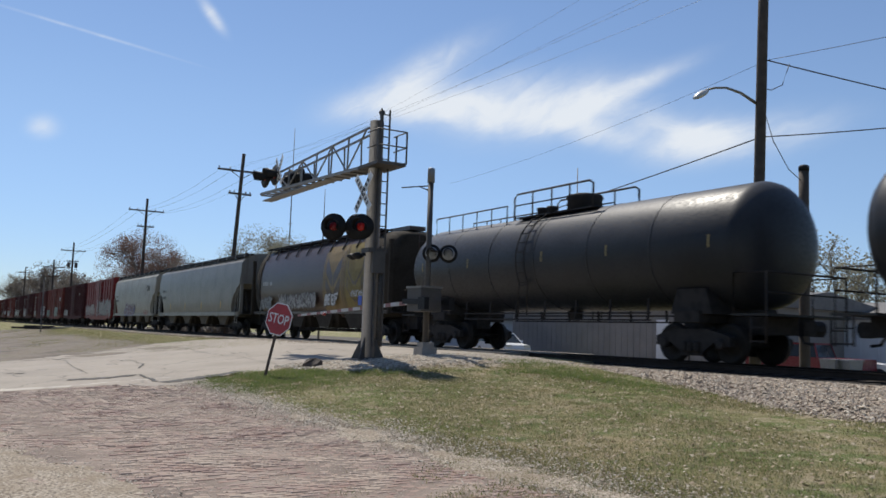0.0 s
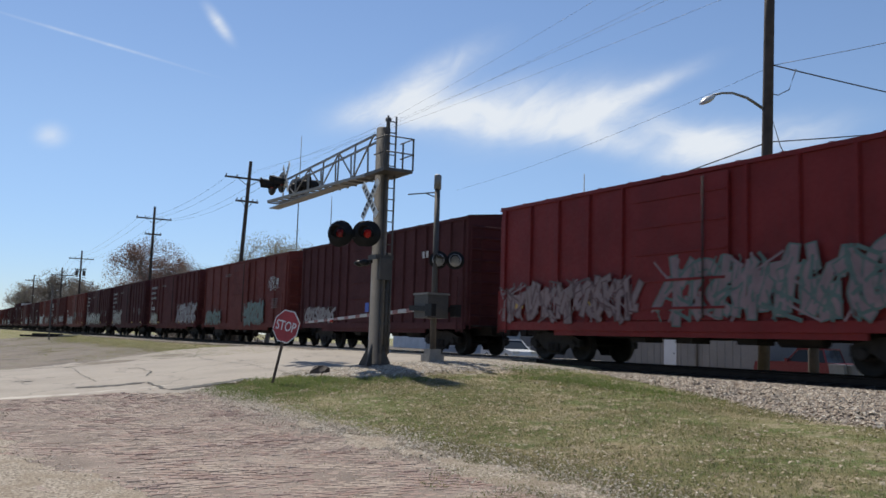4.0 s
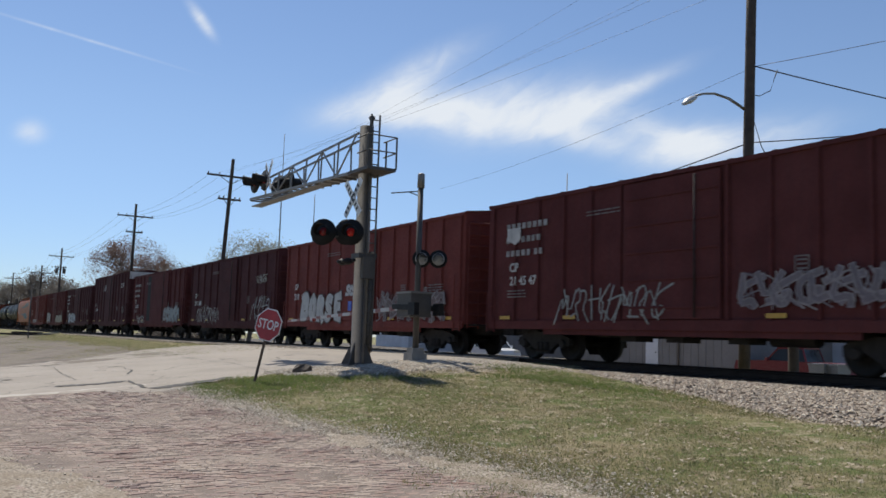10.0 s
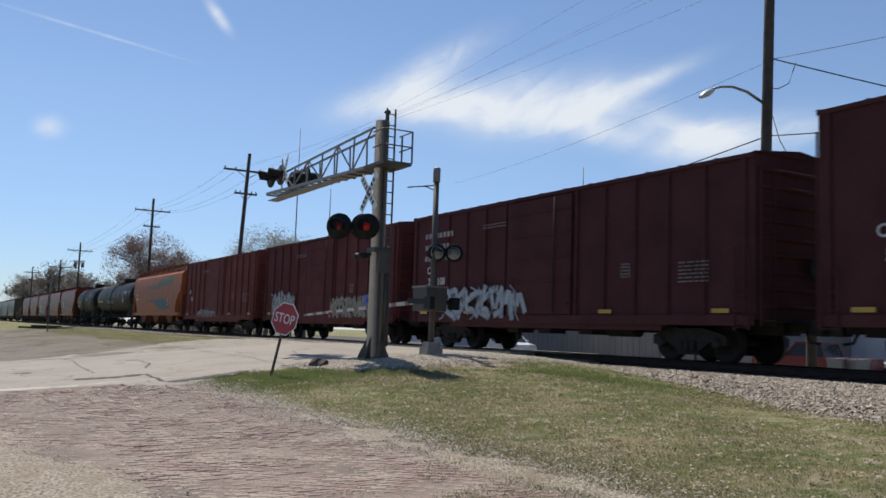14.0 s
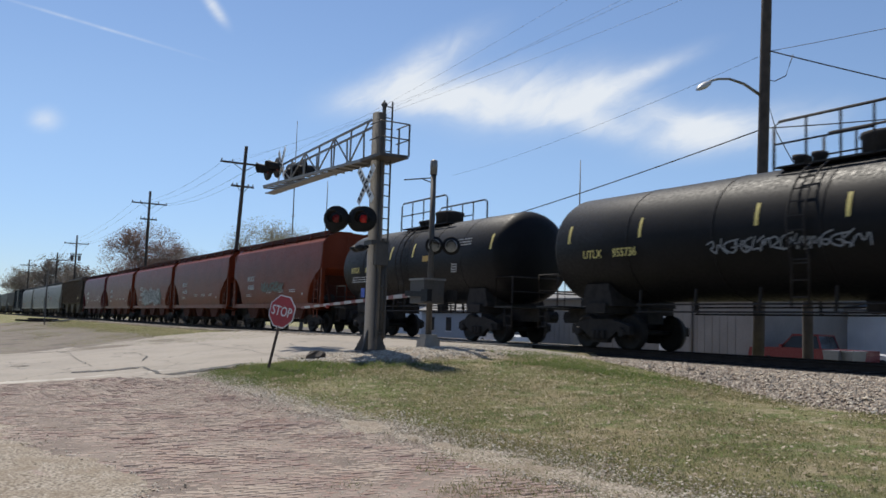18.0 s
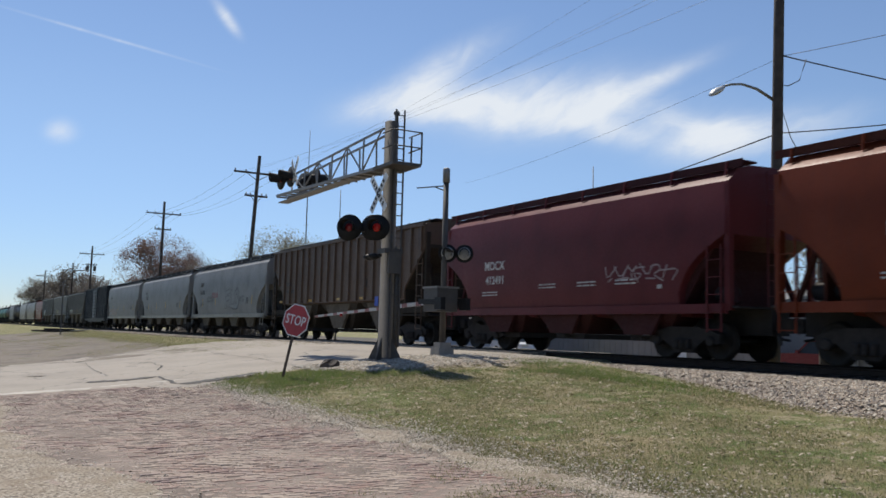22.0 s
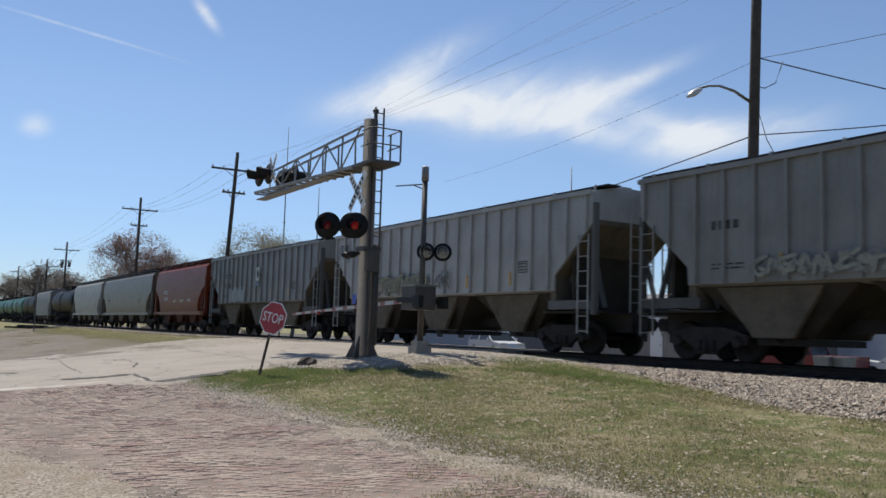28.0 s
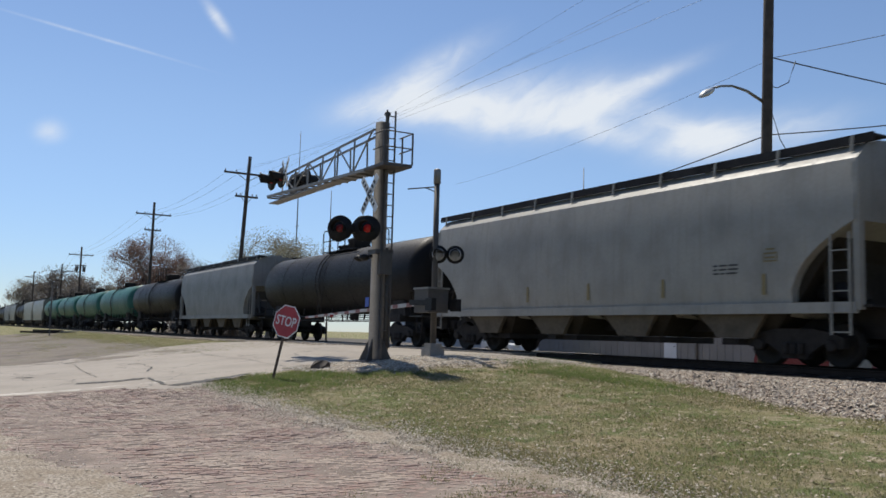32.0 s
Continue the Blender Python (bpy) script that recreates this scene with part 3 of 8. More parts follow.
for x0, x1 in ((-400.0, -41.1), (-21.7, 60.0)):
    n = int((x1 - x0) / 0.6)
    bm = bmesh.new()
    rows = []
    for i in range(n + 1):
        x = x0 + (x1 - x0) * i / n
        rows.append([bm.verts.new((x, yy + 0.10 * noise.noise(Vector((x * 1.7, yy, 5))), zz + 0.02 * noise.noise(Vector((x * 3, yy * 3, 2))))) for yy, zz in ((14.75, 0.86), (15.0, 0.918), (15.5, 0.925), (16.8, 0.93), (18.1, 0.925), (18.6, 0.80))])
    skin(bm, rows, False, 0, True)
    tagged(part("oily_track_bed", bm, bed_shade), "ballast between and beside the rails, darkened as train shade", "ballast", kind="structure")
bm = bmesh.new()
for i in range(420):
    x = -190 + i * 0.51
    if -41.2 < x < -21.6:
        continue
    box(bm, x - 0.115, x + 0.115, TRACK_C - 1.3, TRACK_C + 1.3, 0.79, 0.955)
tagged(part("sleepers", bm, tie_wood), "creosoted wooden sleepers half buried in ballast", "sleeper", kind="stuff")

# ---- crossing signals and signs ----
galv = material("galvanised_steel", (0.092, 0.083, 0.075), 0.65, 0.2, vary=0.18, scale=2.5, fine=30, grime=0.25, grime_color=(0.10, 0.085, 0.07))
alu = material("dull_aluminium", (0.22, 0.21, 0.195), 0.55, 0.3, vary=0.15, scale=4)
signal_black = material("signal_black", (0.016, 0.016, 0.017), 0.6, vary=0.25, spec=0.2)
sign_red = material("faded_sign_red", (0.36, 0.030, 0.035), 0.5, vary=0.15, scale=5)
sign_white = material("sign_white", (0.70, 0.70, 0.68), 0.5, vary=0.12, scale=5)
lens_red = material("red_lens", (0.22, 0.010, 0.012), 0.25, vary=0.3, scale=14, glow=0.02)
lens_lit = material("red_lens_lit", (0.55, 0.02, 0.015), 0.25, vary=0.3, scale=14, glow=0.045)
lens_clear = material("pale_lens_back", (0.30, 0.30, 0.30), 0.3, vary=0.2)
sign_blue = material("blue_plate", (0.02, 0.07, 0.40), 0.5, vary=0.1)
wood_post = material("weathered_post", (0.070, 0.055, 0.045), 0.85, vary=0.35, scale=3, fine=50, bump=0.5)
rust_post = material("rusty_post", (0.10, 0.070, 0.055), 0.8, vary=0.3, scale=8)
concrete_block = material("footing_concrete", (0.30, 0.285, 0.26), 0.9, vary=0.2, scale=4, bump=0.4)


def cross_sign(parent, m, size=1.2, w=0.20):
    for a in (48, -48):
        bm = bmesh.new()
        box(bm, -size / 2, size / 2, -0.008 - (0.012 if a > 0 else 0), 0.004 - (0.012 if a > 0 else 0), -w / 2, w / 2)
        blade = part("crossbuck_blade", bm, sign_white, parent, "white crossbuck board", m @ pose(0, 0, 0, 0, a, 0))
        bm = bmesh.new()
        for k in range(7):
            u = -size / 2 + 0.1 + k * (size - 0.2) / 7
            box(bm, u, u + 0.07, -0.026, -0.022, -w * 0.28, w * 0.28)
        part("crossbuck_print", bm, black_mark_s, blade)


black_mark_s = material("sign_black", (0.03, 0.03, 0.03), 0.6, vary=0.2)


def flasher(parent, m, lens, lr=0.135):
    """A round flashing light: disc, hood and lens, facing -y of its pose."""
    bm = bmesh.new()
    lathe(bm, [(0.0, 0.05), (0.0, 0.335), (0.015, 0.335), (0.02, 0.05)], 28, "y")
    disc = part("background_disc", bm, signal_black, parent, "", m)
    bm = bmesh.new()
    n = 18
    rings = []
    for y, r, d in ((-0.02, 0.165, 0.0), (-0.36, 0.175, 0.05)):
        rings.append([bm.verts.new((r * math.cos(radians(-35 + 250 * k / n)), y - 0.06 * math.sin(radians(-35 + 250 * k / n)), r * math.sin(radians(-35 + 250 * k / n)))) for k in range(n + 1)])
    rings.append([bm.verts.new((v.co.x * 0.95, v.co.y, v.co.z * 0.95)) for v in rings[1]])
    rings.append([bm.verts.new((v.co.x * 0.95, v.co.y, v.co.z * 0.95)) for v in rings[0]])
    skin(bm, rings, False, 0, True)
    part("hood", bm, signal_black, disc)
    bm = bmesh.new()
    lathe(bm, [(-0.055, 0.02), (-0.045, lr * 0.6), (-0.02, lr), (0.0, lr)], 24, "y")
    part("lens", bm, lens, disc)
    bm = bmesh.new()
    lathe(bm, [(0.02, 0.13), (0.14, 0.12), (0.20, 0.06)], 14, "y")
    part("lamp_case", bm, signal_black, disc)
    return disc


def flasher_pair(parent, m, lens_a, lens_b, gap=0.36, lr=0.105):
    bm = bmesh.new()
    bar(bm, (-gap, 0.1, 0), (gap, 0.1, 0), 0.06)
    box(bm, -0.09, 0.09, 0.04, 0.22, -0.10, 0.10)
    arm = part("crossarm", bm, signal_black, parent, "", m)
    flasher(arm, pose(-gap, 0, 0), lens_a, lr)
    flasher(arm, pose(gap, 0, 0), lens_b, lr)
    return arm


# cantilever signal
MX, MY, MZ = -20.25, 9.80, 0.86
cant = thing("cantilever_signal", "grey steel crossing signal with a truss arm over the street", "crossing signal", pose(MX, MY, MZ))
bm = bmesh.new()
lathe(bm, [(0.0, 0.24), (0.06, 0.24), (0.08, 0.19), (6.15, 0.18), (6.18, 0.10)], 18, "z")
part("mast", bm, galv, cant)
bm = bmesh.new()
for a in (35, 125, 215, 305):
    c, s = math.cos(radians(a)), math.sin(radians(a))
    v = [bm.verts.new(p) for p in ((c * 0.16 - s * 0.02, s * 0.16 + c * 0.02, 0.62), (c * 0.47 - s * 0.02, s * 0.47 + c * 0.02, 0.03),
                                   (c * 0.16 - s * 0.02, s * 0.16 + c * 0.02, 0.03), (c * 0.16 + s * 0.02, s * 0.16 - c * 0.02, 0.62),
                                   (c * 0.47 + s * 0.02, s * 0.47 - c * 0.02, 0.03), (c * 0.16 + s * 0.02, s * 0.16 - c * 0.02, 0.03))]
    for q in ((0, 1, 2), (3, 5, 4), (0, 3, 4, 1), (1, 4, 5, 2), (2, 5, 3, 0)):
        bm.faces.new([v[i] for i in q])
part("base_gusset", bm, galv, cant)
bm = bmesh.new()
lathe(bm, [(-0.25, 0.50), (0.02, 0.50), (0.03, 0.48)], 20, "z")
part("base_plate", bm, galv, cant)
# outer sleeve with the junction box
bm = bmesh.new()
lathe(bm, [(0.05, 0.07), (2.9, 0.07)], 12, "z", (0.14, 0.20, 0))
part("conduit", bm, galv, cant)
ZB, ZT, AX = 4.96, 5.98, -8.3          # truss arm, from the mast along -x
for y in (-0.22, 0.22):
    bm = bmesh.new()
    bar(bm, (-0.1, y, ZB), (AX, y, ZB + 0.26), 0.075)
    part("lower_chord", bm, alu, cant)
    bm = bmesh.new()
    bar(bm, (-0.1, y * 0.8, ZT), (AX + 1.5, y * 0.8, ZB + 0.78), 0.05)
    part("upper_chord", bm, alu, cant)
N = 6
for y in (-0.22, 0.22):
    for k in range(N):
        x0 = -0.2 + (AX + 1.6) * k / N
        x1 = -0.2 + (AX + 1.6) * (k + 1) / N

        def zlo(x):
            return ZB + 0.26 * x / AX

        def zhi(x):
            return ZT + (ZB + 0.78 - ZT) * x / (AX + 1.5)
        bm = bmesh.new()
        bar(bm, (x1, y * 0.95, zlo(x1)), (x1, y * 0.85, zhi(x1)), 0.038)
        part("truss_post", bm, alu, cant)
        if y > 0:
            continue
        bm = bmesh.new()
        if k % 2:
            bar(bm, (x0, y, zlo(x0)), (x1, y * 0.85, zhi(x1)), 0.034)
        else:
            bar(bm, (x0, y * 0.85, zhi(x0)), (x1, y, zlo(x1)), 0.034)
        part("truss_diagonal", bm, alu, cant)
bm = bmesh.new()
for k in range(15):
    x = -0.5 + (AX + 0.6) * k / 14
    bar(bm, (x, -0.26, ZB + 0.26 * x / AX - 0.05), (x, 0.26, ZB + 0.26 * x / AX - 0.05), 0.05)
box(bm, AX, -0.4, -0.17, 0.17, ZB + 0.02, ZB + 0.05)
part("arm_walkway", bm, alu, cant)
# platform, cage and ladder at the mast
bm = bmesh.new()
box(bm, -0.35, 0.82, -0.34, 0.46, ZB - 0.06, ZB + 0.02)
part("mast_platform", bm, galv, cant)
bm = bmesh.new()
for x, y in ((0.82, -0.34), (0.82, 0.46), (0.25, 0.46)):
    bar(bm, (x, y, ZB), (x, y, ZB + 0.82), 0.035)
    part("railing_post", bm, galv, cant)
    bm = bmesh.new()
for z in (0.42, 0.82):
    tube(bm, [(0.2, -0.34, ZB + z), (0.82, -0.34, ZB + z), (0.82, 0.46, ZB + z), (0.1, 0.46, ZB + z)], 0.018, 6)
    part("railing_bar", bm, galv, cant)
    bm = bmesh.new()
for y in (0.0, 0.24):
    bar(bm, (0.25, y, 0.35), (0.25, y, 6.45), 0.036)
for k in range(21):
    bar(bm, (0.25, 0.0, 0.5 + k * 0.29), (0.25, 0.24, 0.5 + k * 0.29), 0.024)
part("ladder", bm, galv, cant)
bm = bmesh.new()
lathe(bm, [(6.16, 0.05), (6.34, 0.05), (6.40, 0.09), (6.46, 0.06)], 12, "z", (0.02, 0.12, 0))
part("mast_cap", bm, galv, cant)
bm = bmesh.new()
box(bm, -0.22, 0.24, -0.20, 0.30, 2.72, 2.84)
box(bm, 0.06, 0.30, -0.10, 0.24, 2.2, 2.75)
part("junction_box", bm, galv, cant, bevel=0.015)
cross_sign(cant, pose(-0.08, -0.27, 4.27) @ pose(0, 0, 0, 0, 0, 3), 1.2, 0.20)
flasher_pair(cant, pose(-0.22, -0.62, 3.37) @ pose(0, 0, 0, 0, 0, 52), lens_red, lens_lit)
flasher_pair(cant, pose(-0.62, -0.52, 3.40) @ pose(0, 0, 0, 0, 0, 215), lens_red, lens_red)
bm = bmesh.new()
bar(bm, (-0.62, -0.62, 3.30), (0, 0, 3.30), 0.08)
bar(bm, (-0.3, -0.5, 3.28), (-0.3, -0.5, 3.62), 0.06)
part("bracket", bm, signal_black, cant)
bm = bmesh.new()
bar(bm, (-0.52, -0.30, 2.66), (0.10, -0.25, 2.66), 0.07)
for x in (-0.45, -0.15):
    lathe(bm, [(2.55, 0.05), (2.62, 0.16), (2.66, 0.16), (2.72, 0.05)], 12, "z", (x, -0.32, 0))
part("bell", bm, signal_black, cant)
# heads at the tip of the arm
flasher_pair(cant, pose(AX + 1.35, -0.40, ZB + 0.66) @ pose(0, 0, 0, 0, 0, 6), lens_red, lens_red)
flasher_pair(cant, pose(AX + 1.10, 0.42, ZB + 0.66) @ pose(0, 0, 0, 0, 0, 186), lens_red, lens_red)
flasher_pair(cant, pose(AX + 1.75, 0.30, ZB + 0.62) @ pose(0, 0, 0, 0, 0, 186), lens_red, lens_red)
cross_sign(cant, pose(AX + 2.05, -0.36, ZB + 0.74) @ pose(0, 0, 0, 0, 0, -6), 1.2, 0.18)
bm = bmesh.new()
box(bm, -0.26, -0.06, -0.21, -0.20, 1.38, 1.62)
part("number_plate", bm, sign_blue, cant, "small blue plate")

# gate signal
GX, GY, GZ = -20.66, 11.70, 0.98
gate = thing("gate_signal", "grey signal post with a lowered striped gate arm", "crossing gate", pose(GX, GY, GZ))
bm = bmesh.new()
lathe(bm, [(0.30, 0.085), (4.70, 0.075)], 14, "z")
part("post", bm, galv, gate)
bm = bmesh.new()
lathe(bm, [(4.70, 0.10), (5.08, 0.10), (5.11, 0.06)], 14, "z")
part("post_cap", bm, alu, gate)
bm = bmesh.new()
box(bm, -0.23, 0.23, -0.23, 0.23, -0.35, 0.22)
box(bm, -0.17, 0.17, -0.17, 0.17, 0.22, 0.36)
part("footing", bm, concrete_block, gate, bevel=0.03)
bm = bmesh.new()
box(bm, -0.38, 0.38, -0.40, 0.22, 1.18, 1.80)
mech = part("gate_mechanism", bm, galv, gate, bevel=0.03)
bm = bmesh.new()
box(bm, -0.41, 0.41, -0.43, 0.25, 1.80, 1.85)
part("mechanism_lid", bm, alu, mech)
for y in (-0.47, 0.29):
    bm = bmesh.new()
    bar(bm, (-0.50, y, 1.45), (0.70, y, 1.41), 0.05, 0.14)
    box(bm, 0.48, 0.82, y - 0.07, y + 0.07, 1.22, 1.54)
    part("counterweight", bm, signal_black, mech)
stripe_red = material("gate_red", (0.22, 0.075, 0.07), 0.5, vary=0.15)
stripe_white = material("gate_white", (0.40, 0.39, 0.38), 0.5, vary=0.1)
for k in range(20):
    x0, x1 = -0.5 - 0.43 * k - (0.10 if k % 2 else 0.0), -0.5 - 0.43 * (k + 1) - (0.0 if k % 2 else 0.10)
    z = 1.44 - 0.018 * k
    bm = bmesh.new()
    h = 0.11 - 0.0022 * k
    bar(bm, (x0, -0.10, z), (x1, -0.10, z - 0.018), 0.05, h)
    part("gate_arm_band", bm, stripe_red if k % 2 else stripe_white, mech)
for x in (-3.4, -6.6, -9.6):
    bm = bmesh.new()
    lathe(bm, [(-0.06, 0.02), (-0.06, 0.05), (0.02, 0.055), (0.05, 0.03)], 12, "y", (x, -0.16, 1.40 + x * 0.042))
    part("arm_lamp", bm, lens_red, mech)
flasher_pair(gate, pose(0.20, 0.24, 2.76) @ pose(0, 0, 0, 0, 0, 58) @ Matrix.Diagonal((0.74, 0.74, 0.74, 1)), lens_clear, lens_clear, 0.31, 0.23)
bm = bmesh.new()
bar(bm, (0, 0, 2.86), (0.3, 0.1, 2.80), 0.06)
part("bracket", bm, galv, gate)
bm = bmesh.new()
bar(bm, (-0.03, 0.0, 4.62), (-0.85, -0.45, 4.62), 0.03)
part("sensor_arm", bm, galv, gate)
bm = bmesh.new()
bar(bm, (-0.35, -0.18, 4.62), (-0.05, 0, 4.48), 0.03)
part("sensor_brace", bm, galv, gate)

# stop sign, leaning, on a rusty post
stop = thing("stop_sign", "faded red stop sign on a leaning rusty post", "road sign", pose(-19.25, 6.73, 0.30))
lean = pose(0, 0, 0, 0, 0, 60) @ pose(0, 0, 0, 0, 11.5, 0)
bm = bmesh.new()
box(bm, -0.030, 0.030, -0.012, 0.012, -0.3, 1.85)
box(bm, -0.012, 0.012, 0.012, 0.030, -0.3, 1.85)
part("post", bm, rust_post, stop, "", lean)
R8 = 0.395
bm = bmesh.new()
prism(bm, [(R8 * math.cos(radians(22.5 + 45 * k)), 1.52 + R8 * math.sin(radians(22.5 + 45 * k))) for k in range(8)], -0.022, -0.014)
face = part("sign_border", bm, sign_white, stop, "white sign border", lean @ pose(0, 0, 0, 0, 0, -30))
bm = bmesh.new()
prism(bm, [(R8 * 0.93 * math.cos(radians(22.5 + 45 * k)), 1.52 + R8 * 0.93 * math.sin(radians(22.5 + 45 * k))) for k in range(8)], -0.028, -0.022)
part("sign_face", bm, sign_red, face)
letters("STOP", 0.285, pose(0, -0.032, 1.515, 90, 0, 0) @ Matrix.Diagonal((0.86, 1.1, 1, 1)), sign_white, face, "sign_lettering", bold=0.004)

# ---- poles, lamp and wires ----
def pole(name, x, y, top, r0, r1, label, lean_x=0.0, group=""):
    z = ground_z(x, y)
    p = thing(name, label, "utility pole", pose(x, y, z - 0.5), group)
    bm = bmesh.new()
    h = top - z + 0.5
    tube(bm, [(lean_x * k / 6, 0, h * k / 6) for k in range(7)], [r0 + (r1 - r0) * k / 6 for k in range(7)], 14)
    part("shaft", bm, wood_post, p)
    return p, h


insul = material("brown_glaze", (0.10, 0.06, 0.045), 0.25, vary=0.2)


def crossarm(p, h, dz, w, lean_x, cans=False):
    bm = bmesh.new()
    box(bm, lean_x - 0.06, lean_x + 0.06, -w, w, h - dz - 0.07, h - dz + 0.07)
    arm = part("crossarm", bm, wood_post, p)
    for y in (-w + 0.1, -w * 0.5, w * 0.5, w - 0.1):
        bm = bmesh.new()
        lathe(bm, [(0.07, 0.02), (0.12, 0.055), (0.16, 0.04), (0.20, 0.055), (0.24, 0.03)], 8, "z", (lean_x, y, h - dz))
        part("insulator", bm, insul, arm)
    bm = bmesh.new()
    bar(bm, (lean_x, -w * 0.5, h - dz), (lean_x, 0, h - dz - 0.6), 0.04)
    bar(bm, (lean_x, w * 0.5, h - dz), (lean_x, 0, h - dz - 0.6), 0.04)
    part("arm_brace", bm, wood_post, p)


line = [(-65.7, 20.5, 14.9, 2.3, 0), (-99.6, 20.5, 15.3, 0.5, 0), (-153.5, 20.5, 14.3, 0.3, 1), (-177.5, 20.5, 12.8, 0.0, 0), (-230.0, 20.5, 14.0, 0, 0)]
for x, y, top, lx, cans in line:
    p, h = pole("utility_pole", x - lx, y, top, 0.19, 0.13, "dark wooden line pole with crossarms", lx, "line poles along the track")
    L6 = lx
    crossarm(p, h, 1.35, 1.9, L6 * 0.9)
    crossarm(p, h, 3.1, 0.9, L6 * 0.8)
    if cans:
        for yy in (-0.55, 0.55):
            bm = bmesh.new()
            lathe(bm, [(h - 4.1, 0.2), (h - 4.05, 0.24), (h - 3.3, 0.24), (h - 3.25, 0.12)], 12, "z", (L6 * 0.75, yy, 0))
            part("transformer", bm, galv, p)

lamp_pole, lh = pole("street_lamp_pole", -18.85, 22.5, 14.3, 0.185, 0.155, "tall dark wooden pole carrying a street lamp and wires", 0.42)
lz = ground_z(-18.85, 22.5) - 0.5
bm = bmesh.new()
tube(bm, [(0.18, -0.1, 9.22 - lz), (0.15, -0.8, 9.46 - lz), (0.10, -1.4, 9.53 - lz), (0.06, -1.85, 9.46 - lz), (0.02, -2.2, 9.34 - lz)], [0.05, 0.046, 0.040, 0.036, 0.034], 8)
part("lamp_arm", bm, alu, lamp_pole)
bm = bmesh.new()
rings = []
for k, (y, r, s) in enumerate(((-2.08, 0.05, 0.05), (-2.2, 0.11, 0.09), (-2.38, 0.16, 0.12), (-2.56, 0.15, 0.10), (-2.70, 0.05, 0.04))):
    rings.append([bm.verts.new((r * math.cos(2 * math.pi * i / 14), y, 9.27 - lz - 0.09 * (k - 1) + s * math.sin(2 * math.pi * i / 14))) for i in range(14)])
skin(bm, rings, True, 0, True)
bm.faces.new(rings[0])
bm.faces.new(rings[-1][::-1])
part("lamp_head", bm, material("lamp_housing", (0.46, 0.46, 0.45), 0.4, 0.2, vary=0.1), lamp_pole)
short_pole, sh = pole("short_pole", -18.6, 24.6, 7.30, 0.17, 0.16, "short dark service pole behind the track")
bm = bmesh.new()
lathe(bm, [(sh, 0.17), (sh + 0.16, 0.17), (sh + 0.2, 0.1)], 12, "z")
part("pole_cap", bm, signal_black, short_pole)

wire_mat = material("black_cable", (0.03, 0.03, 0.032), 0.6, vary=0.2)


def wire(name, a, b, sag, r=0.012, label="thin black overhead wire"):
    bm = bmesh.new()
    a, b = Vector(a), Vector(b)
    n = 14
    tube(bm, [a.lerp(b, k / n) - Vector((0, 0, 4 * sag * (k / n) * (1 - k / n))) for k in range(n + 1)], r, 5)
    tagged(part(name, bm, wire_mat), label, "wire", "overhead wires")


for y, z0, z1 in ((18.9, 13.5, 11.55), (19.8, 13.6, 12.9), (21.1, 13.6, 14.05), (22.0, 13.5, 16.4)):
    wire("overhead_wire", (-65.7, y, z0), (-14.0, y, z1), 0.55, 0.0045)
for (a, b), (c, d) in zip([(-66.8, 13.5), (-100, 13.9), (-154, 13.0)], [(-100, 13.9), (-154, 13.0), (-178.5, 11.5)]):
    for y in (18.8, 19.7, 21.3, 22.2):
        wire("overhead_wire", (a, y, b), (c, y, d), 0.7, 0.009)
wire("service_cable", (-18.84, 22.5, 8.1), (-38.0, 23.0, 6.35), 0.12, 0.022, "thick black service cable")
wire("service_cable", (-18.7, 22.5, 8.15), (-11.9, 33.2, 9.95), 0.20, 0.020, "thick black service cable")
wire("service_cable", (-18.35, 22.5, 10.58), (-12.8, 33.0, 8.5), 0.10, 0.022, "thick black service cable")
wire("service_cable", (-18.35, 22.5, 10.58), (-9.0, 27.0, 11.45), 0.1, 0.010)
wire("service_cable", (-18.73, 22.5, 10.52), (-50.0, 29.8, 11.6), 0.3, 0.006)
bm = bmesh.new()
tube(bm, [(-18.62, 22.5, 9.75), (-18.3, 22.65, 9.62), (-18.0, 22.8, 9.75), (-17.9, 22.9, 10.2), (-17.85, 22.95, 10.42)], 0.016, 6)
tube(bm, [(-18.62, 22.5, 9.5), (-18.35, 22.8, 8.0), (-18.4, 23.6, 7.2), (-18.55, 24.4, 6.95)], 0.014, 6)
tagged(part("slack_cable", bm, wire_mat), "slack black cable loop hanging from the pole", "wire")
for x, y, top, base in ((-91.0, 34.0, 23.6, 0.2), (-72.0, 30.0, 14.0, 0.2), (-49.2, 40.0, 13.8, 0.2)):
    bm = bmesh.new()
    tube(bm, [(x, y, base), (x, y, top * 0.6), (x, y, top)], [0.10, 0.07, 0.03], 6)
    bar(bm, (x - 0.5, y, top * 0.55), (x + 0.5, y, top * 0.55), 0.05)
    tagged(part("antenna_mast", bm, alu), "thin pale antenna mast far behind the track", "antenna")

# ---- buildings, vehicles and bins beyond the track ----
wall_beige = material("beige_siding", (0.215, 0.205, 0.195), 0.8, vary=0.12, scale=0.8, fine=10)
wall_white = material("white_siding", (0.62, 0.64, 0.66), 0.7, vary=0.10, scale=1.0)
wall_blue = material("pale_blue_siding", (0.36, 0.40, 0.44), 0.75, vary=0.1)
roof_grey = material("grey_roofing", (0.16, 0.155, 0.15), 0.85, vary=0.2, scale=2)
fence_wood = material("brown_boards", (0.13, 0.075, 0.05), 0.85, vary=0.3, scale=4)
pane_dark = material("dark_pane", (0.03, 0.035, 0.04), 0.12, vary=0.1)


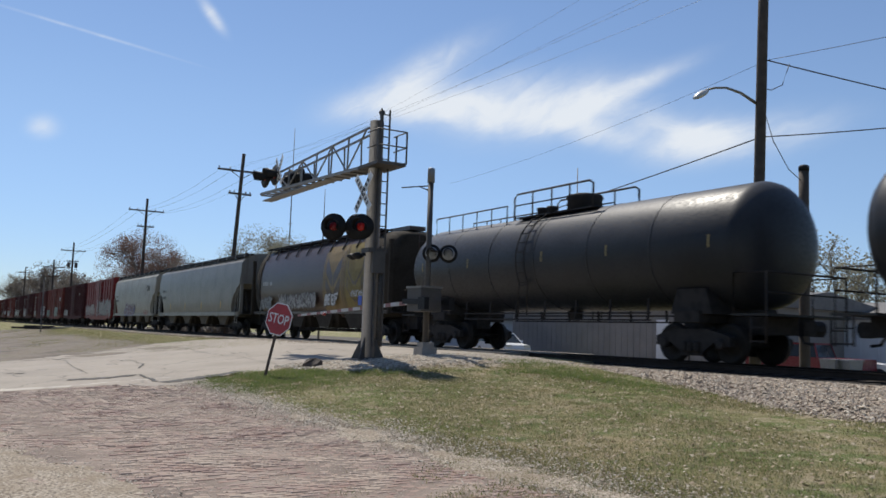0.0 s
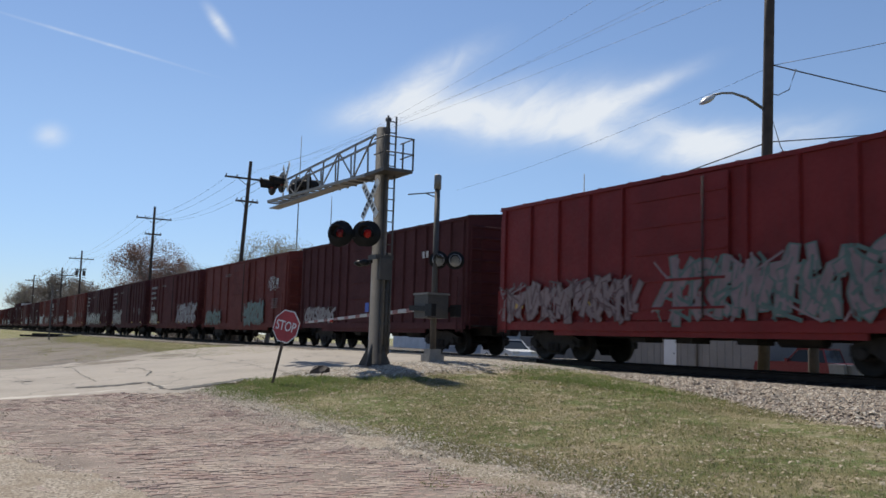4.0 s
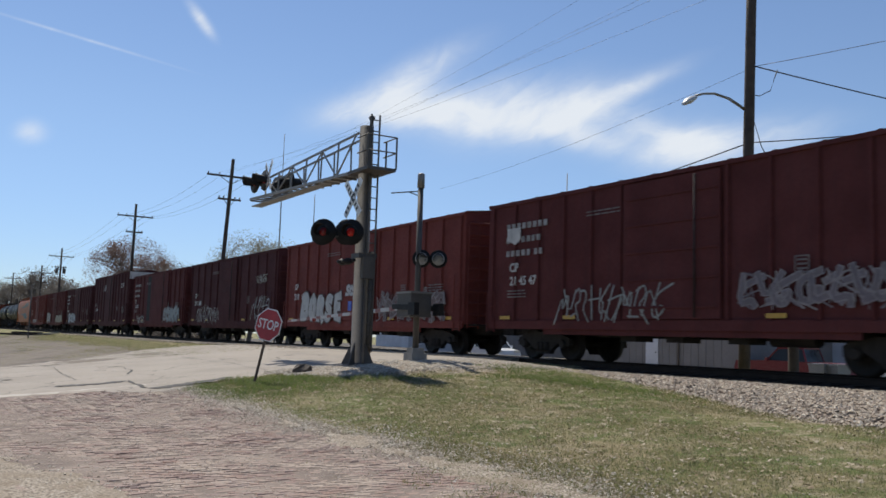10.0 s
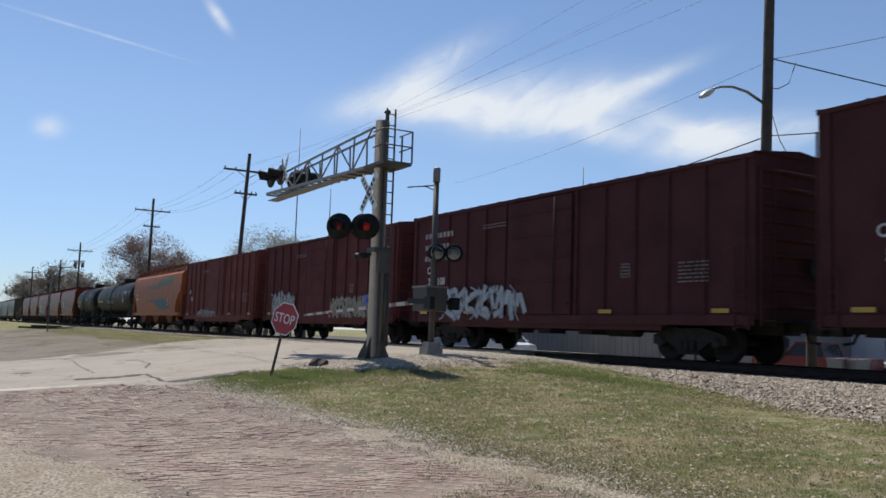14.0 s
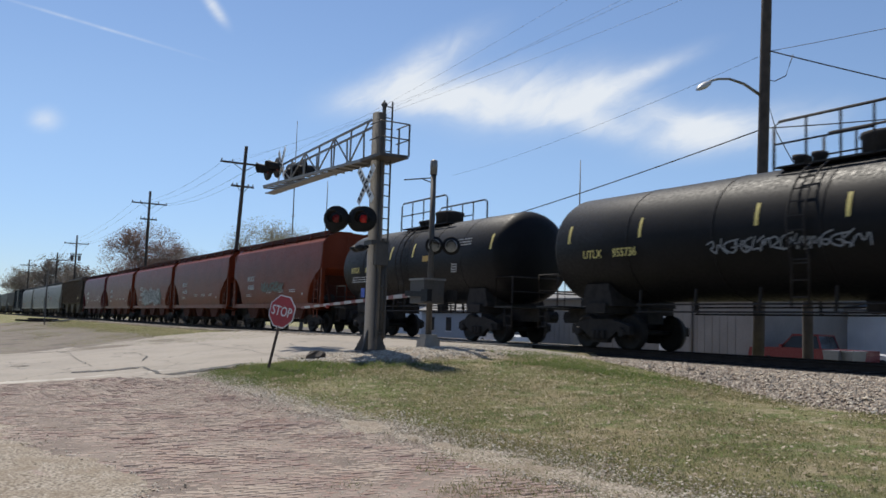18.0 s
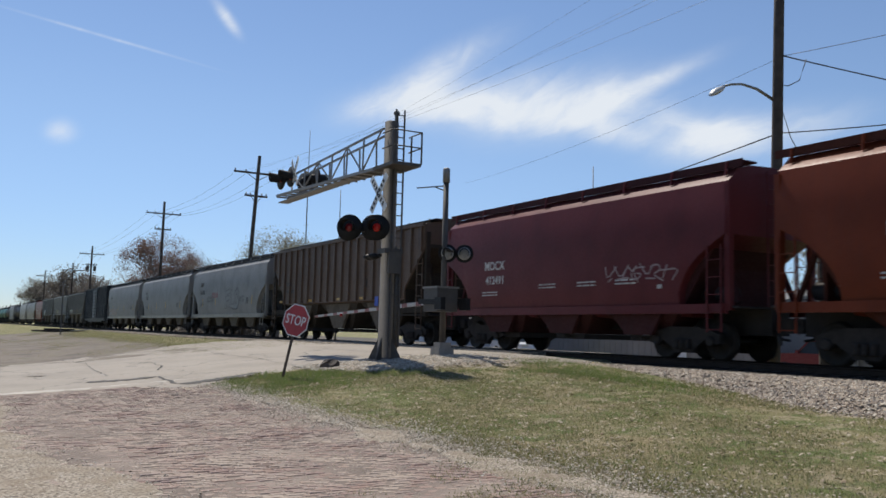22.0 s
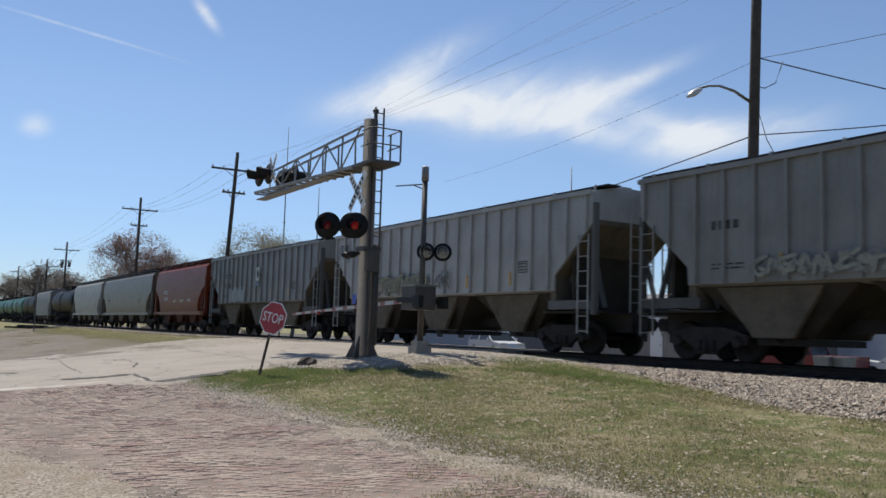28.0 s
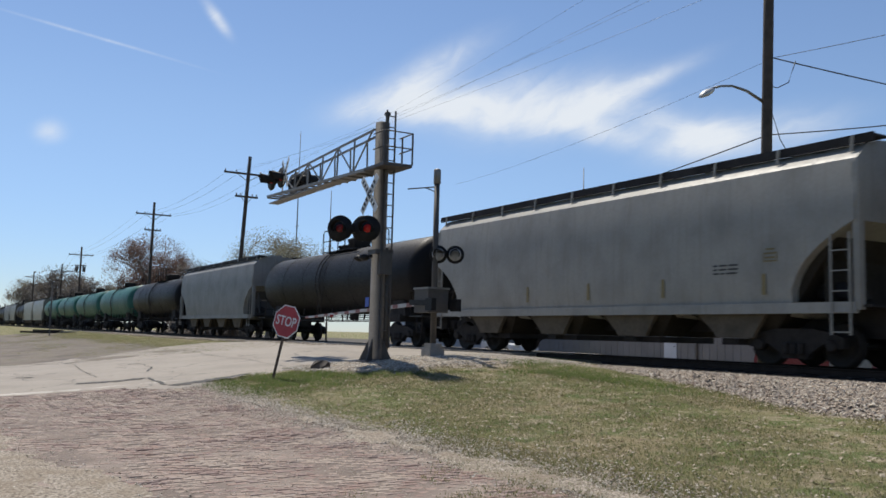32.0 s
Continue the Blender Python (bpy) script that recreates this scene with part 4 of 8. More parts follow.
def building(name, label, x0, x1, y0, y1, h, wall, roof, ridge=0.6, flat=False):
    z = ground_z((x0 + x1) / 2, y0)
    b = thing(name, label, "building", pose(x0, y0, z))
    W, D = x1 - x0, y1 - y0
    bm = bmesh.new()
    t = 0.25
    box(bm, 0, W, 0, t, -0.4, h)
    box(bm, 0, W, D - t, D, -0.4, h)
    box(bm, 0, t, t, D - t, -0.4, h)
    box(bm, W - t, W, t, D - t, -0.4, h)
    part("wall", bm, wall, b)
    bm = bmesh.new()
    if flat:
        box(bm, -0.15, W + 0.15, -0.15, D + 0.15, h, h + 0.22)
    else:
        o = 0.35
        a = [bm.verts.new(p) for p in ((-o, -o, h), (-o, D / 2, h + ridge), (-o, D + o, h), (-o, D + o, h - 0.12), (-o, -o, h - 0.12))]
        c = [bm.verts.new(p) for p in ((W + o, -o, h), (W + o, D / 2, h + ridge), (W + o, D + o, h), (W + o, D + o, h - 0.12), (W + o, -o, h - 0.12))]
        skin(bm, [a, c], True)
        bm.faces.new(a)
        bm.faces.new(c[::-1])
    part("roof", bm, roof, b)
    return b


def panel(parent, name, x0, x1, z0, z1, mat, y=-0.03, label="", t=0.03):
    bm = bmesh.new()
    box(bm, x0, x1, y, y + t, z0, z1)
    return part(name, bm, mat, parent, label, bevel=0.006)


shed = building("long_shed", "long low beige shed with a white door", -49.0, -28.6, 34.5, 44.0, 3.3, wall_beige, roof_grey, 0.8)
for k in range(38):
    panel(shed, "siding_batten", 0.25 + 0.5 * k, 0.29 + 0.5 * k, -0.3, 3.2, wall_beige, -0.022, "", 0.02)
d = panel(shed, "door", 13.6, 14.5, 0.0, 2.5, wall_white, -0.06, "white door", 0.05)
panel(d, "door_handle", 14.35, 14.40, 1.0, 1.06, signal_black, -0.10)
bm = bmesh.new()
tube(bm, [(16.0, -0.08, 0), (16.0, -0.08, 3.2)], 0.05, 8)
part("downpipe", bm, galv, shed)
garage = building("white_garage", "white garage with a wide panelled door", -30.6, -24.6, 41.0, 50.0, 3.05, wall_white, roof_grey, 1.0)
gd = panel(garage, "garage_door", 1.0, 5.0, 0.0, 2.3, wall_white, -0.07, "white sectional garage door", 0.05)
for i in range(4):
    for k in range(4):
        panel(gd, "door_panel", 1.08 + 0.98 * i, 1.96 + 0.98 * i, 0.08 + 0.56 * k, 0.56 + 0.56 * k, wall_white, -0.09)
panel(garage, "trim", 0.8, 5.2, 2.38, 2.5, wall_white, -0.08)
fence = thing("board_fence", "brown vertical board fence", "fence", pose(-24.3, 40.0, 0.0))
bm = bmesh.new()
box(bm, 0, 0.19, 0, 0.03, 0, 2.2)
board = finish(bm, "fence_board", fence_wood)
for k in range(60):
    part("fence_board", board, None, fence, m=pose(0.2 * k, 0, random.uniform(-0.02, 0.02)))
house = building("small_house", "pale blue small house with dark windows", -72.0, -61.0, 40.0, 48.0, 2.7, wall_blue, roof_grey, 1.6)
for x in (1.5, 4.5, 8.0):
    w = panel(house, "window", x, x + 0.9, 0.9, 2.1, pane_dark, -0.03)
    panel(w, "window_frame", x - 0.08, x + 0.98, 0.80, 0.90, wall_white, -0.05)
far = building("far_store", "low pale store building far beyond the street", -118, -92, 60, 75, 4.0, wall_white, roof_grey, 0.5, True)
panel(far, "door", 17.0, 18.4, 0.0, 2.6, pane_dark, -0.03)

# vehicles, built along x with the front at +x
tyre_mat = material("tyre_rubber", (0.02, 0.02, 0.02), 0.8, vary=0.2)
rim_mat = material("alloy_rim", (0.45, 0.45, 0.46), 0.35, 0.7, vary=0.1)
car_glass = material("tinted_glass", (0.03, 0.036, 0.04), 0.12, vary=0.05, bump=0, spec=0.2)
lamp_glass = material("lamp_glass", (0.65, 0.65, 0.62), 0.15, vary=0.05, bump=0)


def vehicle(name, label, m, L, W, H, body_mat, kind="hatch"):
    v = thing(name, label, "car", m)
    hood = H * 0.62
    if kind == "hatch":
        side = [(-L / 2, 0.32), (L / 2 - 0.1, 0.30), (L / 2, 0.55), (L / 2 - 0.12, 0.78), (L * 0.22, hood), (-L / 2 + 0.15, hood + 0.04), (-L / 2, 0.75)]
        cabin = [(L * 0.24, hood - 0.01), (L * 0.06, H - 0.05), (-L * 0.10, H), (-L * 0.34, H - 0.05), (-L / 2 + 0.10, hood + 0.02)]
    elif kind == "suv":
        side = [(-L / 2, 0.38), (L / 2 - 0.08, 0.36), (L / 2, 0.65), (L / 2 - 0.1, 0.92), (L * 0.24, hood), (-L / 2 + 0.06, hood), (-L / 2, 0.8)]
        cabin = [(L * 0.25, hood - 0.01), (L * 0.12, H - 0.06), (-L * 0.40, H), (-L / 2 + 0.06, hood)]
    else:
        side = [(-L / 2, 0.5), (L / 2 - 0.08, 0.45), (L / 2, 0.7), (L / 2 - 0.08, 1.02), (L * 0.18, hood + 0.04), (-L / 2, hood)]
        cabin = [(L * 0.20, hood), (L * 0.10, H - 0.04), (-L * 0.12, H), (-L * 0.16, hood)]
    bm = bmesh.new()
    prism(bm, side, -W / 2, W / 2)
    part("body", bm, body_mat, v, bevel=0.06)
    bm = bmesh.new()
    inset = 0.12
    a = [bm.verts.new((x, -W / 2 + 0.03 + inset * (z - hood) / (H - hood), z)) for x, z in cabin]
    b = [bm.verts.new((x, W / 2 - 0.03 - inset * (z - hood) / (H - hood), z)) for x, z in cabin]
    skin(bm, [a, b], True)
    bm.faces.new(a[::-1])
    bm.faces.new(b)
    part("greenhouse", bm, car_glass, v, bevel=0.03)
    tops = [p for p in cabin if p[1] > H - 0.1]
    bm = bmesh.new()
    box(bm, tops[-1][0] - 0.04, tops[0][0] + 0.04, -W / 2 + 0.13, W / 2 - 0.13, H - 0.05, H + 0.025)
    part("roof", bm, body_mat, v, bevel=0.02)
    for s in (-1, 1):
        bm = bmesh.new()
        for (x0, z0), (x1, z1) in zip(cabin, cabin[1:]):
            y0 = W / 2 - 0.02 - inset * (z0 - hood) / (H - hood)
            y1 = W / 2 - 0.02 - inset * (z1 - hood) / (H - hood)
            bar(bm, (x0, s * y0, z0), (x1, s * y1, z1), 0.06)
        xm = (tops[0][0] + tops[-1][0]) / 2
        bar(bm, (xm, s * (W / 2 - 0.02), hood), (xm, s * (W / 2 - 0.13), H - 0.03), 0.07)
        part("pillar", bm, body_mat, v)
        bm = bmesh.new()
        box(bm, L * 0.17, L * 0.17 + 0.12, *sorted((s * (W / 2 + 0.02), s * (W / 2 + 0.18))), hood + 0.02, hood + 0.17)
        part("wing_mirror", bm, body_mat, v, bevel=0.03)
        bm = bmesh.new()
        box(bm, L / 2 - 0.22, L / 2 - 0.02, *sorted((s * (W / 2 - 0.45), s * (W / 2 - 0.04))), 0.66, 0.80)
        part("headlight", bm, lamp_glass, v, bevel=0.02)
        for x in (-L * 0.30, L * 0.31):
            bm = bmesh.new()
            lathe(bm, [(-0.11, 0.20), (-0.11, 0.31), (-0.07, 0.34), (0.07, 0.34), (0.11, 0.31), (0.11, 0.20)], 20, "y", (0, 0, 0))
            w = part("wheel", bm, tyre_mat, v, "", pose(x, s * (W / 2 - 0.10), 0.34))
            bm = bmesh.new()
            lathe(bm, [(-0.115, 0.02), (-0.125, 0.06), (-0.118, 0.20), (0.118, 0.20), (0.12, 0.02)], 14, "y")
            part("rim", bm, rim_mat, w)
    return v


white_paint = material("white_car_paint", (0.72, 0.73, 0.74), 0.25, vary=0.04, bump=0, grime=0.1)
red_paint = material("dark_red_car_paint", (0.13, 0.012, 0.018), 0.3, vary=0.06, bump=0)

vehicle("parked_car", "white hatchback stopped beyond the crossing", pose(-45.5, 31.2, 0.24, 0, 0, -6), 4.3, 1.75, 1.48, white_paint)
vehicle("pickup_truck", "dark red pickup truck parked by the shed", pose(-26.1, 34.8, 0.03, 0, 0, 192), 5.2, 1.9, 1.66, red_paint, "pickup")
vehicle("parked_suv", "white estate car parked by the garage", pose(-22.7, 37.6, 0.03, 0, 0, 200), 4.4, 1.8, 1.30, white_paint, "suv")
bin_mat = material("grey_plastic", (0.22, 0.23, 0.25), 0.6, vary=0.15)


def wheelie_bin(m):
    b = thing("wheeled_bin", "grey plastic wheeled bin beside the parking", "bin", m, "bins by the shed")
    bm = bmesh.new()
    a = [bm.verts.new(p) for p in ((-0.22, -0.25, 0.08), (0.22, -0.25, 0.08), (0.22, 0.25, 0.08), (-0.22, 0.25, 0.08))]
    c = [bm.verts.new(p) for p in ((-0.29, -0.34, 1.0), (0.29, -0.34, 1.0), (0.29, 0.34, 1.0), (-0.29, 0.34, 1.0))]
    skin(bm, [a, c], True)
    bm.faces.new(a[::-1])
    bm.faces.new(c)
    part("bin_body", bm, bin_mat, b, bevel=0.02)
    bm = bmesh.new()
    box(bm, -0.31, 0.31, -0.36, 0.40, 1.0, 1.06)
    part("lid", bm, bin_mat, b, bevel=0.02)
    for s in (-1, 1):
        bm = bmesh.new()
        lathe(bm, [(-0.03, 0.03), (-0.03, 0.11), (0.03, 0.11), (0.03, 0.03)], 12, "x")
        part("wheel", bm, tyre_mat, b, m=pose(s * 0.24, 0.26, 0.11))
    return b


bin1 = wheelie_bin(pose(-22.0, 30.6, ground_z(-22.0, 30.6), 0, 0, 20))
for x, y, r in ((-21.4, 31.0, -10),):
    copy_thing(bin1, pose(x, y, ground_z(x, y), 0, 0, r))

# ---- things at the far left of the crossing ----
tie_stack = thing("sleeper_pile", "low pile of dark old sleepers on the verge", "timber pile", pose(-92.0, 9.6, ground_z(-92, 9.6)))
bm = bmesh.new()
box(bm, -1.3, 1.3, -0.11, 0.11, 0, 0.17)
me = finish(bm, "sleeper", tie_wood, 0.015)
for i, (x, y, z, r) in enumerate(((0, 0, 0, 70), (0.3, 0.3, 0, 74), (0.6, -0.2, 0, 68), (0.2, 0.1, 0.17, 72), (0.5, 0.2, 0.17, 66), (2.2, 0.6, 0, 60), (2.5, 0.9, 0, 80), (-1.2, -0.5, 0, 75), (-1.5, -0.9, 0, 62))):
    part("sleeper", me, None, tie_stack, m=pose(x, y, z, 0, 0, r))
bm = bmesh.new()
box(bm, -1.2, 1.2, -0.2, 0.2, 0, 0.10)
part("pale_board", bm, concrete_pale, tie_stack, "pale weathered board", pose(2.6, 1.6, 0.17, 0, -6, 60))

far_sig = thing("far_signal", "thin grey crossing signal post across the street", "crossing signal", pose(-80.0, 8.6, ground_z(-80, 8.6)))
bm = bmesh.new()
lathe(bm, [(0, 0.09), (0.1, 0.06), (4.4, 0.055)], 12, "z")
part("post", bm, galv, far_sig)
stand = thing("white_barricade", "small white folding barricade on the verge", "barricade", pose(-103.0, 4.5, ground_z(-103, 4.5), 0, 0, 60))
for s in (-1, 1):
    for x in (-0.3, 0.3):
        bm = bmesh.new()
        bar(bm, (x, s * 0.28, 0), (x, s * 0.02, 1.1), 0.07)
        part("leg", bm, sign_white, stand)
bm = bmesh.new()
box(bm, -0.42, 0.42, -0.16, -0.12, 0.55, 0.85)
part("board", bm, sign_white, stand)
# a squat stump of old drain pipe beside the gravel
stump = thing("old_stump", "dark weathered stump at the edge of the gravel", "stump", pose(-20.3, 8.35, ground_z(-20.3, 8.35) - 0.03))
bm = bmesh.new()
rnd = random.Random(4)
rings = []
for z, r in ((0.0, 0.26), (0.10, 0.23), (0.18, 0.20), (0.22, 0.12)):
    rings.append([bm.verts.new((r * rnd.uniform(0.8, 1.2) * math.cos(2 * math.pi * k / 12), r * rnd.uniform(0.8, 1.2) * math.sin(2 * math.pi * k / 12), z + rnd.uniform(-0.02, 0.02))) for k in range(12)])
skin(bm, rings, True, 0, False)
bm.faces.new(rings[-1])
part("stump_wood", bm, wood_post, stump)

# ---- trees ----
bark = material("grey_bark", (0.17, 0.145, 0.12), 0.9, vary=0.3, scale=3, bump=0.5)


def tree(x, y, h, spread, seed, leaf, leaves, label, size=0.30, twigs=4):
    rnd = random.Random(seed)
    z = ground_z(x, y)
    t = thing("tree", label, "tree", pose(x, y, z - 0.2), "trees beyond the track")
    bm = bmesh.new()
    tips = []

    def grow(p, d, length, r, level):
        pts, rs = [p], [r]
        q = p.copy()
        dd = d.copy()
        for k in range(4):
            dd = (dd + Vector((rnd.uniform(-0.22, 0.22), rnd.uniform(-0.22, 0.22), rnd.uniform(-0.05, 0.16)))).normalized()
            q = q + dd * length / 4
            pts.append(q.copy())
            rs.append(r * (1 - 0.16 * (k + 1)))
        tube(bm, pts, rs, 6 if level < 2 else 4, ends=False)
        if level >= 2:
            tips.extend(pts[1:])
        if level < twigs:
            n = 5 if level == 0 else (4 if level < 3 else 3)
            for k in range(n):
                a = rnd.uniform(0, 2 * math.pi)
                tilt = rnd.uniform(0.35, 0.95)
                side = Vector((math.cos(a), math.sin(a), 0)) * spread
                nd = (dd * (1 - 0.35 * tilt) + side * tilt).normalized()
                grow(pts[rnd.choice((2, 3, 4))], nd, length * rnd.uniform(0.52, 0.78), r * 0.52, level + 1)

    grow(Vector((0, 0, 0)), Vector((0, 0, 1)), h * 0.42, h * 0.022, 0)
    top = max(p.z for p in tips)
    k = h / top
    mid, rx, rz = h * 0.60, h * 0.40 * spread, h * 0.42

    def dome(p):
        """Pulls a stray twig back into the rounded crown."""
        d = math.sqrt((p.x / rx) ** 2 + (p.y / rx) ** 2 + ((p.z - mid) / rz) ** 2)
        if d < 0.8 or p.z < mid * 0.6:
            return p
        q = (0.8 + 0.2 * (1 - math.exp(-(d - 0.8) * 2.5))) / d
        return Vector((p.x * q, p.y * q, mid + (p.z - mid) * q))

    for v in bm.verts:
        v.co = dome(v.co * k)
    part("trunk", bm, bark, t, "grey branching trunk")
    verts, faces = [], []
    for i in range(leaves):
        p = dome(rnd.choice(tips) * k) + Vector((rnd.gauss(0, 0.4), rnd.gauss(0, 0.4), rnd.gauss(0, 0.35)))
        if i % 2:
            a, c, r = rnd.uniform(0, 6.28), rnd.uniform(-0.5, 1), rnd.uniform(0.55, 1.0)
            s = math.sqrt(max(0.0, 1 - c * c))
            p = Vector((rx * r * s * math.cos(a), rx * r * s * math.sin(a), mid + rz * r * c))
            if noise.noise(p * 0.7) < rnd.uniform(-0.25, 0.25):
                continue
        a, b = rnd.uniform(0, 6.28), rnd.uniform(-1, 1)
        u = Vector((math.cos(a), math.sin(a), b)).normalized() * size * rnd.uniform(0.5, 1.2)
        w = u.cross(Vector((rnd.uniform(-1, 1), rnd.uniform(-1, 1), 1))).normalized() * size * rnd.uniform(0.4, 0.9)
        n = len(verts)
        verts += [p - u, p + w * 0.8, p + u, p - w]
        faces.append((n, n + 1, n + 2, n + 3))
    me = bpy.data.meshes.new("crown")
    me.from_pydata([tuple(v) for v in verts], [], faces)
    me.materials.append(leaf)
    part("crown", me, leaf, t, "thin spring foliage with gaps")


bud_red = piece_material("red_brown_buds", [(0.20, 0.125, 0.10), (0.28, 0.18, 0.145), (0.22, 0.15, 0.115)], per="island", thin=0.3)
bud_green = piece_material("pale_green_buds", [(0.27, 0.27, 0.19), (0.36, 0.35, 0.26), (0.31, 0.29, 0.22)], per="island", thin=0.3)
bud_grey = piece_material("grey_brown_buds", [(0.17, 0.15, 0.135), (0.22, 0.195, 0.175), (0.19, 0.17, 0.14)], per="island", thin=0.3)
leaf_dark = piece_material("young_leaves", [(0.12, 0.14, 0.06), (0.16, 0.18, 0.08), (0.18, 0.15, 0.09)], per="island", thin=0.3)
tree(-116.0, 24.0, 13.4, 1.15, 3, bud_red, 32000, "broad tree with reddish brown spring buds", 0.105, 5)
tree(-132.0, 27.5, 11.5, 1.1, 13, bud_red, 20000, "broad tree with reddish brown spring buds", 0.12, 5)
tree(-103.0, 27.0, 9.6, 1.0, 23, bud_grey, 12000, "smaller grey brown tree coming into bud", 0.10, 5)
tree(-92.0, 31.4, 12.7, 1.05, 5, bud_green, 15000, "pale bare tree with fine twigs", 0.10, 5)
tree(-84.0, 32.6, 11.0, 1.0, 6, bud_green, 10000, "pale bare tree with fine twigs", 0.10, 5)
for i, (x, y, h) in enumerate(((-236, 27, 16.5), (-218, 30, 13.0), (-262, 30, 15.0), (-345, 30, 19.0), (-310, 34, 16.0), (-290, 27, 14.0), (-200, 29, 11.5), (-182, 31, 9.5), (-385, 32, 19.0))):
    tree(x, y, h, 1.15, 30 + i, (bud_grey, bud_grey, bud_grey, bud_green)[i % 4], 5500, "far bare tree in a haze of twigs", 0.24)
tree(-47.0, 64.0, 11.0, 0.9, 41, bud_green, 3600, "pale tree behind the garage", 0.14)
tree(-41.5, 62.0, 9.0, 0.9, 42, bud_green, 3000, "pale tree behind the garage", 0.14)
tree(-34.0, 66.0, 10.0, 0.9, 43, leaf_dark, 3000, "tree in young leaf behind the garage", 0.13)
for i, (x, y, w, h) in enumerate(((-215, 28, 40, 6.5), (-265, 30, 50, 8.0), (-330, 34, 70, 9.0), (-150, 40, 40, 4.5))):
    rnd = random.Random(60 + i)
    verts, faces = [], []
    for k in range(6000):
        p = Vector((x + rnd.uniform(-w / 2, w / 2), y + rnd.gauss(0, 2.0), 0.2 + h * rnd.random() ** 0.8 * (0.65 + 0.35 * math.sin(k * 0.013))))
        a = rnd.uniform(0, 6.28)
        u = Vector((math.cos(a), math.sin(a), rnd.uniform(-1, 1))).normalized() * 0.28
        v = u.cross(Vector((rnd.uniform(-1, 1), rnd.uniform(-1, 1), 1))).normalized() * 0.24
        n = len(verts)
        verts += [p - u, p + v, p + u, p - v]
        faces.append((n, n + 1, n + 2, n + 3))
    me = bpy.data.meshes.new("hedgerow")
    me.from_pydata([tuple(v) for v in verts], [], faces)
    me.materials.append(bud_grey)
    tagged(new("hedgerow", me), "far line of bare brown brush", "brush", kind="stuff")

# ---- the train ----
TRACK_Y, RAIL_Z, SPEED = 16.8, 1.10, 19.8
car_paints, paint_colors = {}, {}


def paint(key, color, rough=0.55, **kw):
    if key not in car_paints:
        args = dict(vary=0.22, scale=0.9, fine=14.0, bump=0.05, streak=0.45, grime=0.25, spec=0.18, grime_color=tuple(0.55 * c + 0.012 for c in color))
        args.update(kw)
        paint_colors[key] = color
        car_paints[key] = material("paint_" + key, color, rough, **args)
    return car_paints[key]


def shaded_dirty(m):
    """The same paint, darkened for shade in the end recesses and bays, and dirt-streaked."""
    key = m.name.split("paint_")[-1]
    return paint("shade_grime_" + key, tuple(0.38 * c + 0.006 for c in paint_colors[key]), 0.8, streak=0.6)


steel_dark = material("shade_grime_steel", (0.036, 0.033, 0.032), 0.8, 0.0, vary=0.4, scale=5, fine=40, grime=0.4, grime_color=(0.022, 0.018, 0.015), spec=0.12)
steel_wheel = material("rolled_steel", (0.026, 0.023, 0.021), 0.6, 0.2, vary=0.2, spec=0.12)
frame_black = material("frame_black", (0.036, 0.033, 0.033), 0.7, vary=0.35, scale=2, fine=30, spec=0.12)
grate = material("galvanised_grating", (0.045, 0.044, 0.043), 0.6, 0.3, vary=0.3, spec=0.12)
white_mark = material("white_lettering", (0.48, 0.47, 0.45), 0.6, vary=0.3, scale=3)
yellow_mark = material("yellow_reflector", (0.50, 0.30, 0.045), 0.5, vary=0.25, scale=4)
black_mark = material("black_lettering", (0.03, 0.03, 0.03), 0.6, vary=0.2)
amber_mark = material("yellow_lettering", (0.60, 0.50, 0.16), 0.6, vary=0.25)


# one truck: bolster with two side frames and two wheelsets
def truck_meshes():
    bm = bmesh.new()
    box(bm, -0.22, 0.22, -1.05, 1.05, 0.48, 0.78)
    lathe(bm, [(0.70, 0.30), (0.92, 0.30)], 14, "z")
    bolster = finish(bm, "truck", steel_dark, 0.02)
    bm = bmesh.new()
    prism(bm, [(-1.16, 0.40), (-1.16, 0.62), (-0.92, 0.70), (-0.45, 0.80), (0.45, 0.80), (0.92, 0.70), (1.16, 0.62), (1.16, 0.40),
               (0.80, 0.40), (0.72, 0.50), (0.36, 0.28), (0.30, 0.17), (-0.30, 0.17), (-0.36, 0.28), (-0.72, 0.50), (-0.80, 0.40)], -0.08, 0.08)
    for x in (-0.89, 0.89):
        lathe(bm, [(-0.15, 0.10), (-0.12, 0.13), (0.0, 0.13)], 12, "y", (x, 0, 0.46))
    for x in (-0.19, 0.0, 0.19):
        lathe(bm, [(0.26, 0.085), (0.32, 0.07), (0.38, 0.085), (0.44, 0.07), (0.50, 0.085)], 10, "z", (x, -0.11, 0))
    side = finish(bm, "side_frame", steel_dark)
    bm = bmesh.new()
    for y, s in ((-0.72, -1), (0.72, 1)):
        lathe(bm, [(s * 0.10, 0.12), (s * 0.09, 0.17), (s * 0.03, 0.20), (s * 0.045, 0.36), (s * 0.06, 0.40), (s * 0.06, 0.455),
                   (s * -0.06, 0.465), (s * -0.07, 0.49), (s * -0.09, 0.485), (s * -0.09, 0.36), (s * -0.05, 0.20), (s * -0.09, 0.15)],
              24, "y", (0, y, 0))
    tube(bm, [(0, -0.95, 0), (0, 0.95, 0)], 0.08, 10)
    axle = finish(bm, "wheelset", steel_wheel)
    return bolster, side, axle


TRUCK = truck_meshes()


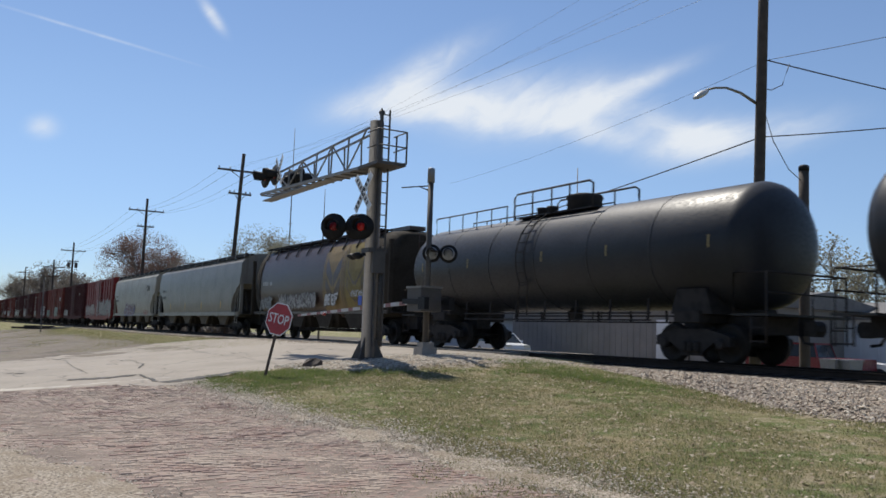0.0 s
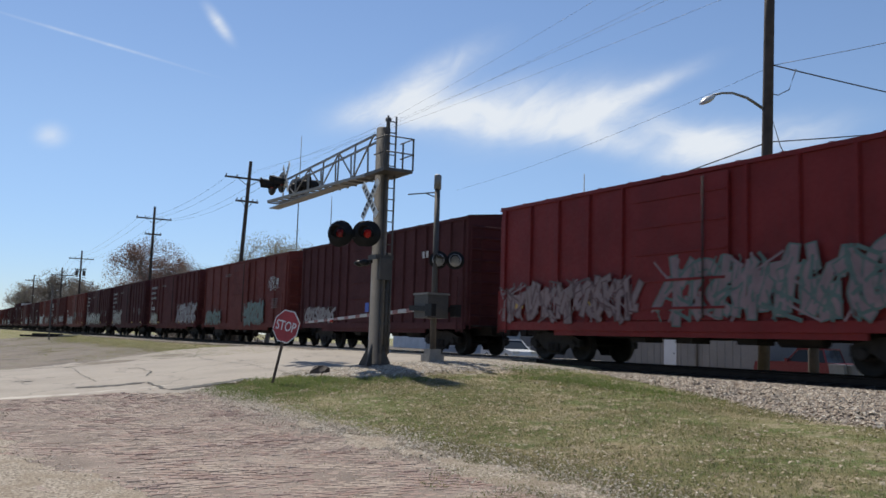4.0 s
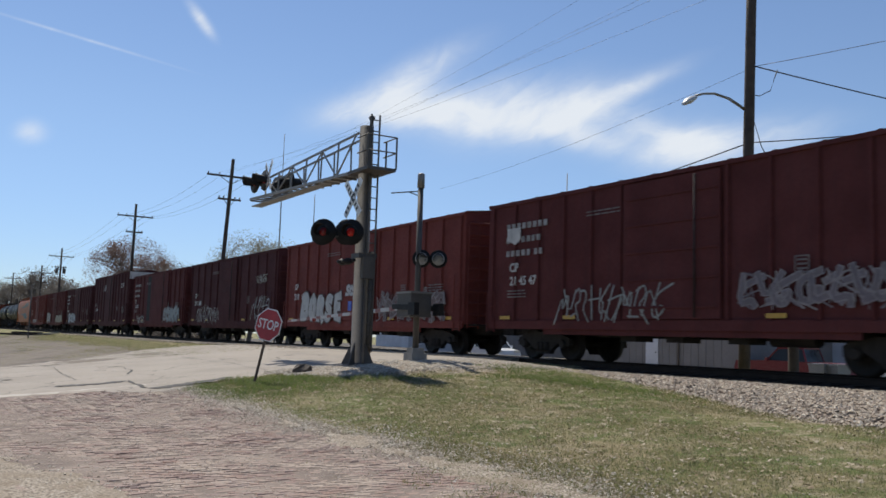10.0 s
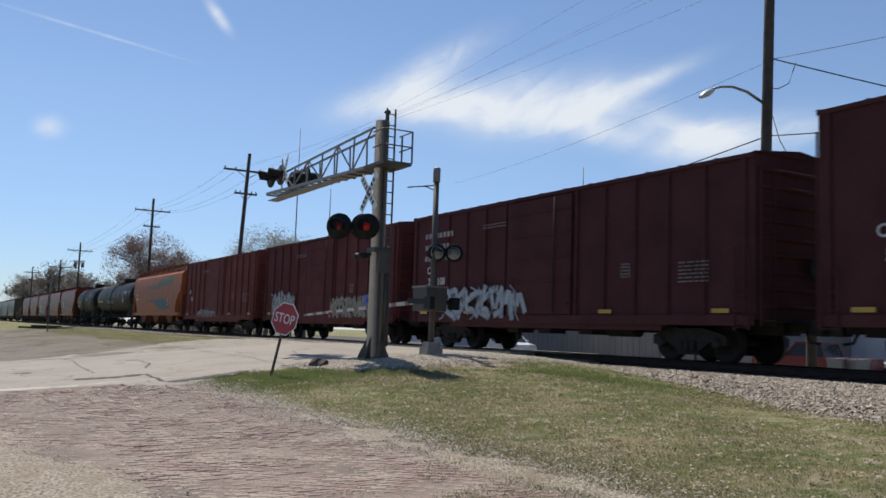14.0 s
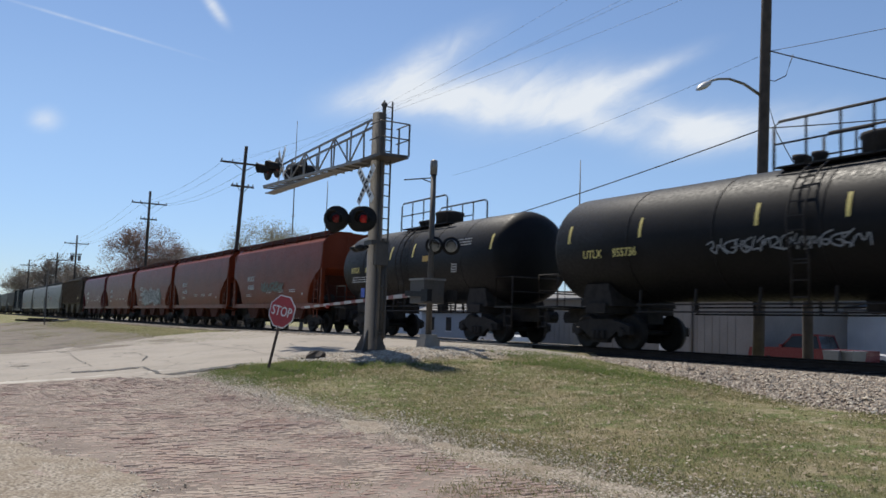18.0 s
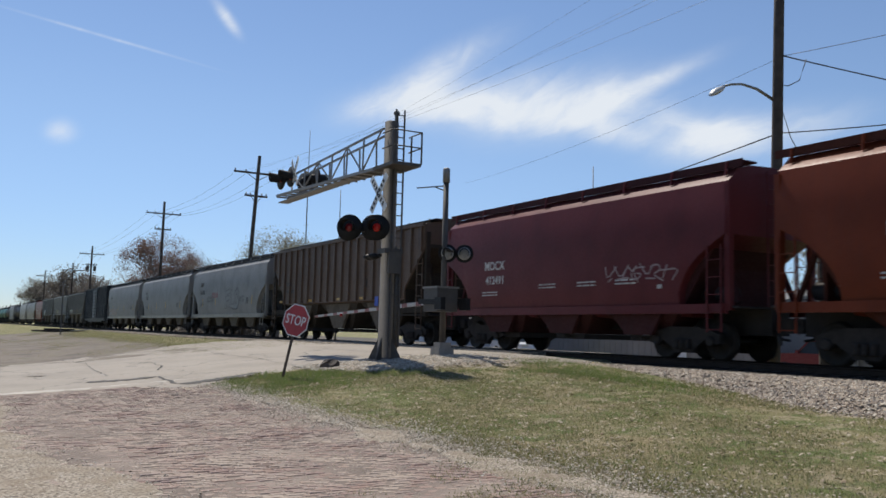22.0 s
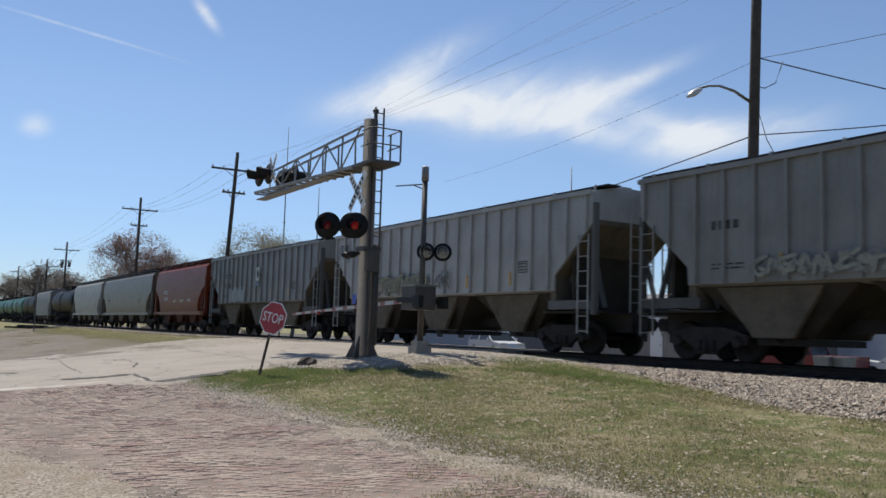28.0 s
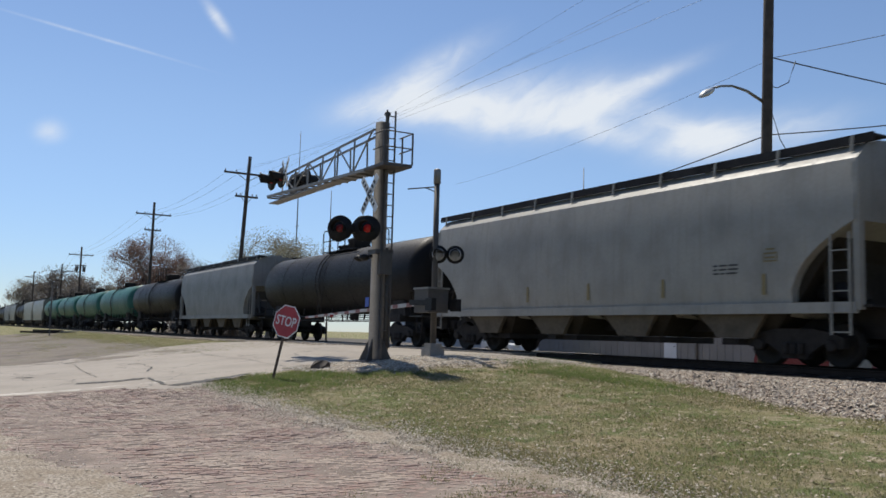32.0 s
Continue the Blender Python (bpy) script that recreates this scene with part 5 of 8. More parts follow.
# brown darkened for the shade at hopper ends and between the bays
shaded_brown = material("shaded_brown_steel", (0.042, 0.036, 0.029), 0.85, vary=0.35, scale=1.2, fine=14, grime=0.4, grime_color=(0.02, 0.018, 0.016), spec=0.12)
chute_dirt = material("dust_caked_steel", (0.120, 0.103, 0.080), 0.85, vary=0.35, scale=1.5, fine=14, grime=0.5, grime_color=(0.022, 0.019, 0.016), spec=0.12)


def add_truck(car, x):
    t = part("truck", TRUCK[0], None, car, m=pose(x, 0, 0))
    for y in (-1.0, 1.0):
        part("side_frame", TRUCK[1], None, t, m=pose(0, y, 0, 0, 0, 0 if y < 0 else 180))
    for dx in (-0.89, 0.89):
        part("wheelset", TRUCK[2], None, t, m=pose(dx, 0, 0.465))


def coupler_mesh():
    bm = bmesh.new()
    box(bm, -0.55, 0.25, -0.09, 0.09, 0.74, 0.96)
    prism(bm, [(0.25, 0.70), (0.50, 0.68), (0.58, 0.80), (0.58, 0.92), (0.50, 1.02), (0.25, 1.00)], -0.17, 0.17)
    tube(bm, [(0.1, -0.14, 0.78), (0.32, -0.25, 0.55), (0.55, -0.25, 0.52)], 0.035, 6)
    return finish(bm, "coupler", steel_dark)


COUPLER = coupler_mesh()


def add_running_gear(car, length, inset=2.0):
    for s in (-1, 1):
        add_truck(car, s * (length / 2 - inset))
        part("coupler", COUPLER, None, car, m=pose(s * (length / 2 + 0.15), 0, 0, 0, 0, 0 if s > 0 else 180))


def ladder(car, x, y, z0, z1, mat, w=0.42, step=0.36):
    bm = bmesh.new()
    bar(bm, (x - w / 2, y, z0), (x - w / 2, y, z1), 0.034)
    bar(bm, (x + w / 2, y, z0), (x + w / 2, y, z1), 0.034)
    z = z0 + 0.06
    while z < z1:
        bar(bm, (x - w / 2, y, z), (x + w / 2, y, z), 0.022)
        z += step
    return part("ladder", bm, mat, car)


def end_ladder(car, x, z0, z1, mat, y0=-1.30, w=0.42, step=0.36):
    bm = bmesh.new()
    for y in (y0, y0 + w):
        bar(bm, (x, y, z0), (x, y, z1), 0.034)
    z = z0 + 0.06
    while z < z1:
        bar(bm, (x, y0, z), (x, y0 + w, z), 0.022)
        z += step
    return part("end_ladder", bm, mat, car)


def text_rows(car, x, z, rows, mat, y, seed=0, wide=1.0):
    """Lettering that cannot be read: each letter a small plain block. rows: (letters a row, height, gap below)."""
    rnd = random.Random(seed)
    bm = bmesh.new()
    for n, h, gap in rows:
        u = x
        for i in range(n):
            w = h * wide * rnd.choice((0.48, 0.55, 0.6))
            box(bm, u, u + w * 0.85, y - 0.006, y, z - h * 0.85, z - h * 0.15)
            u += w + h * 0.22
            if rnd.random() < 0.06:
                u += h * 0.5
        z -= h + gap
    return part("lettering", bm, mat, car, "worn block lettering")


def fine_print(car, x, z, w, lines, mat, y, seed=0):
    rnd = random.Random(seed)
    bm = bmesh.new()
    for i in range(lines):
        u = x
        while u < x + w:
            d = rnd.uniform(0.10, 0.3)
            box(bm, u, min(u + d, x + w), y - 0.005, y, z - 0.038, z)
            u += d + 0.05
        z -= 0.09
    return part("small_print", bm, mat, car)


graffiti_mats = {}


def spray(color):
    if color not in graffiti_mats:
        graffiti_mats[color] = material("spray_paint", tuple(0.72 * c for c in color), 0.5, vary=0.18, scale=3.0, fine=9, bump=0.03, streak=0.25)
    return graffiti_mats[color]


# strokes of sprayed letterforms in a unit box; those under numbers are loose forms that spell nothing
FORMS = {
    "A": [[(0.0, 0.0), (0.45, 1.0), (1.0, 0.0)], [(0.22, 0.35), (0.78, 0.35)]],
    "B": [[(0.12, 0.0), (0.12, 1.0), (0.6, 1.0), (0.85, 0.8), (0.6, 0.55), (0.2, 0.52)], [(0.6, 0.55), (0.98, 0.3), (0.7, 0.0), (0.12, 0.0)]],
    "C": [[(0.95, 0.85), (0.5, 1.0), (0.08, 0.75), (0.08, 0.25), (0.5, 0.0), (0.95, 0.15)]],
    "E": [[(0.95, 1.0), (0.15, 0.95), (0.12, 0.5), (0.15, 0.05), (0.95, 0.0)], [(0.15, 0.5), (0.75, 0.52)]],
    "F": [[(1.0, 1.0), (0.15, 0.95), (0.15, 0.0)], [(0.15, 0.52), (0.75, 0.55)]],
    "I": [[(0.5, 1.0), (0.45, 0.0)]],
    "K": [[(0.12, 1.0), (0.12, 0.0)], [(0.95, 1.0), (0.2, 0.48), (1.0, 0.0)]],
    "L": [[(0.25, 1.0), (0.15, 0.05), (0.95, 0.0)]],
    "M": [[(0.0, 0.0), (0.15, 1.0), (0.5, 0.4), (0.85, 1.0), (1.0, 0.0)]],
    "N": [[(0.05, 0.0), (0.08, 1.0), (0.9, 0.0), (0.95, 1.0)]],
    "O": [[(0.5, 1.0), (0.95, 0.8), (0.95, 0.2), (0.5, 0.0), (0.05, 0.2), (0.05, 0.8), (0.5, 1.0)]],
    "R": [[(0.12, 0.0), (0.12, 1.0), (0.7, 1.0), (0.9, 0.78), (0.6, 0.5), (0.2, 0.5)], [(0.5, 0.5), (1.0, 0.0)]],
    "S": [[(0.95, 0.88), (0.5, 1.0), (0.1, 0.8), (0.3, 0.55), (0.75, 0.45), (0.92, 0.2), (0.5, 0.0), (0.02, 0.12)]],
    "T": [[(0.0, 0.95), (1.0, 1.0)], [(0.5, 0.98), (0.45, 0.0)]],
    "U": [[(0.05, 1.0), (0.08, 0.25), (0.5, 0.0), (0.92, 0.25), (0.95, 1.0)]],
    "0": [[(0.0, 0.1), (0.25, 0.9), (0.6, 0.45), (0.7, 1.0)], [(0.6, 0.45), (1.0, -0.05)]],
    "1": [[(0.1, 1.0), (0.15, 0.1), (0.6, 0.3), (0.95, 0.0)], [(0.3, 0.65), (0.85, 1.0)]],
    "2": [[(0.0, 0.8), (0.5, 1.0), (0.75, 0.6), (0.2, 0.35), (0.9, 0.0)]],
    "3": [[(0.1, 0.0), (0.3, 1.0), (0.55, 0.2), (0.8, 1.0), (1.0, 0.1)]],
    "4": [[(0.9, 1.0), (0.2, 0.8), (0.1, 0.3), (0.6, 0.0), (0.9, 0.4), (0.5, 0.5)]],
    "5": [[(0.2, 0.0), (0.35, 1.0)], [(0.05, 0.6), (0.95, 0.75), (0.75, 0.0)]],
    "6": [[(0.0, 1.0), (0.4, 0.1), (1.0, 0.95)], [(0.4, 0.1), (0.9, 0.15)]],
}
ROUND_FORMS = "BCOSUR24"


def smoothed(pts, times=2):
    for _ in range(times):
        out = [pts[0]]
        for (ax, az), (bx, bz) in zip(pts, pts[1:]):
            out += [(ax * 0.75 + bx * 0.25, az * 0.75 + bz * 0.25), (ax * 0.25 + bx * 0.75, az * 0.25 + bz * 0.75)]
        pts = out + [pts[-1]]
    return pts


def graffiti(car, x0, x1, z0, z1, fill, line, y, seed, n=6, back=None, word="", thick=0.20, edge=0.045, style=""):
    """Sprayed forms with an outline and, behind them, a cloud; style "line" is a thin tag in one line."""
    rnd = random.Random(seed)
    bm = bmesh.new()
    forms = list(word) if word else [rnd.choice("0123456") for _ in range(int(n * 1.8))]
    h = z1 - z0
    w = (x1 - x0) / len(forms)
    depth = [0.003]

    def quad(pts, slot):
        depth[0] += 0.00006
        f = bm.faces.new([bm.verts.new((px, y - depth[0], pz)) for px, pz in pts])
        f.material_index = slot

    def ribbon(pts, half, slot):
        sides = []
        for k, (px, pz) in enumerate(pts):
            ax, az = pts[max(0, k - 1)]
            bx, bz = pts[min(len(pts) - 1, k + 1)]
            q = math.hypot(bx - ax, bz - az) or 1.0
            tx, tz = (bx - ax) / q, (bz - az) / q
            e = -half * 0.8 if k == 0 else (half * 0.8 if k == len(pts) - 1 else 0.0)
            mx, mz = px + tx * e, pz + tz * e
            v = half * rnd.uniform(0.94, 1.06)
            sides.append(((mx - tz * v, mz + tx * v), (mx + tz * v, mz - tx * v)))
        for a, b in zip(sides, sides[1:]):
            quad([a[0], b[0], b[1], a[1]], slot)

    if back:
        cz = (z0 + z1) / 2
        for k in range(9):                        # a cloud of overlapping puffs
            ux = x0 + (x1 - x0) * (k + 0.3) / 8.4
            uz, r = cz + rnd.uniform(-0.25, 0.05) * h, h * rnd.uniform(0.30, 0.46)
            quad([(ux + r * 1.25 * math.cos(a) * rnd.uniform(0.92, 1.06), max(z0 - 0.08 * h, uz + r * math.sin(a) * rnd.uniform(0.92, 1.06))) for a in [2 * math.pi * q / 16 for q in range(16)]], 2)
    thin = style == "line"
    half = (0.016 + 0.010 * h) if thin else h * (thick if word else thick * 0.72) * 0.5
    rim = min(0.05, (edge if word else edge * 0.6) * h + 0.006)
    for i, key in enumerate(forms):
        fw = w * (rnd.uniform(0.92, 1.22) if word else rnd.uniform(1.3, 2.1))
        cx = x0 + i * w + rnd.uniform(-0.06, 0.06) * w
        bz, fh = z0 + rnd.uniform(0.0, 0.10) * h, h * rnd.uniform(0.86, 1.0)
        lean, tilt = rnd.uniform(-0.08, 0.22) * (0.6 if word else 1.6), rnd.uniform(-0.10, 0.10)
        strokes = []
        for stroke in FORMS[key]:
            pts = []
            for u, v in stroke:
                if not word:
                    u, v = u + rnd.uniform(-0.14, 0.14), v + rnd.uniform(-0.10, 0.10)
                pts.append((cx + half + u * max(0.2, fw - 2 * half) + lean * (v - 0.5) * fh, bz + half + v * max(0.1, fh - 2 * half) + tilt * (u - 0.5) * fw))
            strokes.append(smoothed(pts, 3 if key in ROUND_FORMS else (1 if not word else 0)))
        if thin:
            for st in strokes:
                ribbon(st, half, 0)
            continue
        for st in strokes:
            ribbon(st, half + rim, 1)
        for st in strokes:
            ribbon(st, half, 0)
        if not word:
            for q in range(5):
                ux, uz = cx + rnd.uniform(-0.1, 1.1) * w, z0 + rnd.uniform(0.05, 0.95) * h
                ang, run = rnd.choice((1.2, 1.6, 1.9, 0.5, 2.6)) + rnd.uniform(-0.2, 0.2), rnd.uniform(0.12, 0.38) * h
                ends = [(ux + math.cos(ang) * run * k, min(max(uz + math.sin(ang) * run * k, z0), z1)) for k in (-1, 0, 1)]
                ribbon([ends[0], (ends[1][0] + rnd.uniform(-0.1, 0.1) * h, ends[1][1]), ends[2]], half * rnd.uniform(0.18, 0.45), rnd.choice((1, 1, 0)))
    mats = [spray(fill), spray(line)] + ([spray(back)] if back else [])
    return part("graffiti", bm, mats, car, "thin sprayed tag" if thin else "sprayed graffiti in outlined letterforms")


def reflectors(car, xs, z, y, w=0.34, h=0.10, mat=None):
    bm = bmesh.new()
    box(bm, -w / 2, w / 2, -0.006, 0, 0, h)
    me = finish(bm, "reflector", mat or yellow_mark)
    for x in xs:
        part("reflector", me, None, car, "", pose(x, y, z))


def placard(car, x, z, y, w=0.34, h=0.36, mat=None):
    bm = bmesh.new()
    for a, b, c, d in ((0, w, 0, 0.03), (0, w, h - 0.03, h), (0, 0.03, 0.03, h - 0.03), (w - 0.03, w, 0.03, h - 0.03)):
        box(bm, x + a, x + b, y - 0.006, y, z + c, z + d)
    for i in range(3):
        box(bm, x + 0.06, x + w - 0.06, y - 0.005, y, z + 0.07 + i * 0.09, z + 0.11 + i * 0.09)
    part("stencil_panel", bm, mat or white_mark, car)


def boxcar(L, color, ribs=14, high=0.0, door="plain", open_door=False, rib_mat=None, white_end=False, category="boxcar", label=""):
    """A boxcar; -y is the side that faces the road."""
    car = thing("boxcar", label, "freight car", group="cars of the freight train")
    W, z0, ze, zr = 1.46, 0.86, 4.66 + high, 4.82 + high
    bm = bmesh.new()
    box(bm, -L / 2, L / 2, -W, W, z0 + 0.16, ze)
    part("body", bm, color, car, bevel=0.015)
    bm = bmesh.new()
    prism_pts = [(-W - 0.03, ze), (0, zr), (W + 0.03, ze)]
    a = [bm.verts.new((-L / 2 - 0.03, y, z + 0.002)) for y, z in prism_pts]
    b = [bm.verts.new((L / 2 + 0.03, y, z + 0.002)) for y, z in prism_pts]
    skin(bm, [a, b], True)
    bm.faces.new(a)
    bm.faces.new(b[::-1])
    n = int(L / 1.1)
    for i in range(n + 1):
        x = -L / 2 + L * i / n
        bar(bm, (x, -W - 0.02, ze + 0.012), (x, 0, zr + 0.012), 0.09, 0.035)
        bar(bm, (x, W + 0.02, ze + 0.012), (x, 0, zr + 0.012), 0.09, 0.035)
    part("roof", bm, color, car)
    # side posts, shared mesh
    bm = bmesh.new()
    prism_top = ze - 0.10
    for q in ((-0.07, 0.07, 0.0, 0.03), (-0.04, 0.04, 0.03, 0.065)):
        box(bm, q[0], q[1], -q[3], -q[2], z0 + 0.22, prism_top)
    rib = finish(bm, "side_post", rib_mat or color)
    dw = 1.55 if door != "double" else 2.5
    dx = 0.0 if door != "double" else -0.3
    xs = [-L / 2 + 0.25 + (L - 0.5) * i / (ribs - 1) for i in range(ribs)]
    for x in xs:
        if abs(x - dx) > dw + 0.1:
            part("side_post", rib, None, car, m=pose(x, -W, 0))
            part("side_post", rib, None, car, m=pose(x, W, 0, 0, 0, 180))
    for s in (-1, 1):
        bm = bmesh.new()
        box(bm, -L / 2, L / 2, s * (W + 0.035) - 0.03, s * (W + 0.035) + 0.03, z0, z0 + 0.24)
        box(bm, -L / 2 + 2.8, L / 2 - 2.8, s * (W - 0.02) - 0.03, s * (W - 0.02) + 0.03, z0 - 0.14, z0)
        part("side_sill", bm, color, car)
        bm = bmesh.new()
        box(bm, -L / 2, L / 2, s * (W + 0.03) - 0.03, s * (W + 0.03) + 0.03, ze - 0.10, ze)
        part("eave_rail", bm, color, car)
        # door with ribs and locking bars
        sx = dx + (0.55 * dw if open_door and s < 0 else 0)
        bm = bmesh.new()
        box(bm, sx - dw, sx + dw, s * (W + 0.06) - 0.03, s * (W + 0.06) + 0.03, z0 + 0.27, ze - 0.16)
        door_ob = part("door", bm, color, car, bevel=0.01)
        bm = bmesh.new()
        for i in range(5):
            z = z0 + 0.55 + i * (ze - z0 - 1.1) / 4
            box(bm, sx - dw + 0.08, sx + dw - 0.08, s * (W + 0.105) - 0.015, s * (W + 0.105) + 0.015, z - 0.03, z + 0.03)
        part("door_rib", bm, color, door_ob)
        bm = bmesh.new()
        tube(bm, [(sx + dw * 0.55, s * (W + 0.15), z0 + 0.3), (sx + dw * 0.55, s * (W + 0.15), ze - 0.2)], 0.022, 6)
        part("locking_bar", bm, frame_black, door_ob)
        if open_door and s < 0:
            bm = bmesh.new()
            box(bm, dx - dw, sx - dw - 0.01, -W - 0.012, -W - 0.006, z0 + 0.3, ze - 0.2)
            part("doorway", bm, material("dark_interior", (0.012, 0.010, 0.010), 0.9, vary=0.2), car, "dark open doorway")
        for x in (-L / 2 + 0.28, L / 2 - 0.28):
            ladder(car, x, s * (W + 0.10), z0 - 0.1, z0 + (1.75 if x > 0 else 1.2), color, 0.40)
    bm = bmesh.new()
    prism(bm, [(-W, 0.0), (W, 0.0), (0.9, 0.055), (-0.9, 0.055)], -0.045, 0.045)
    seam = finish(bm, "roof_seam", color)
    for i in range(1, 12):
        part("roof_seam", seam, None, car, m=pose(-L / 2 + L * i / 12, 0, ze + 0.02, 0, 0, 90))
    # corrugated ends
    for s in (-1, 1):
        bm = bmesh.new()
        for i in range(9):
            z = z0 + 0.45 + i * (ze - z0 - 0.8) / 8
            tube(bm, [(s * L / 2, -W + 0.15, z), (s * (L / 2 + 0.01), W - 0.15, z)], 0.055, 6)
        part("end_corrugation", bm, color, car)
        end_ladder(car, s * (L / 2 + 0.10), z0, ze - 0.4, color, -1.38)
        bm = bmesh.new()
        tube(bm, [(s * (L / 2 + 0.12), 0.45, 2.2), (s * (L / 2 + 0.16), 0.45, 2.2)], 0.26, 14)
        part("brake_wheel", bm, frame_black, car)
        bm = bmesh.new()
        box(bm, min(s * L / 2, s * (L / 2 + 0.35)), max(s * L / 2, s * (L / 2 + 0.35)), -1.2, 1.2, z0 + 0.10, z0 + 0.14)
        part("crossover_platform", bm, frame_black, car)
    if white_end:
        bm = bmesh.new()
        box(bm, L / 2 + 0.03, L / 2 + 0.034 + 0.05, -W, W, ze - 0.62, ze - 0.02)
        part("end_panel", bm, white_mark, car, "white upper end panel")
    bm = bmesh.new()
    box(bm, -L / 2 + 0.2, L / 2 - 0.2, -0.3, 0.3, z0 - 0.18, z0 + 0.16)
    for x in (-2.2, -0.6, 1.3):
        box(bm, x, x + 0.55, -1.0, -0.4, z0 - 0.28, z0 + 0.1)
    tube(bm, [(2.3, -0.7, z0 - 0.12), (3.4, -0.7, z0 - 0.12)], 0.2, 10)
    part("underframe", bm, frame_black, car)
    add_running_gear(car, L, 2.3)
    return car, -W


def hopper(L, color, style="smooth", bays=3, zs=1.28, ze=4.36, top=0.0, end_color=None, sill=None, label="", frame_mat=None):
    """A covered hopper: smooth curved sides, or flat sides with posts."""
    car = thing("covered_hopper", label, "freight car", group="cars of the freight train")
    rb, rd = style == "ribbed", style == "round"
    W = 1.58 if rd else 1.52
    xa = L / 2 - (1.65 if rd else 1.6 if rb else 1.5)
    reach = xa if rd else L / 2          # half the length of the body sheets
    zc = ze - (0.85 if rb else 1.45)
    if rb:
        zs = 1.75
        prof = [(0.0, ze + 0.20), (0.8, ze + 0.16), (1.30, ze + 0.06), (W - 0.02, ze), (W, ze - 0.1), (W, (ze + zs) / 2), (W, zs), (1.30, zs - 0.06), (0.6, zs - 0.08), (0.0, zs - 0.08)]
    elif rd:
        prof = [(0.0, ze + 0.22), (0.7, ze + 0.18), (1.02, ze + 0.06), (1.22, ze - 0.18), (1.40, ze - 0.52), (1.52, ze - 0.95), (W, ze - 1.40), (W, zs + 1.0), (1.52, zs + 0.55), (1.40, zs + 0.22), (1.30, zs), (1.0, 1.05), (0.0, 1.0)]
    else:
        prof = [(0.0, ze + 0.24), (0.7, ze + 0.21), (1.08, ze + 0.10), (1.41, ze - 0.22), (1.47, ze - 0.60), (1.51, ze - 1.05), (W, ze - 1.5), (W, zs + 0.75), (1.50, zs + 0.35), (1.45, zs), (1.0, 1.05), (0.0, 1.0)]

    def floor_at(x):
        d = (abs(x) - xa) / (L / 2 - xa)
        if rd or d <= 0:
            return 0.0
        return 2.15 + (zc - 2.15) * d if rb else zs + (zc - zs) * d ** 0.42

    def ring(bm, x):
        lo = floor_at(x)
        right = [(y, max(z, lo)) for y, z in prof]
        left = [(-y, z) for y, z in right[1:-1]][::-1]
        return [bm.verts.new((x, y, z)) for y, z in right + left]

    stations = [-L / 2] + [-(L / 2 - (L / 2 - xa) * k) for k in (0.04, 0.12, 0.25, 0.4, 0.55, 0.7, 0.82, 0.92, 0.98, 1.0)]
    mid = [-xa + 2 * xa * k / 8 for k in range(1, 8)]
    xs = [-xa] + mid + [xa] if rd else stations + mid + [-x for x in stations[::-1]]
    bm = bmesh.new()
    rings = [ring(bm, x) for x in xs]
    skin(bm, rings, True, 0, True)
    bm.faces.new(rings[0])
    bm.faces.new(rings[-1][::-1])
    body = part("body", bm, color, car)
    body.data.set_sharp_from_angle(angle=radians(35))
    ec = end_color or shaded_dirty(color)
    hue = paint_colors[color.name.split("paint_")[-1]]
    if rb:
        for e in (-1, 1):
            bm = bmesh.new()
            prism(bm, [(e * (xa + 0.03), 1.2), (e * (xa + 0.03), 2.12), (e * (L / 2 + 0.014), zc - 0.03), (e * (L / 2 + 0.014), zc + 0.10),
                       (e * (L / 2 - 0.3), zc + 0.10), (e * (xa - 0.2), 2.4), (e * (xa - 0.2), 1.2)], -1.46, 1.46)
            part("slope_sheet", bm, shaded_brown if hue[0] < 0.15 else chute_dirt, car, "dusty sloping end sheet, darkened for shade on brown cars")
            # added dark panel: closes the view through and stands for the recess's shade
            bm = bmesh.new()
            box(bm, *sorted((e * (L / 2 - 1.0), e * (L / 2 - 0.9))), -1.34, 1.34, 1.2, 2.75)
            part("end_bulkhead", bm, shaded_brown, car)
    elif rd:
        for e in (-1, 1):                    # dished heads, the shade at the end put into their colour
            bm = bmesh.new()
            heads = []
            for dx, k in ((0.002, 0.985), (0.5, 0.97), (1.0, 0.93), (1.35, 0.84), (1.45, 0.72)):
                x = e * (xa + dx)
                right = [(yy * k, 2.8 + (zz - 2.8) * (0.5 + 0.5 * k)) for yy, zz in prof]
                heads.append([bm.verts.new((x, yy, zz)) for yy, zz in right + [(-yy, zz) for yy, zz in right[1:-1]][::-1]])
            skin(bm, heads, True, 0, True)
            bm.faces.new(heads[-1])
            part("end_head", bm, ec, car, "dished end in shade-dark brown")
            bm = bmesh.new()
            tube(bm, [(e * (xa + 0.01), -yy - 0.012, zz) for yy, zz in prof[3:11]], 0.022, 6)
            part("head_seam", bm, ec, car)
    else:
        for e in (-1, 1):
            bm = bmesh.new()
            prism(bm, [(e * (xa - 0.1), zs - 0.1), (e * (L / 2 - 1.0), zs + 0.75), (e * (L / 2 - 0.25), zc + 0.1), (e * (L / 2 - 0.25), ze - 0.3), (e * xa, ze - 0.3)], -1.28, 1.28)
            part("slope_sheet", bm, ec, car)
            # added dark panel here too, standing for shade inside the end cutout
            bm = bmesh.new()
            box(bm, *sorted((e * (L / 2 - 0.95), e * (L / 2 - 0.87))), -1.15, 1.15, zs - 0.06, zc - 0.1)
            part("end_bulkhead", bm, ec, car)
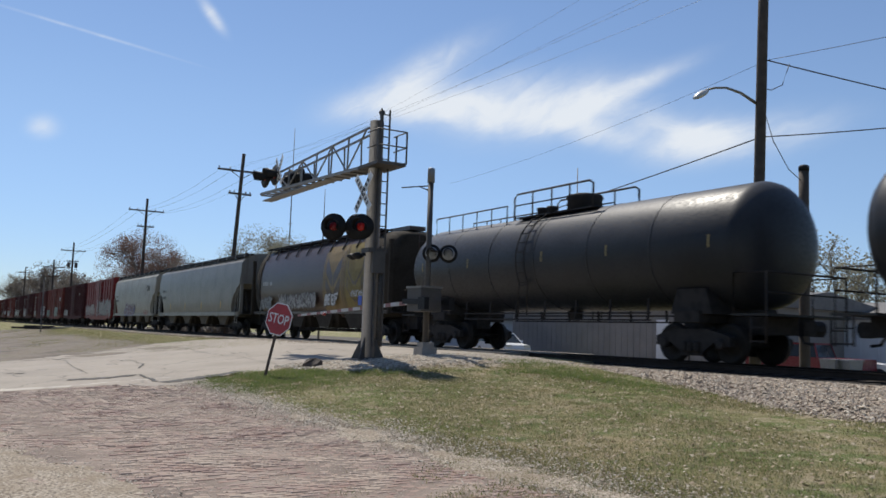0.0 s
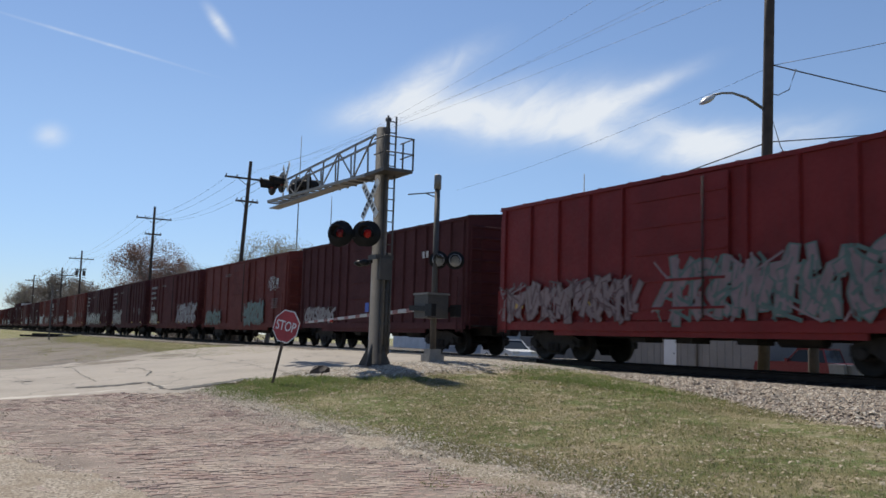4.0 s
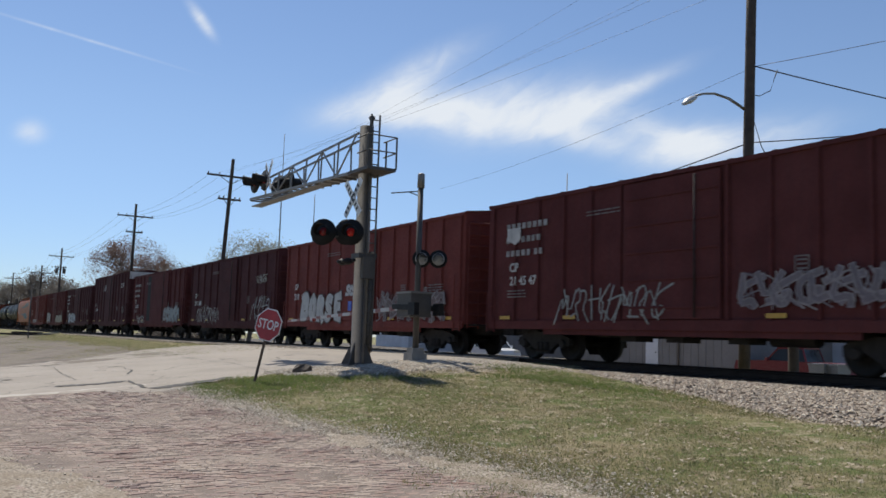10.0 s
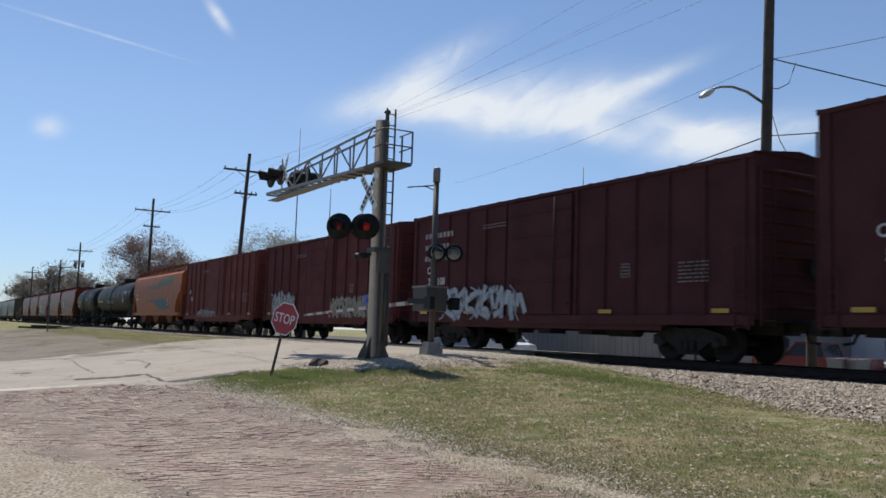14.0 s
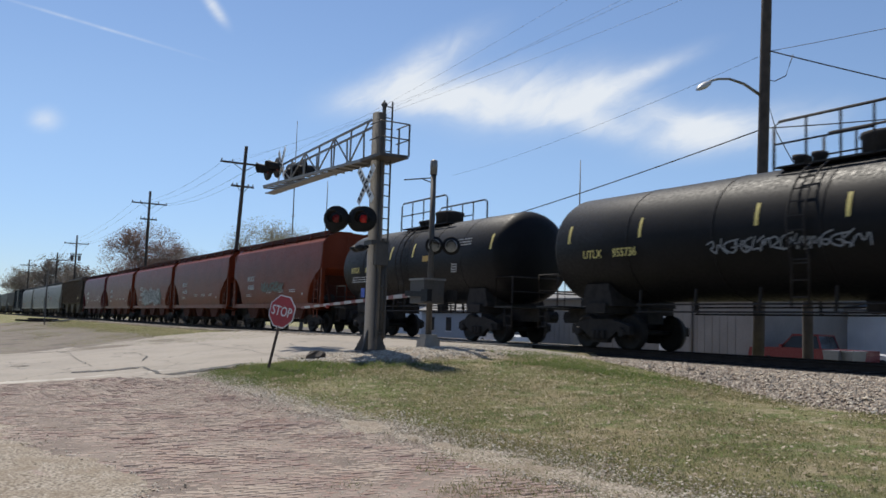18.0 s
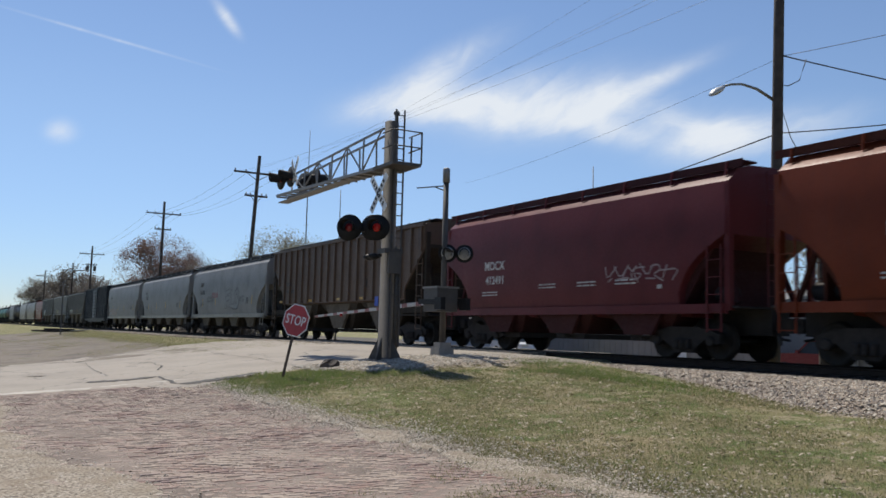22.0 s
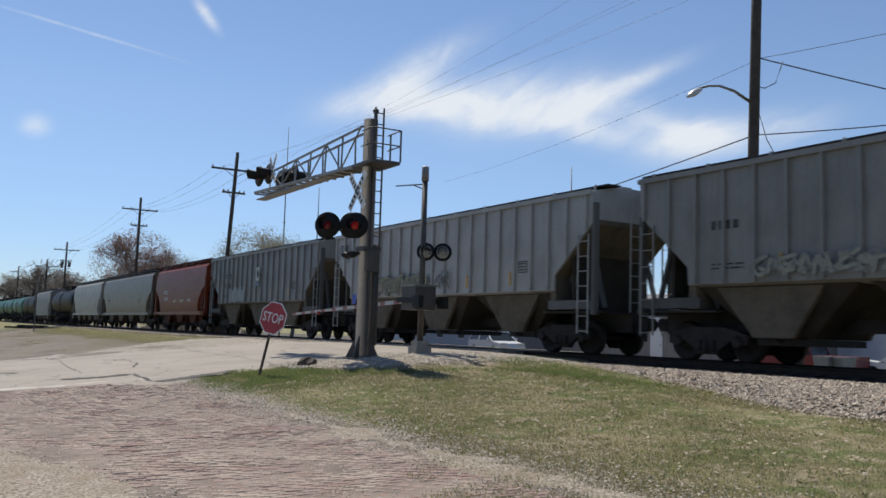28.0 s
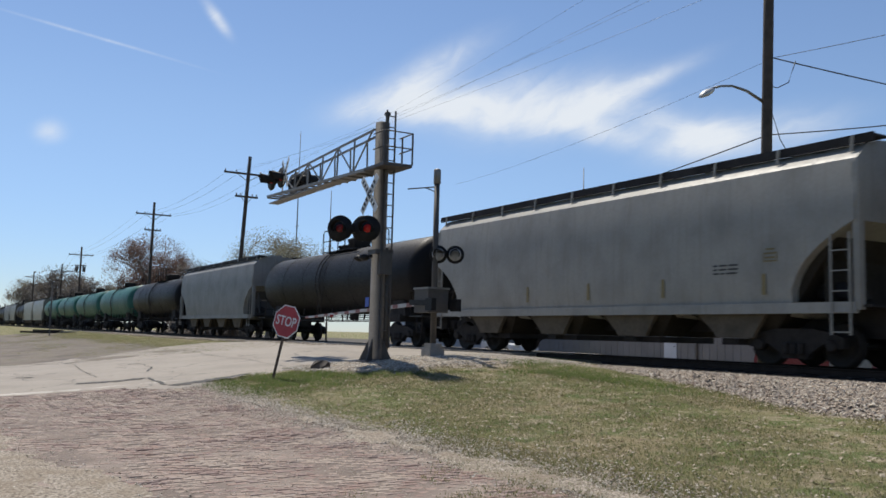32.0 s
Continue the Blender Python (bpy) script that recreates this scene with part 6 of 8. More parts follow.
    if not rb and not rd and hue[0] < 2.0 * hue[2]:      # upright weld seams and shallow dents between the sheets
        bm = bmesh.new()
        shape = [(yy, zz) for yy, zz in prof[3:-2]]
        a = [bm.verts.new((-0.014, -yy - 0.001, zz)) for yy, zz in shape]
        b = [bm.verts.new((0.0, -yy - 0.005, zz)) for yy, zz in shape]
        c = [bm.verts.new((0.014, -yy - 0.001, zz)) for yy, zz in shape]
        skin(bm, [a, b, c], False)
        seam = finish(bm, "weld_seam", color)
        for k in range(1, int(2 * xa / 1.6)):
            part("weld_seam", seam, None, car, m=pose(-xa + 2 * xa * k / int(2 * xa / 1.6), 0, 0))
    sl = sill or (ec if rb else color)
    zsill = 1.02 if rb else zs - 0.16
    for s in (-1, 1):
        bm = bmesh.new()
        if rb:
            for e in (-1, 1):
                bm = bmesh.new()
                box(bm, min(e * L / 2, e * (L / 2 - 1.9)), max(e * L / 2, e * (L / 2 - 1.9)), s * 1.42 - 0.05, s * 1.42 + 0.05, zsill + 0.2, zsill + 0.44)
                part("side_sill", bm, sl, car)
        else:
            ys, hs = (1.30, 0.13) if rd else (1.47, 0.22)
            box(bm, -L / 2, L / 2, s * ys - 0.05, s * ys + 0.05, zsill + 0.20 - hs, zsill + 0.20)
            part("side_sill", bm, sl, car)
    if rb:
        n = int(2 * (L / 2 - 0.2) / 0.80)
        for i in range(n + 1):
            x = -L / 2 + 0.2 + (L - 0.4) * i / n
            zb = max(zs, floor_at(x))
            if zb > ze - 0.5:
                continue
            bm = bmesh.new()
            box(bm, -0.035, 0.035, -0.085, 0, zb + 0.02, ze - 0.06)
            me = finish(bm, "side_post", color)
            part("side_post", me, None, car, m=pose(x, -W, 0))
            part("side_post", me, None, car, m=pose(x, W, 0, 0, 0, 180))
        bm = bmesh.new()
        for s in (-1, 1):
            box(bm, -L / 2, L / 2, s * (W + 0.04) - 0.05, s * (W + 0.04) + 0.05, ze - 0.07, ze + 0.05)
        part("top_chord", bm, color, car)
    # round and orange cars: bays coloured dark for the shade below the sill
    chute_mat = shaded_brown if rd else shaded_dirty(color) if hue[0] > 2.0 * hue[2] else chute_dirt
    # discharge bays
    step = 2 * xa / bays
    for i in range(bays):
        x = -xa + step * (i + 0.5)
        bm = bmesh.new()
        top_z, low = (1.76, 0.42) if rb else (zs + 0.02, 0.42)
        hw = step * 0.49
        a = [bm.verts.new(p) for p in ((x - hw, -1.36, top_z), (x + hw, -1.36, top_z), (x + hw, 1.36, top_z), (x - hw, 1.36, top_z))]
        b = [bm.verts.new(p) for p in ((x - 0.62, -0.85, low + 0.16), (x + 0.62, -0.85, low + 0.16), (x + 0.62, 0.85, low + 0.16), (x - 0.62, 0.85, low + 0.16))]
        skin(bm, [a, b], True)
        bm.faces.new(b)
        bm.faces.new(a[::-1])
        # inner chute coloured dark for the shade between the bays
        chute = part("discharge_chute", bm, shaded_brown if chute_mat is chute_dirt else chute_mat, car)
        for s in (-1, 1):                    # upright outer sheet of the bay
            bm = bmesh.new()
            k = 0.30 * step
            prism(bm, [(x - k - 0.25, top_z - 0.03), (x + k, top_z - 0.03), (x + 0.60, low + 0.30), (x + 0.52, low + 0.16), (x - 0.50, low + 0.16), (x - 0.60, low + 0.30)], *sorted((s * 1.20, s * 1.32)))
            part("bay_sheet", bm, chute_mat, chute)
        bm = bmesh.new()
        box(bm, x - 0.66, x + 0.66, -0.95, 0.95, low, low + 0.15)
        tube(bm, [(x, -1.2, low + 0.07), (x, 1.2, low + 0.07)], 0.05, 8)
        part("discharge_gate", bm, frame_black, chute)
    fm = frame_mat or color
    for e in (-1, 1):
        xi = e * (L / 2 - 2.0)
        for s in (-1, 1):
            bm = bmesh.new()
            box(bm, e * L / 2 - 0.07, e * L / 2 + 0.07, s * 1.40 - 0.08, s * 1.40 + 0.08, zsill + 0.05, ze - 0.3)
            part("end_post", bm, ec if rb or rd else color, car)
            bm = bmesh.new()
            bar(bm, (e * (L / 2 - 0.1), s * 0.95, zsill + 0.25), (e * (L / 2 - 0.75), s * 0.95, zc - 0.1), 0.10)
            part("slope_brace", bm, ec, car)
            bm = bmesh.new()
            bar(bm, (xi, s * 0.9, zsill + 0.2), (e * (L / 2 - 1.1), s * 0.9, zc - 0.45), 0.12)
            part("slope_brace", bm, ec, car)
        bm = bmesh.new()
        x0, x1 = sorted((e * (L / 2 - 2.3), e * (L / 2 + 0.25)))
        box(bm, x0, x1, -1.38, 1.38, zsill + 0.10, zsill + 0.15)
        box(bm, x0, x1, -0.3, 0.3, 0.62, zsill + 0.10)
        part("end_platform", bm, frame_black, car)
        for s in () if rd else (-1, 1):
            ladder(car, e * (L / 2 - 0.30), s * (W + 0.04), zsill - 0.45, zsill + (2.2 if rb else 1.55), fm, 0.42, 0.40)
        end_ladder(car, e * (L / 2 + 0.12), zsill, ze + 0.10, fm, -0.25)
        bm = bmesh.new()
        tube(bm, [(e * (L / 2 - 1.3), -0.75, zsill + 0.45), (e * (L / 2 - 0.4), -0.75, zsill + 0.45)], 0.19, 10)
        part("air_reservoir", bm, frame_black, car)
    # roof walk and hatches
    for s in (-1, 1):
        bm = bmesh.new()
        y = s * (0.90 if rd else 0.98)
        zr = ze + (0.16 if rb else 0.20) + top
        box(bm, -reach - 0.25, reach + 0.25, y - 0.23, y + 0.23, zr, zr + 0.045)
        if not rb:
            box(bm, -reach - 0.25, reach + 0.25, y + s * 0.235 - 0.012, y + s * 0.235 + 0.012, zr - (0.04 if top or rd else 0.10), zr + (0.06 if rd else 0.08))
        n = int(L / 1.7)
        for i in range(n + 1):
            x = -reach + 0.2 + (2 * reach - 0.4) * i / n
            bar(bm, (x, y - s * 0.2, zr), (x, y - s * 0.2, ze + 0.12), 0.05)
        part("running_board", bm, shaded_dirty(color) if hue[0] > 2.0 * hue[2] else frame_black, car)
        bm = bmesh.new()
        bar(bm, (0, y + s * 0.26, zr + 0.06), (0, y + s * 0.30, ze - 0.06), 0.045)
        if rd:
            bar(bm, (0, y + s * 0.30, ze - 0.04), (0, y + s * 0.50, ze - 0.42), 0.05)
        bracket = finish(bm, "walk_bracket", frame_black if rd else color)
        for i in range(n + 1):
            part("walk_bracket", bracket, None, car, m=pose(-reach + 0.2 + (2 * reach - 0.4) * i / n, 0, 0))
    n = 4 if L < 15 else 6
    bm = bmesh.new()
    box(bm, -0.85, 0.85, -0.36, 0.36, 0, 0.16)
    hatch = finish(bm, "roof_hatch", color, 0.04)
    for i in range(n):
        x = -L / 2 + L * (i + 0.5) / n
        part("roof_hatch", hatch, None, car, m=pose(x, 0, ze + 0.20))
    bm = bmesh.new()
    box(bm, -L / 2 + 2.2, L / 2 - 2.2, -0.12, 0.12, 0.72, 1.0)
    part("centre_sill", bm, frame_black, car)
    add_running_gear(car, L, 1.75)
    return car, -W - 0.005


def tank_car(L, color, r=1.50, zc=2.78, walk_half=1.75, rail_h=0.92, label="", rail_mat=None):
    car = thing("tank_car", label, "freight car", group="cars of the freight train")
    rm = rail_mat or frame_black
    bm = bmesh.new()
    d = 0.62
    prof = [(-L / 2, 0.02), (-L / 2 + 0.03, r * 0.35), (-L / 2 + 0.12, r * 0.64), (-L / 2 + 0.28, r * 0.86), (-L / 2 + 0.45, r * 0.96), (-L / 2 + d, r)]
    body = prof + [(-L / 2 + d + (L - 2 * d) * k / 6, r) for k in range(1, 6)] + [(-x, q) for x, q in prof[::-1]]
    lathe(bm, body, 40, "x", (0, 0, zc))
    part("tank", bm, color, car)
    bm = bmesh.new()
    lathe(bm, [(-0.02, r + 0.001), (-0.02, r + 0.008), (0.02, r + 0.008), (0.02, r + 0.001)], 40, "x", (0, 0, zc))
    seam = finish(bm, "weld_seam", color)
    for k in range(1, 6):
        part("weld_seam", seam, None, car, m=pose(-L / 2 + d + (L - 2 * d) * k / 6, 0, 0))
    top = zc + r
    wx = walk_half
    # platform with railings at the dome
    bm = bmesh.new()
    for s in (-1, 1):
        box(bm, -wx, wx, s * 0.62 - 0.18, s * 0.62 + 0.18, top - 0.10, top - 0.06)
    part("dome_platform", bm, grate, car)
    for s in (-1, 1):
        bm = bmesh.new()
        y = s * 0.86
        tube(bm, [(-wx, y, top - 0.15), (-wx, y, top + rail_h - 0.1), (-wx + 0.15, y, top + rail_h), (wx - 0.15, y, top + rail_h), (wx, y, top + rail_h - 0.1), (wx, y, top - 0.15)], 0.032, 6)
        tube(bm, [(-wx, y, top + rail_h * 0.46), (wx * 0.45, y, top + rail_h * 0.46)], 0.022, 6)
        for x in (-wx * 0.5, 0.0, wx * 0.45):
            tube(bm, [(x, y, top - 0.15), (x, y, top + rail_h)], 0.026, 6)
        part("handrail", bm, rm, car)
    bm = bmesh.new()
    lathe(bm, [(top - 0.08, 0.52), (top + 0.30, 0.52), (top + 0.36, 0.56), (top + 0.44, 0.54), (top + 0.50, 0.30)], 20, "z", (0.5, 0, 0))
    part("valve_dome", bm, frame_black, car)
    bm = bmesh.new()
    for x in (-1.2, -1.7):
        lathe(bm, [(top - 0.05, 0.16), (top + 0.2, 0.16), (top + 0.24, 0.20), (top + 0.32, 0.18)], 14, "z", (x, 0.1, 0))
    part("vent_valve", bm, frame_black, car)
    # ladders down each side
    for s in (-1, 1):
        bm = bmesh.new()
        pts = []
        for k in range(9):
            a = radians(28 + k * 11)
            pts.append((s * (r + 0.10) * math.sin(a), zc + (r + 0.10) * math.cos(a)))
        for x in (-0.75, -0.33):
            tube(bm, [(x, y, z) for y, z in pts] + [(x, pts[-1][0], 1.1)], 0.022, 6)
        for y, z in pts + [(pts[-1][0], 2.0), (pts[-1][0], 1.65), (pts[-1][0], 1.3)]:
            bar(bm, (-0.75, y, z), (-0.33, y, z), 0.026)
        part("ladder", bm, rm, car)
    # lower side rail and stub sills
    for s in (-1, 1):
        bm = bmesh.new()
        for z in (1.18, 1.00):
            tube(bm, [(-L / 2 + 3.4, s * 1.05, z), (L / 2 - 3.4, s * 1.05, z)], 0.024, 6)
        n = 7
        for k in range(n):
            x = -L / 2 + 3.5 + (L - 7.0) * k / (n - 1)
            bar(bm, (x, s * 1.05, 0.98), (x, s * 1.0, 1.55), 0.05)
        part("side_rail", bm, rm, car)
    for e in (-1, 1):
        bm = bmesh.new()
        x0, x1 = sorted((e * (L / 2 - 3.0), e * (L / 2 + 0.35)))
        box(bm, x0, x1, -0.28, 0.28, 0.70, 1.12)
        box(bm, *sorted((e * (L / 2 - 2.4), e * (L / 2 - 1.6))), -1.25, 1.25, 0.95, 1.22)
        prism(bm, [(e * (L / 2 - 2.6), 1.15), (e * (L / 2 - 1.3), 1.15), (e * (L / 2 - 1.5), 1.75), (e * (L / 2 - 2.4), 1.75)], -1.15, 1.15)
        part("stub_sill", bm, steel_dark, car)
        bm = bmesh.new()
        box(bm, *sorted((e * (L / 2 - 0.55), e * (L / 2 + 0.45))), -1.4, 1.4, 1.10, 1.15)
        part("end_platform", bm, grate, car)
        bm = bmesh.new()
        for s in (-1, 1):
            tube(bm, [(e * (L / 2 - 0.5), s * 1.36, 1.12), (e * (L / 2 - 0.5), s * 1.36, 2.05), (e * (L / 2 + 0.38), s * 1.36, 2.05), (e * (L / 2 + 0.38), s * 1.36, 0.5)], 0.026, 6)
            for z in (0.55, 0.85):
                bar(bm, (e * (L / 2 + 0.38), s * 1.36, z), (e * (L / 2 - 0.02), s * 1.36, z), 0.03)
            tube(bm, [(e * (L / 2 - 0.02), s * 1.36, 0.5), (e * (L / 2 - 0.02), s * 1.36, 1.12)], 0.024, 6)
        tube(bm, [(e * (L / 2 + 0.38), -1.36, 2.05), (e * (L / 2 + 0.38), 1.36, 2.05)], 0.026, 6)
        tube(bm, [(e * (L / 2 + 0.38), -1.36, 1.6), (e * (L / 2 + 0.38), 1.36, 1.6)], 0.022, 6)
        part("end_railing", bm, rm, car)
    bm = bmesh.new()
    lathe(bm, [(zc - r - 0.28, 0.10), (zc - r - 0.22, 0.2), (zc - r + 0.1, 0.22)], 12, "z", (0.2, 0, 0))
    part("bottom_outlet", bm, steel_dark, car)
    add_running_gear(car, L, 2.0)

    def surf(z):
        return -math.sqrt(max(0.01, r * r - (z - zc) ** 2)) - 0.006
    return car, surf


def tank_marks(car, surf, xs, z0, z1, mat, w=0.10):
    """Upright reflector strips bent round the tank."""
    for x in xs:
        bm = bmesh.new()
        lo = [bm.verts.new((x - w / 2, surf(z0 + (z1 - z0) * k / 5) - 0.004, z0 + (z1 - z0) * k / 5)) for k in range(6)]
        hi = [bm.verts.new((x + w / 2, surf(z0 + (z1 - z0) * k / 5) - 0.004, z0 + (z1 - z0) * k / 5)) for k in range(6)]
        skin(bm, [lo, hi], False)
        part("reflector", bm, mat, car)

# ---- pieces: ballast stones, gravel, grass, bricks ----
def scatter(name, mat, count, spot, size, seed, label, category, squash=0.75):
    """Rough eight-sided stones, joined into one mesh. spot(rnd) gives a place or None."""
    rnd = random.Random(seed)
    verts, faces = [], []
    octa = [(1, 0, 0), (-1, 0, 0), (0, 1, 0), (0, -1, 0), (0, 0, 1), (0, 0, -1)]
    tris = [(0, 2, 4), (2, 1, 4), (1, 3, 4), (3, 0, 4), (2, 0, 5), (1, 2, 5), (3, 1, 5), (0, 3, 5)]
    for i in range(count):
        p = spot(rnd)
        if p is None:
            continue
        s = rnd.uniform(*size)
        m = Euler((rnd.uniform(-0.5, 0.5), rnd.uniform(-0.5, 0.5), rnd.uniform(0, 6.28))).to_matrix()
        n = len(verts)
        for a in octa:
            v = m @ Vector((a[0] * s * rnd.uniform(0.7, 1.3), a[1] * s * rnd.uniform(0.7, 1.3), a[2] * s * squash * rnd.uniform(0.7, 1.2)))
            verts.append((p[0] + v.x, p[1] + v.y, p[2] + v.z))
        faces += [(a + n, b + n, c + n) for a, b, c in tris]
    me = bpy.data.meshes.new(name)
    me.from_pydata(verts, [], faces)
    me.materials.append(mat)
    return tagged(new(name, me), label, category, kind="stuff")


def bed_z(y):
    ys = [q[0] for q in profile]
    return float(np.interp(y, ys, [q[1] for q in profile]))


stone_mat = piece_material("ballast_stone", [(0.27, 0.21, 0.16), (0.50, 0.405, 0.31), (0.37, 0.32, 0.265), (0.58, 0.50, 0.39), (0.31, 0.235, 0.18), (0.78, 0.70, 0.58)], per="island", fine=40)
pebble_mat = piece_material("gravel_stone", [(0.46, 0.40, 0.32), (0.60, 0.54, 0.44), (0.52, 0.46, 0.375), (0.76, 0.70, 0.60)], per="island", fine=40)


def ballast_spot(rnd):
    x = -21.0 + 24.0 * rnd.random()
    y = rnd.uniform(12.2, 14.95)
    y2 = y - 1.1 * ease(-x, 9.0, 15.5) * (1.0 - ease(-x, 19.5, 21.5)) * (1 - ease(y, 12.8, 14.7))
    z = bed_z(y2)
    if z < ground_z(x, y) - 0.05 + 0.05 * noise.noise(Vector((x * 0.7, y, 1))):
        return None
    return x, y, z + 0.015


scatter("ballast_stones", stone_mat, 30000, ballast_spot, (0.028, 0.056), 5, "angular grey and tan ballast stones on the track slope", "ballast")


def far_ballast(rnd):
    x = -95.0 + 62.0 * rnd.random()
    y = rnd.uniform(13.2, 15.7)
    return x, y, max(bed_z(y), ground_z(x, y) - 0.02) + 0.02


scatter("ballast_stones", stone_mat, 6000, far_ballast, (0.045, 0.085), 6, "angular grey and tan ballast stones on the track slope", "ballast")


def apron_spot(rnd):
    x, y = rnd.uniform(-21.6, -15.8), rnd.uniform(7.8, 14.4)
    if apron(x, y) < 0.15 * rnd.gauss(0, 1):
        return None
    return x, y, ground_z(x, y) + 0.02


scatter("gravel_stones", pebble_mat, 9000, apron_spot, (0.016, 0.042), 7, "pale gravel stones heaped round the signal bases", "gravel", 0.55)


def shoulder_spot(rnd):
    x = rnd.uniform(-20.5, -3.0)
    k = rnd.random()
    if k < 0.35:
        y = rnd.uniform(-0.5, 2.6)
    elif k < 0.65:
        x, y = rnd.uniform(-8.4, -4.5), rnd.uniform(0.5, 6.2)
    else:
        y = 5.25 + rnd.gauss(0, 0.32)
        if x > -12:
            y += abs(rnd.gauss(0, 0.45))
    if k < 0.65 and shoulder(x, y) < rnd.gauss(0, 0.18):
        return None
    return x, y, ground_z(x, y) + 0.016


def fringe_spot(rnd):
    x = rnd.uniform(-13.0, -4.5)
    y = 5.1 + abs(rnd.gauss(0, 0.75)) * (0.5 + 0.5 * ease(x, -12.0, -8.0))
    if noise.noise(Vector((x * 1.1, y * 1.1, 31))) < rnd.uniform(-0.45, 0.25):
        return None
    return x, y, ground_z(x, y) + 0.010


scatter("gravel_stones", stone_mat, 7000, fringe_spot, (0.007, 0.020), 28, "pale gravel strewn into the edge of the lawn", "gravel", 0.45)
scatter("gravel_stones", pebble_mat, 30000, shoulder_spot, (0.006, 0.020), 8, "pale loose gravel along the brick street", "gravel", 0.42)



def grit_spot(rnd):
    x, y = -5.0 - 15.0 * rnd.random(), rnd.uniform(0.6, 5.2)
    if noise.noise(Vector((x * 0.8, y * 1.6, 8))) < rnd.uniform(-0.5, 0.4):
        return None
    return x, y, ground_z(x, y) + 0.014


scatter("street_grit", pebble_mat, 16000, grit_spot, (0.004, 0.011), 18, "fine grit and small stones lying on the bricks", "gravel", 0.4)

# lawn: tufts of short blades, taller and greener round the sign
blade_mat = piece_material("grass_blades", [(0.13, 0.165, 0.045), (0.18, 0.205, 0.068), (0.30, 0.265, 0.14), (0.42, 0.355, 0.22), (0.15, 0.185, 0.052)], per="island", rough=0.7, bump=0.0, thin=0.5)
green_mat = piece_material("green_blades", [(0.095, 0.165, 0.030), (0.13, 0.20, 0.042), (0.19, 0.23, 0.07), (0.24, 0.24, 0.10)], per="island", rough=0.65, bump=0.0, thin=0.55)


def grass(name, mat, count, spot, height, seed, label):
    rnd = random.Random(seed)
    verts, faces = [], []
    for i in range(count):
        p = spot(rnd)
        if p is None:
            continue
        x, y, z, k = p
        for b in range(4):
            a = rnd.uniform(0, 6.28)
            h = rnd.uniform(*height) * k
            w = 0.003 + 0.004 * rnd.random()
            lx, ly = math.cos(a) * h * rnd.uniform(0.6, 1.8), math.sin(a) * h * rnd.uniform(0.6, 1.8)
            ox, oy = rnd.gauss(0, 0.06), rnd.gauss(0, 0.06)
            n = len(verts)
            verts += [(x + ox - math.sin(a) * w, y + oy + math.cos(a) * w, z - 0.01), (x + ox + math.sin(a) * w, y + oy - math.cos(a) * w, z - 0.01), (x + ox + lx, y + oy + ly, z + h)]
            faces.append((n, n + 1, n + 2))
    me = bpy.data.meshes.new(name)
    me.from_pydata(verts, [], faces)
    me.materials.append(mat)
    return tagged(new(name, me), label, "grass", kind="stuff")


def lawn_spot(rnd):
    x = 1.5 - 22.0 * rnd.random() ** 1.0
    y = rnd.uniform(5.2, 13.9)
    if y < 5.9 and rnd.random() < 0.6:
        return None
    if noise.noise(Vector((x * 0.5, y * 0.5, 2))) + 0.5 * noise.noise(Vector((x * 2.2, y * 2.2, 3))) < rnd.uniform(-0.6, 0.25):
        return None
    if apron(x, y) > 0.0 or bed_z(y - 1.1 * ease(-x, 9.0, 15.5) * (1.0 - ease(-x, 19.5, 21.5)) * (1 - ease(y, 12.8, 14.7))) > ground_z(x, y) + 0.03:
        return None
    return x, y, ground_z(x, y), 1.0


def green_spot(rnd):
    if rnd.random() < 0.6:
        x, y = -18.6 + rnd.gauss(0, 1.15), 6.6 + rnd.gauss(0, 0.75)
    else:
        x = rnd.uniform(-19.8, -11.5)
        y = 7.6 + max(0.0, x + 20.0) * 0.45 + max(0.0, min(1.0, x + 17.5)) * 2.3 + rnd.gauss(0, 0.35)
    if x < road_right(y) + 0.15 or y < 5.1 or y > 13.0 or apron(x, y) > 0.12:
        return None
    k = 0.5 + noise.noise(Vector((x * 1.7, y * 1.7, 4))) * 1.2
    if k < 0.15:
        return None
    return x, y, ground_z(x, y), min(1.3, k + 0.3)


grass("lawn_grass", blade_mat, 60000, lawn_spot, (0.010, 0.030), 9, "short patchy spring grass with straw")
grass("tall_grass", green_mat, 6500, green_spot, (0.03, 0.085), 10, "taller fresh green grass round the sign and gravel")


def edge_spot(rnd):
    x, y = rnd.uniform(-10.5, -4.3), rnd.uniform(3.4, 6.4)
    near = (x + 9.5) * 0.30 + (y - 5.0) * 0.55
    if near + 1.1 * noise.noise(Vector((x * 1.4, y * 1.4, 21))) < rnd.uniform(-0.1, 0.5) + 0.25:
        return None
    return x, y, ground_z(x, y) + 0.01, 1.15


def weed_spot(rnd):
    x, y = rnd.uniform(-18.3, -10.5), rnd.uniform(12.0, 14.6)
    y2 = y - 1.1 * ease(-x, 9.0, 15.5) * (1.0 - ease(-x, 19.5, 21.5)) * (1 - ease(y, 12.8, 14.7))
    if y > 12.0 + 0.28 * (-10.5 - x) + 0.5 * noise.noise(Vector((x, y, 5))) - 0.5 * rnd.random():
        return None
    return x, y, max(ground_z(x, y), bed_z(y2)) + 0.02, 0.6 + 0.9 * rnd.random()


grass("edge_grass", blade_mat, 6500, edge_spot, (0.012, 0.032), 19, "thin grass growing through the gravel edge")
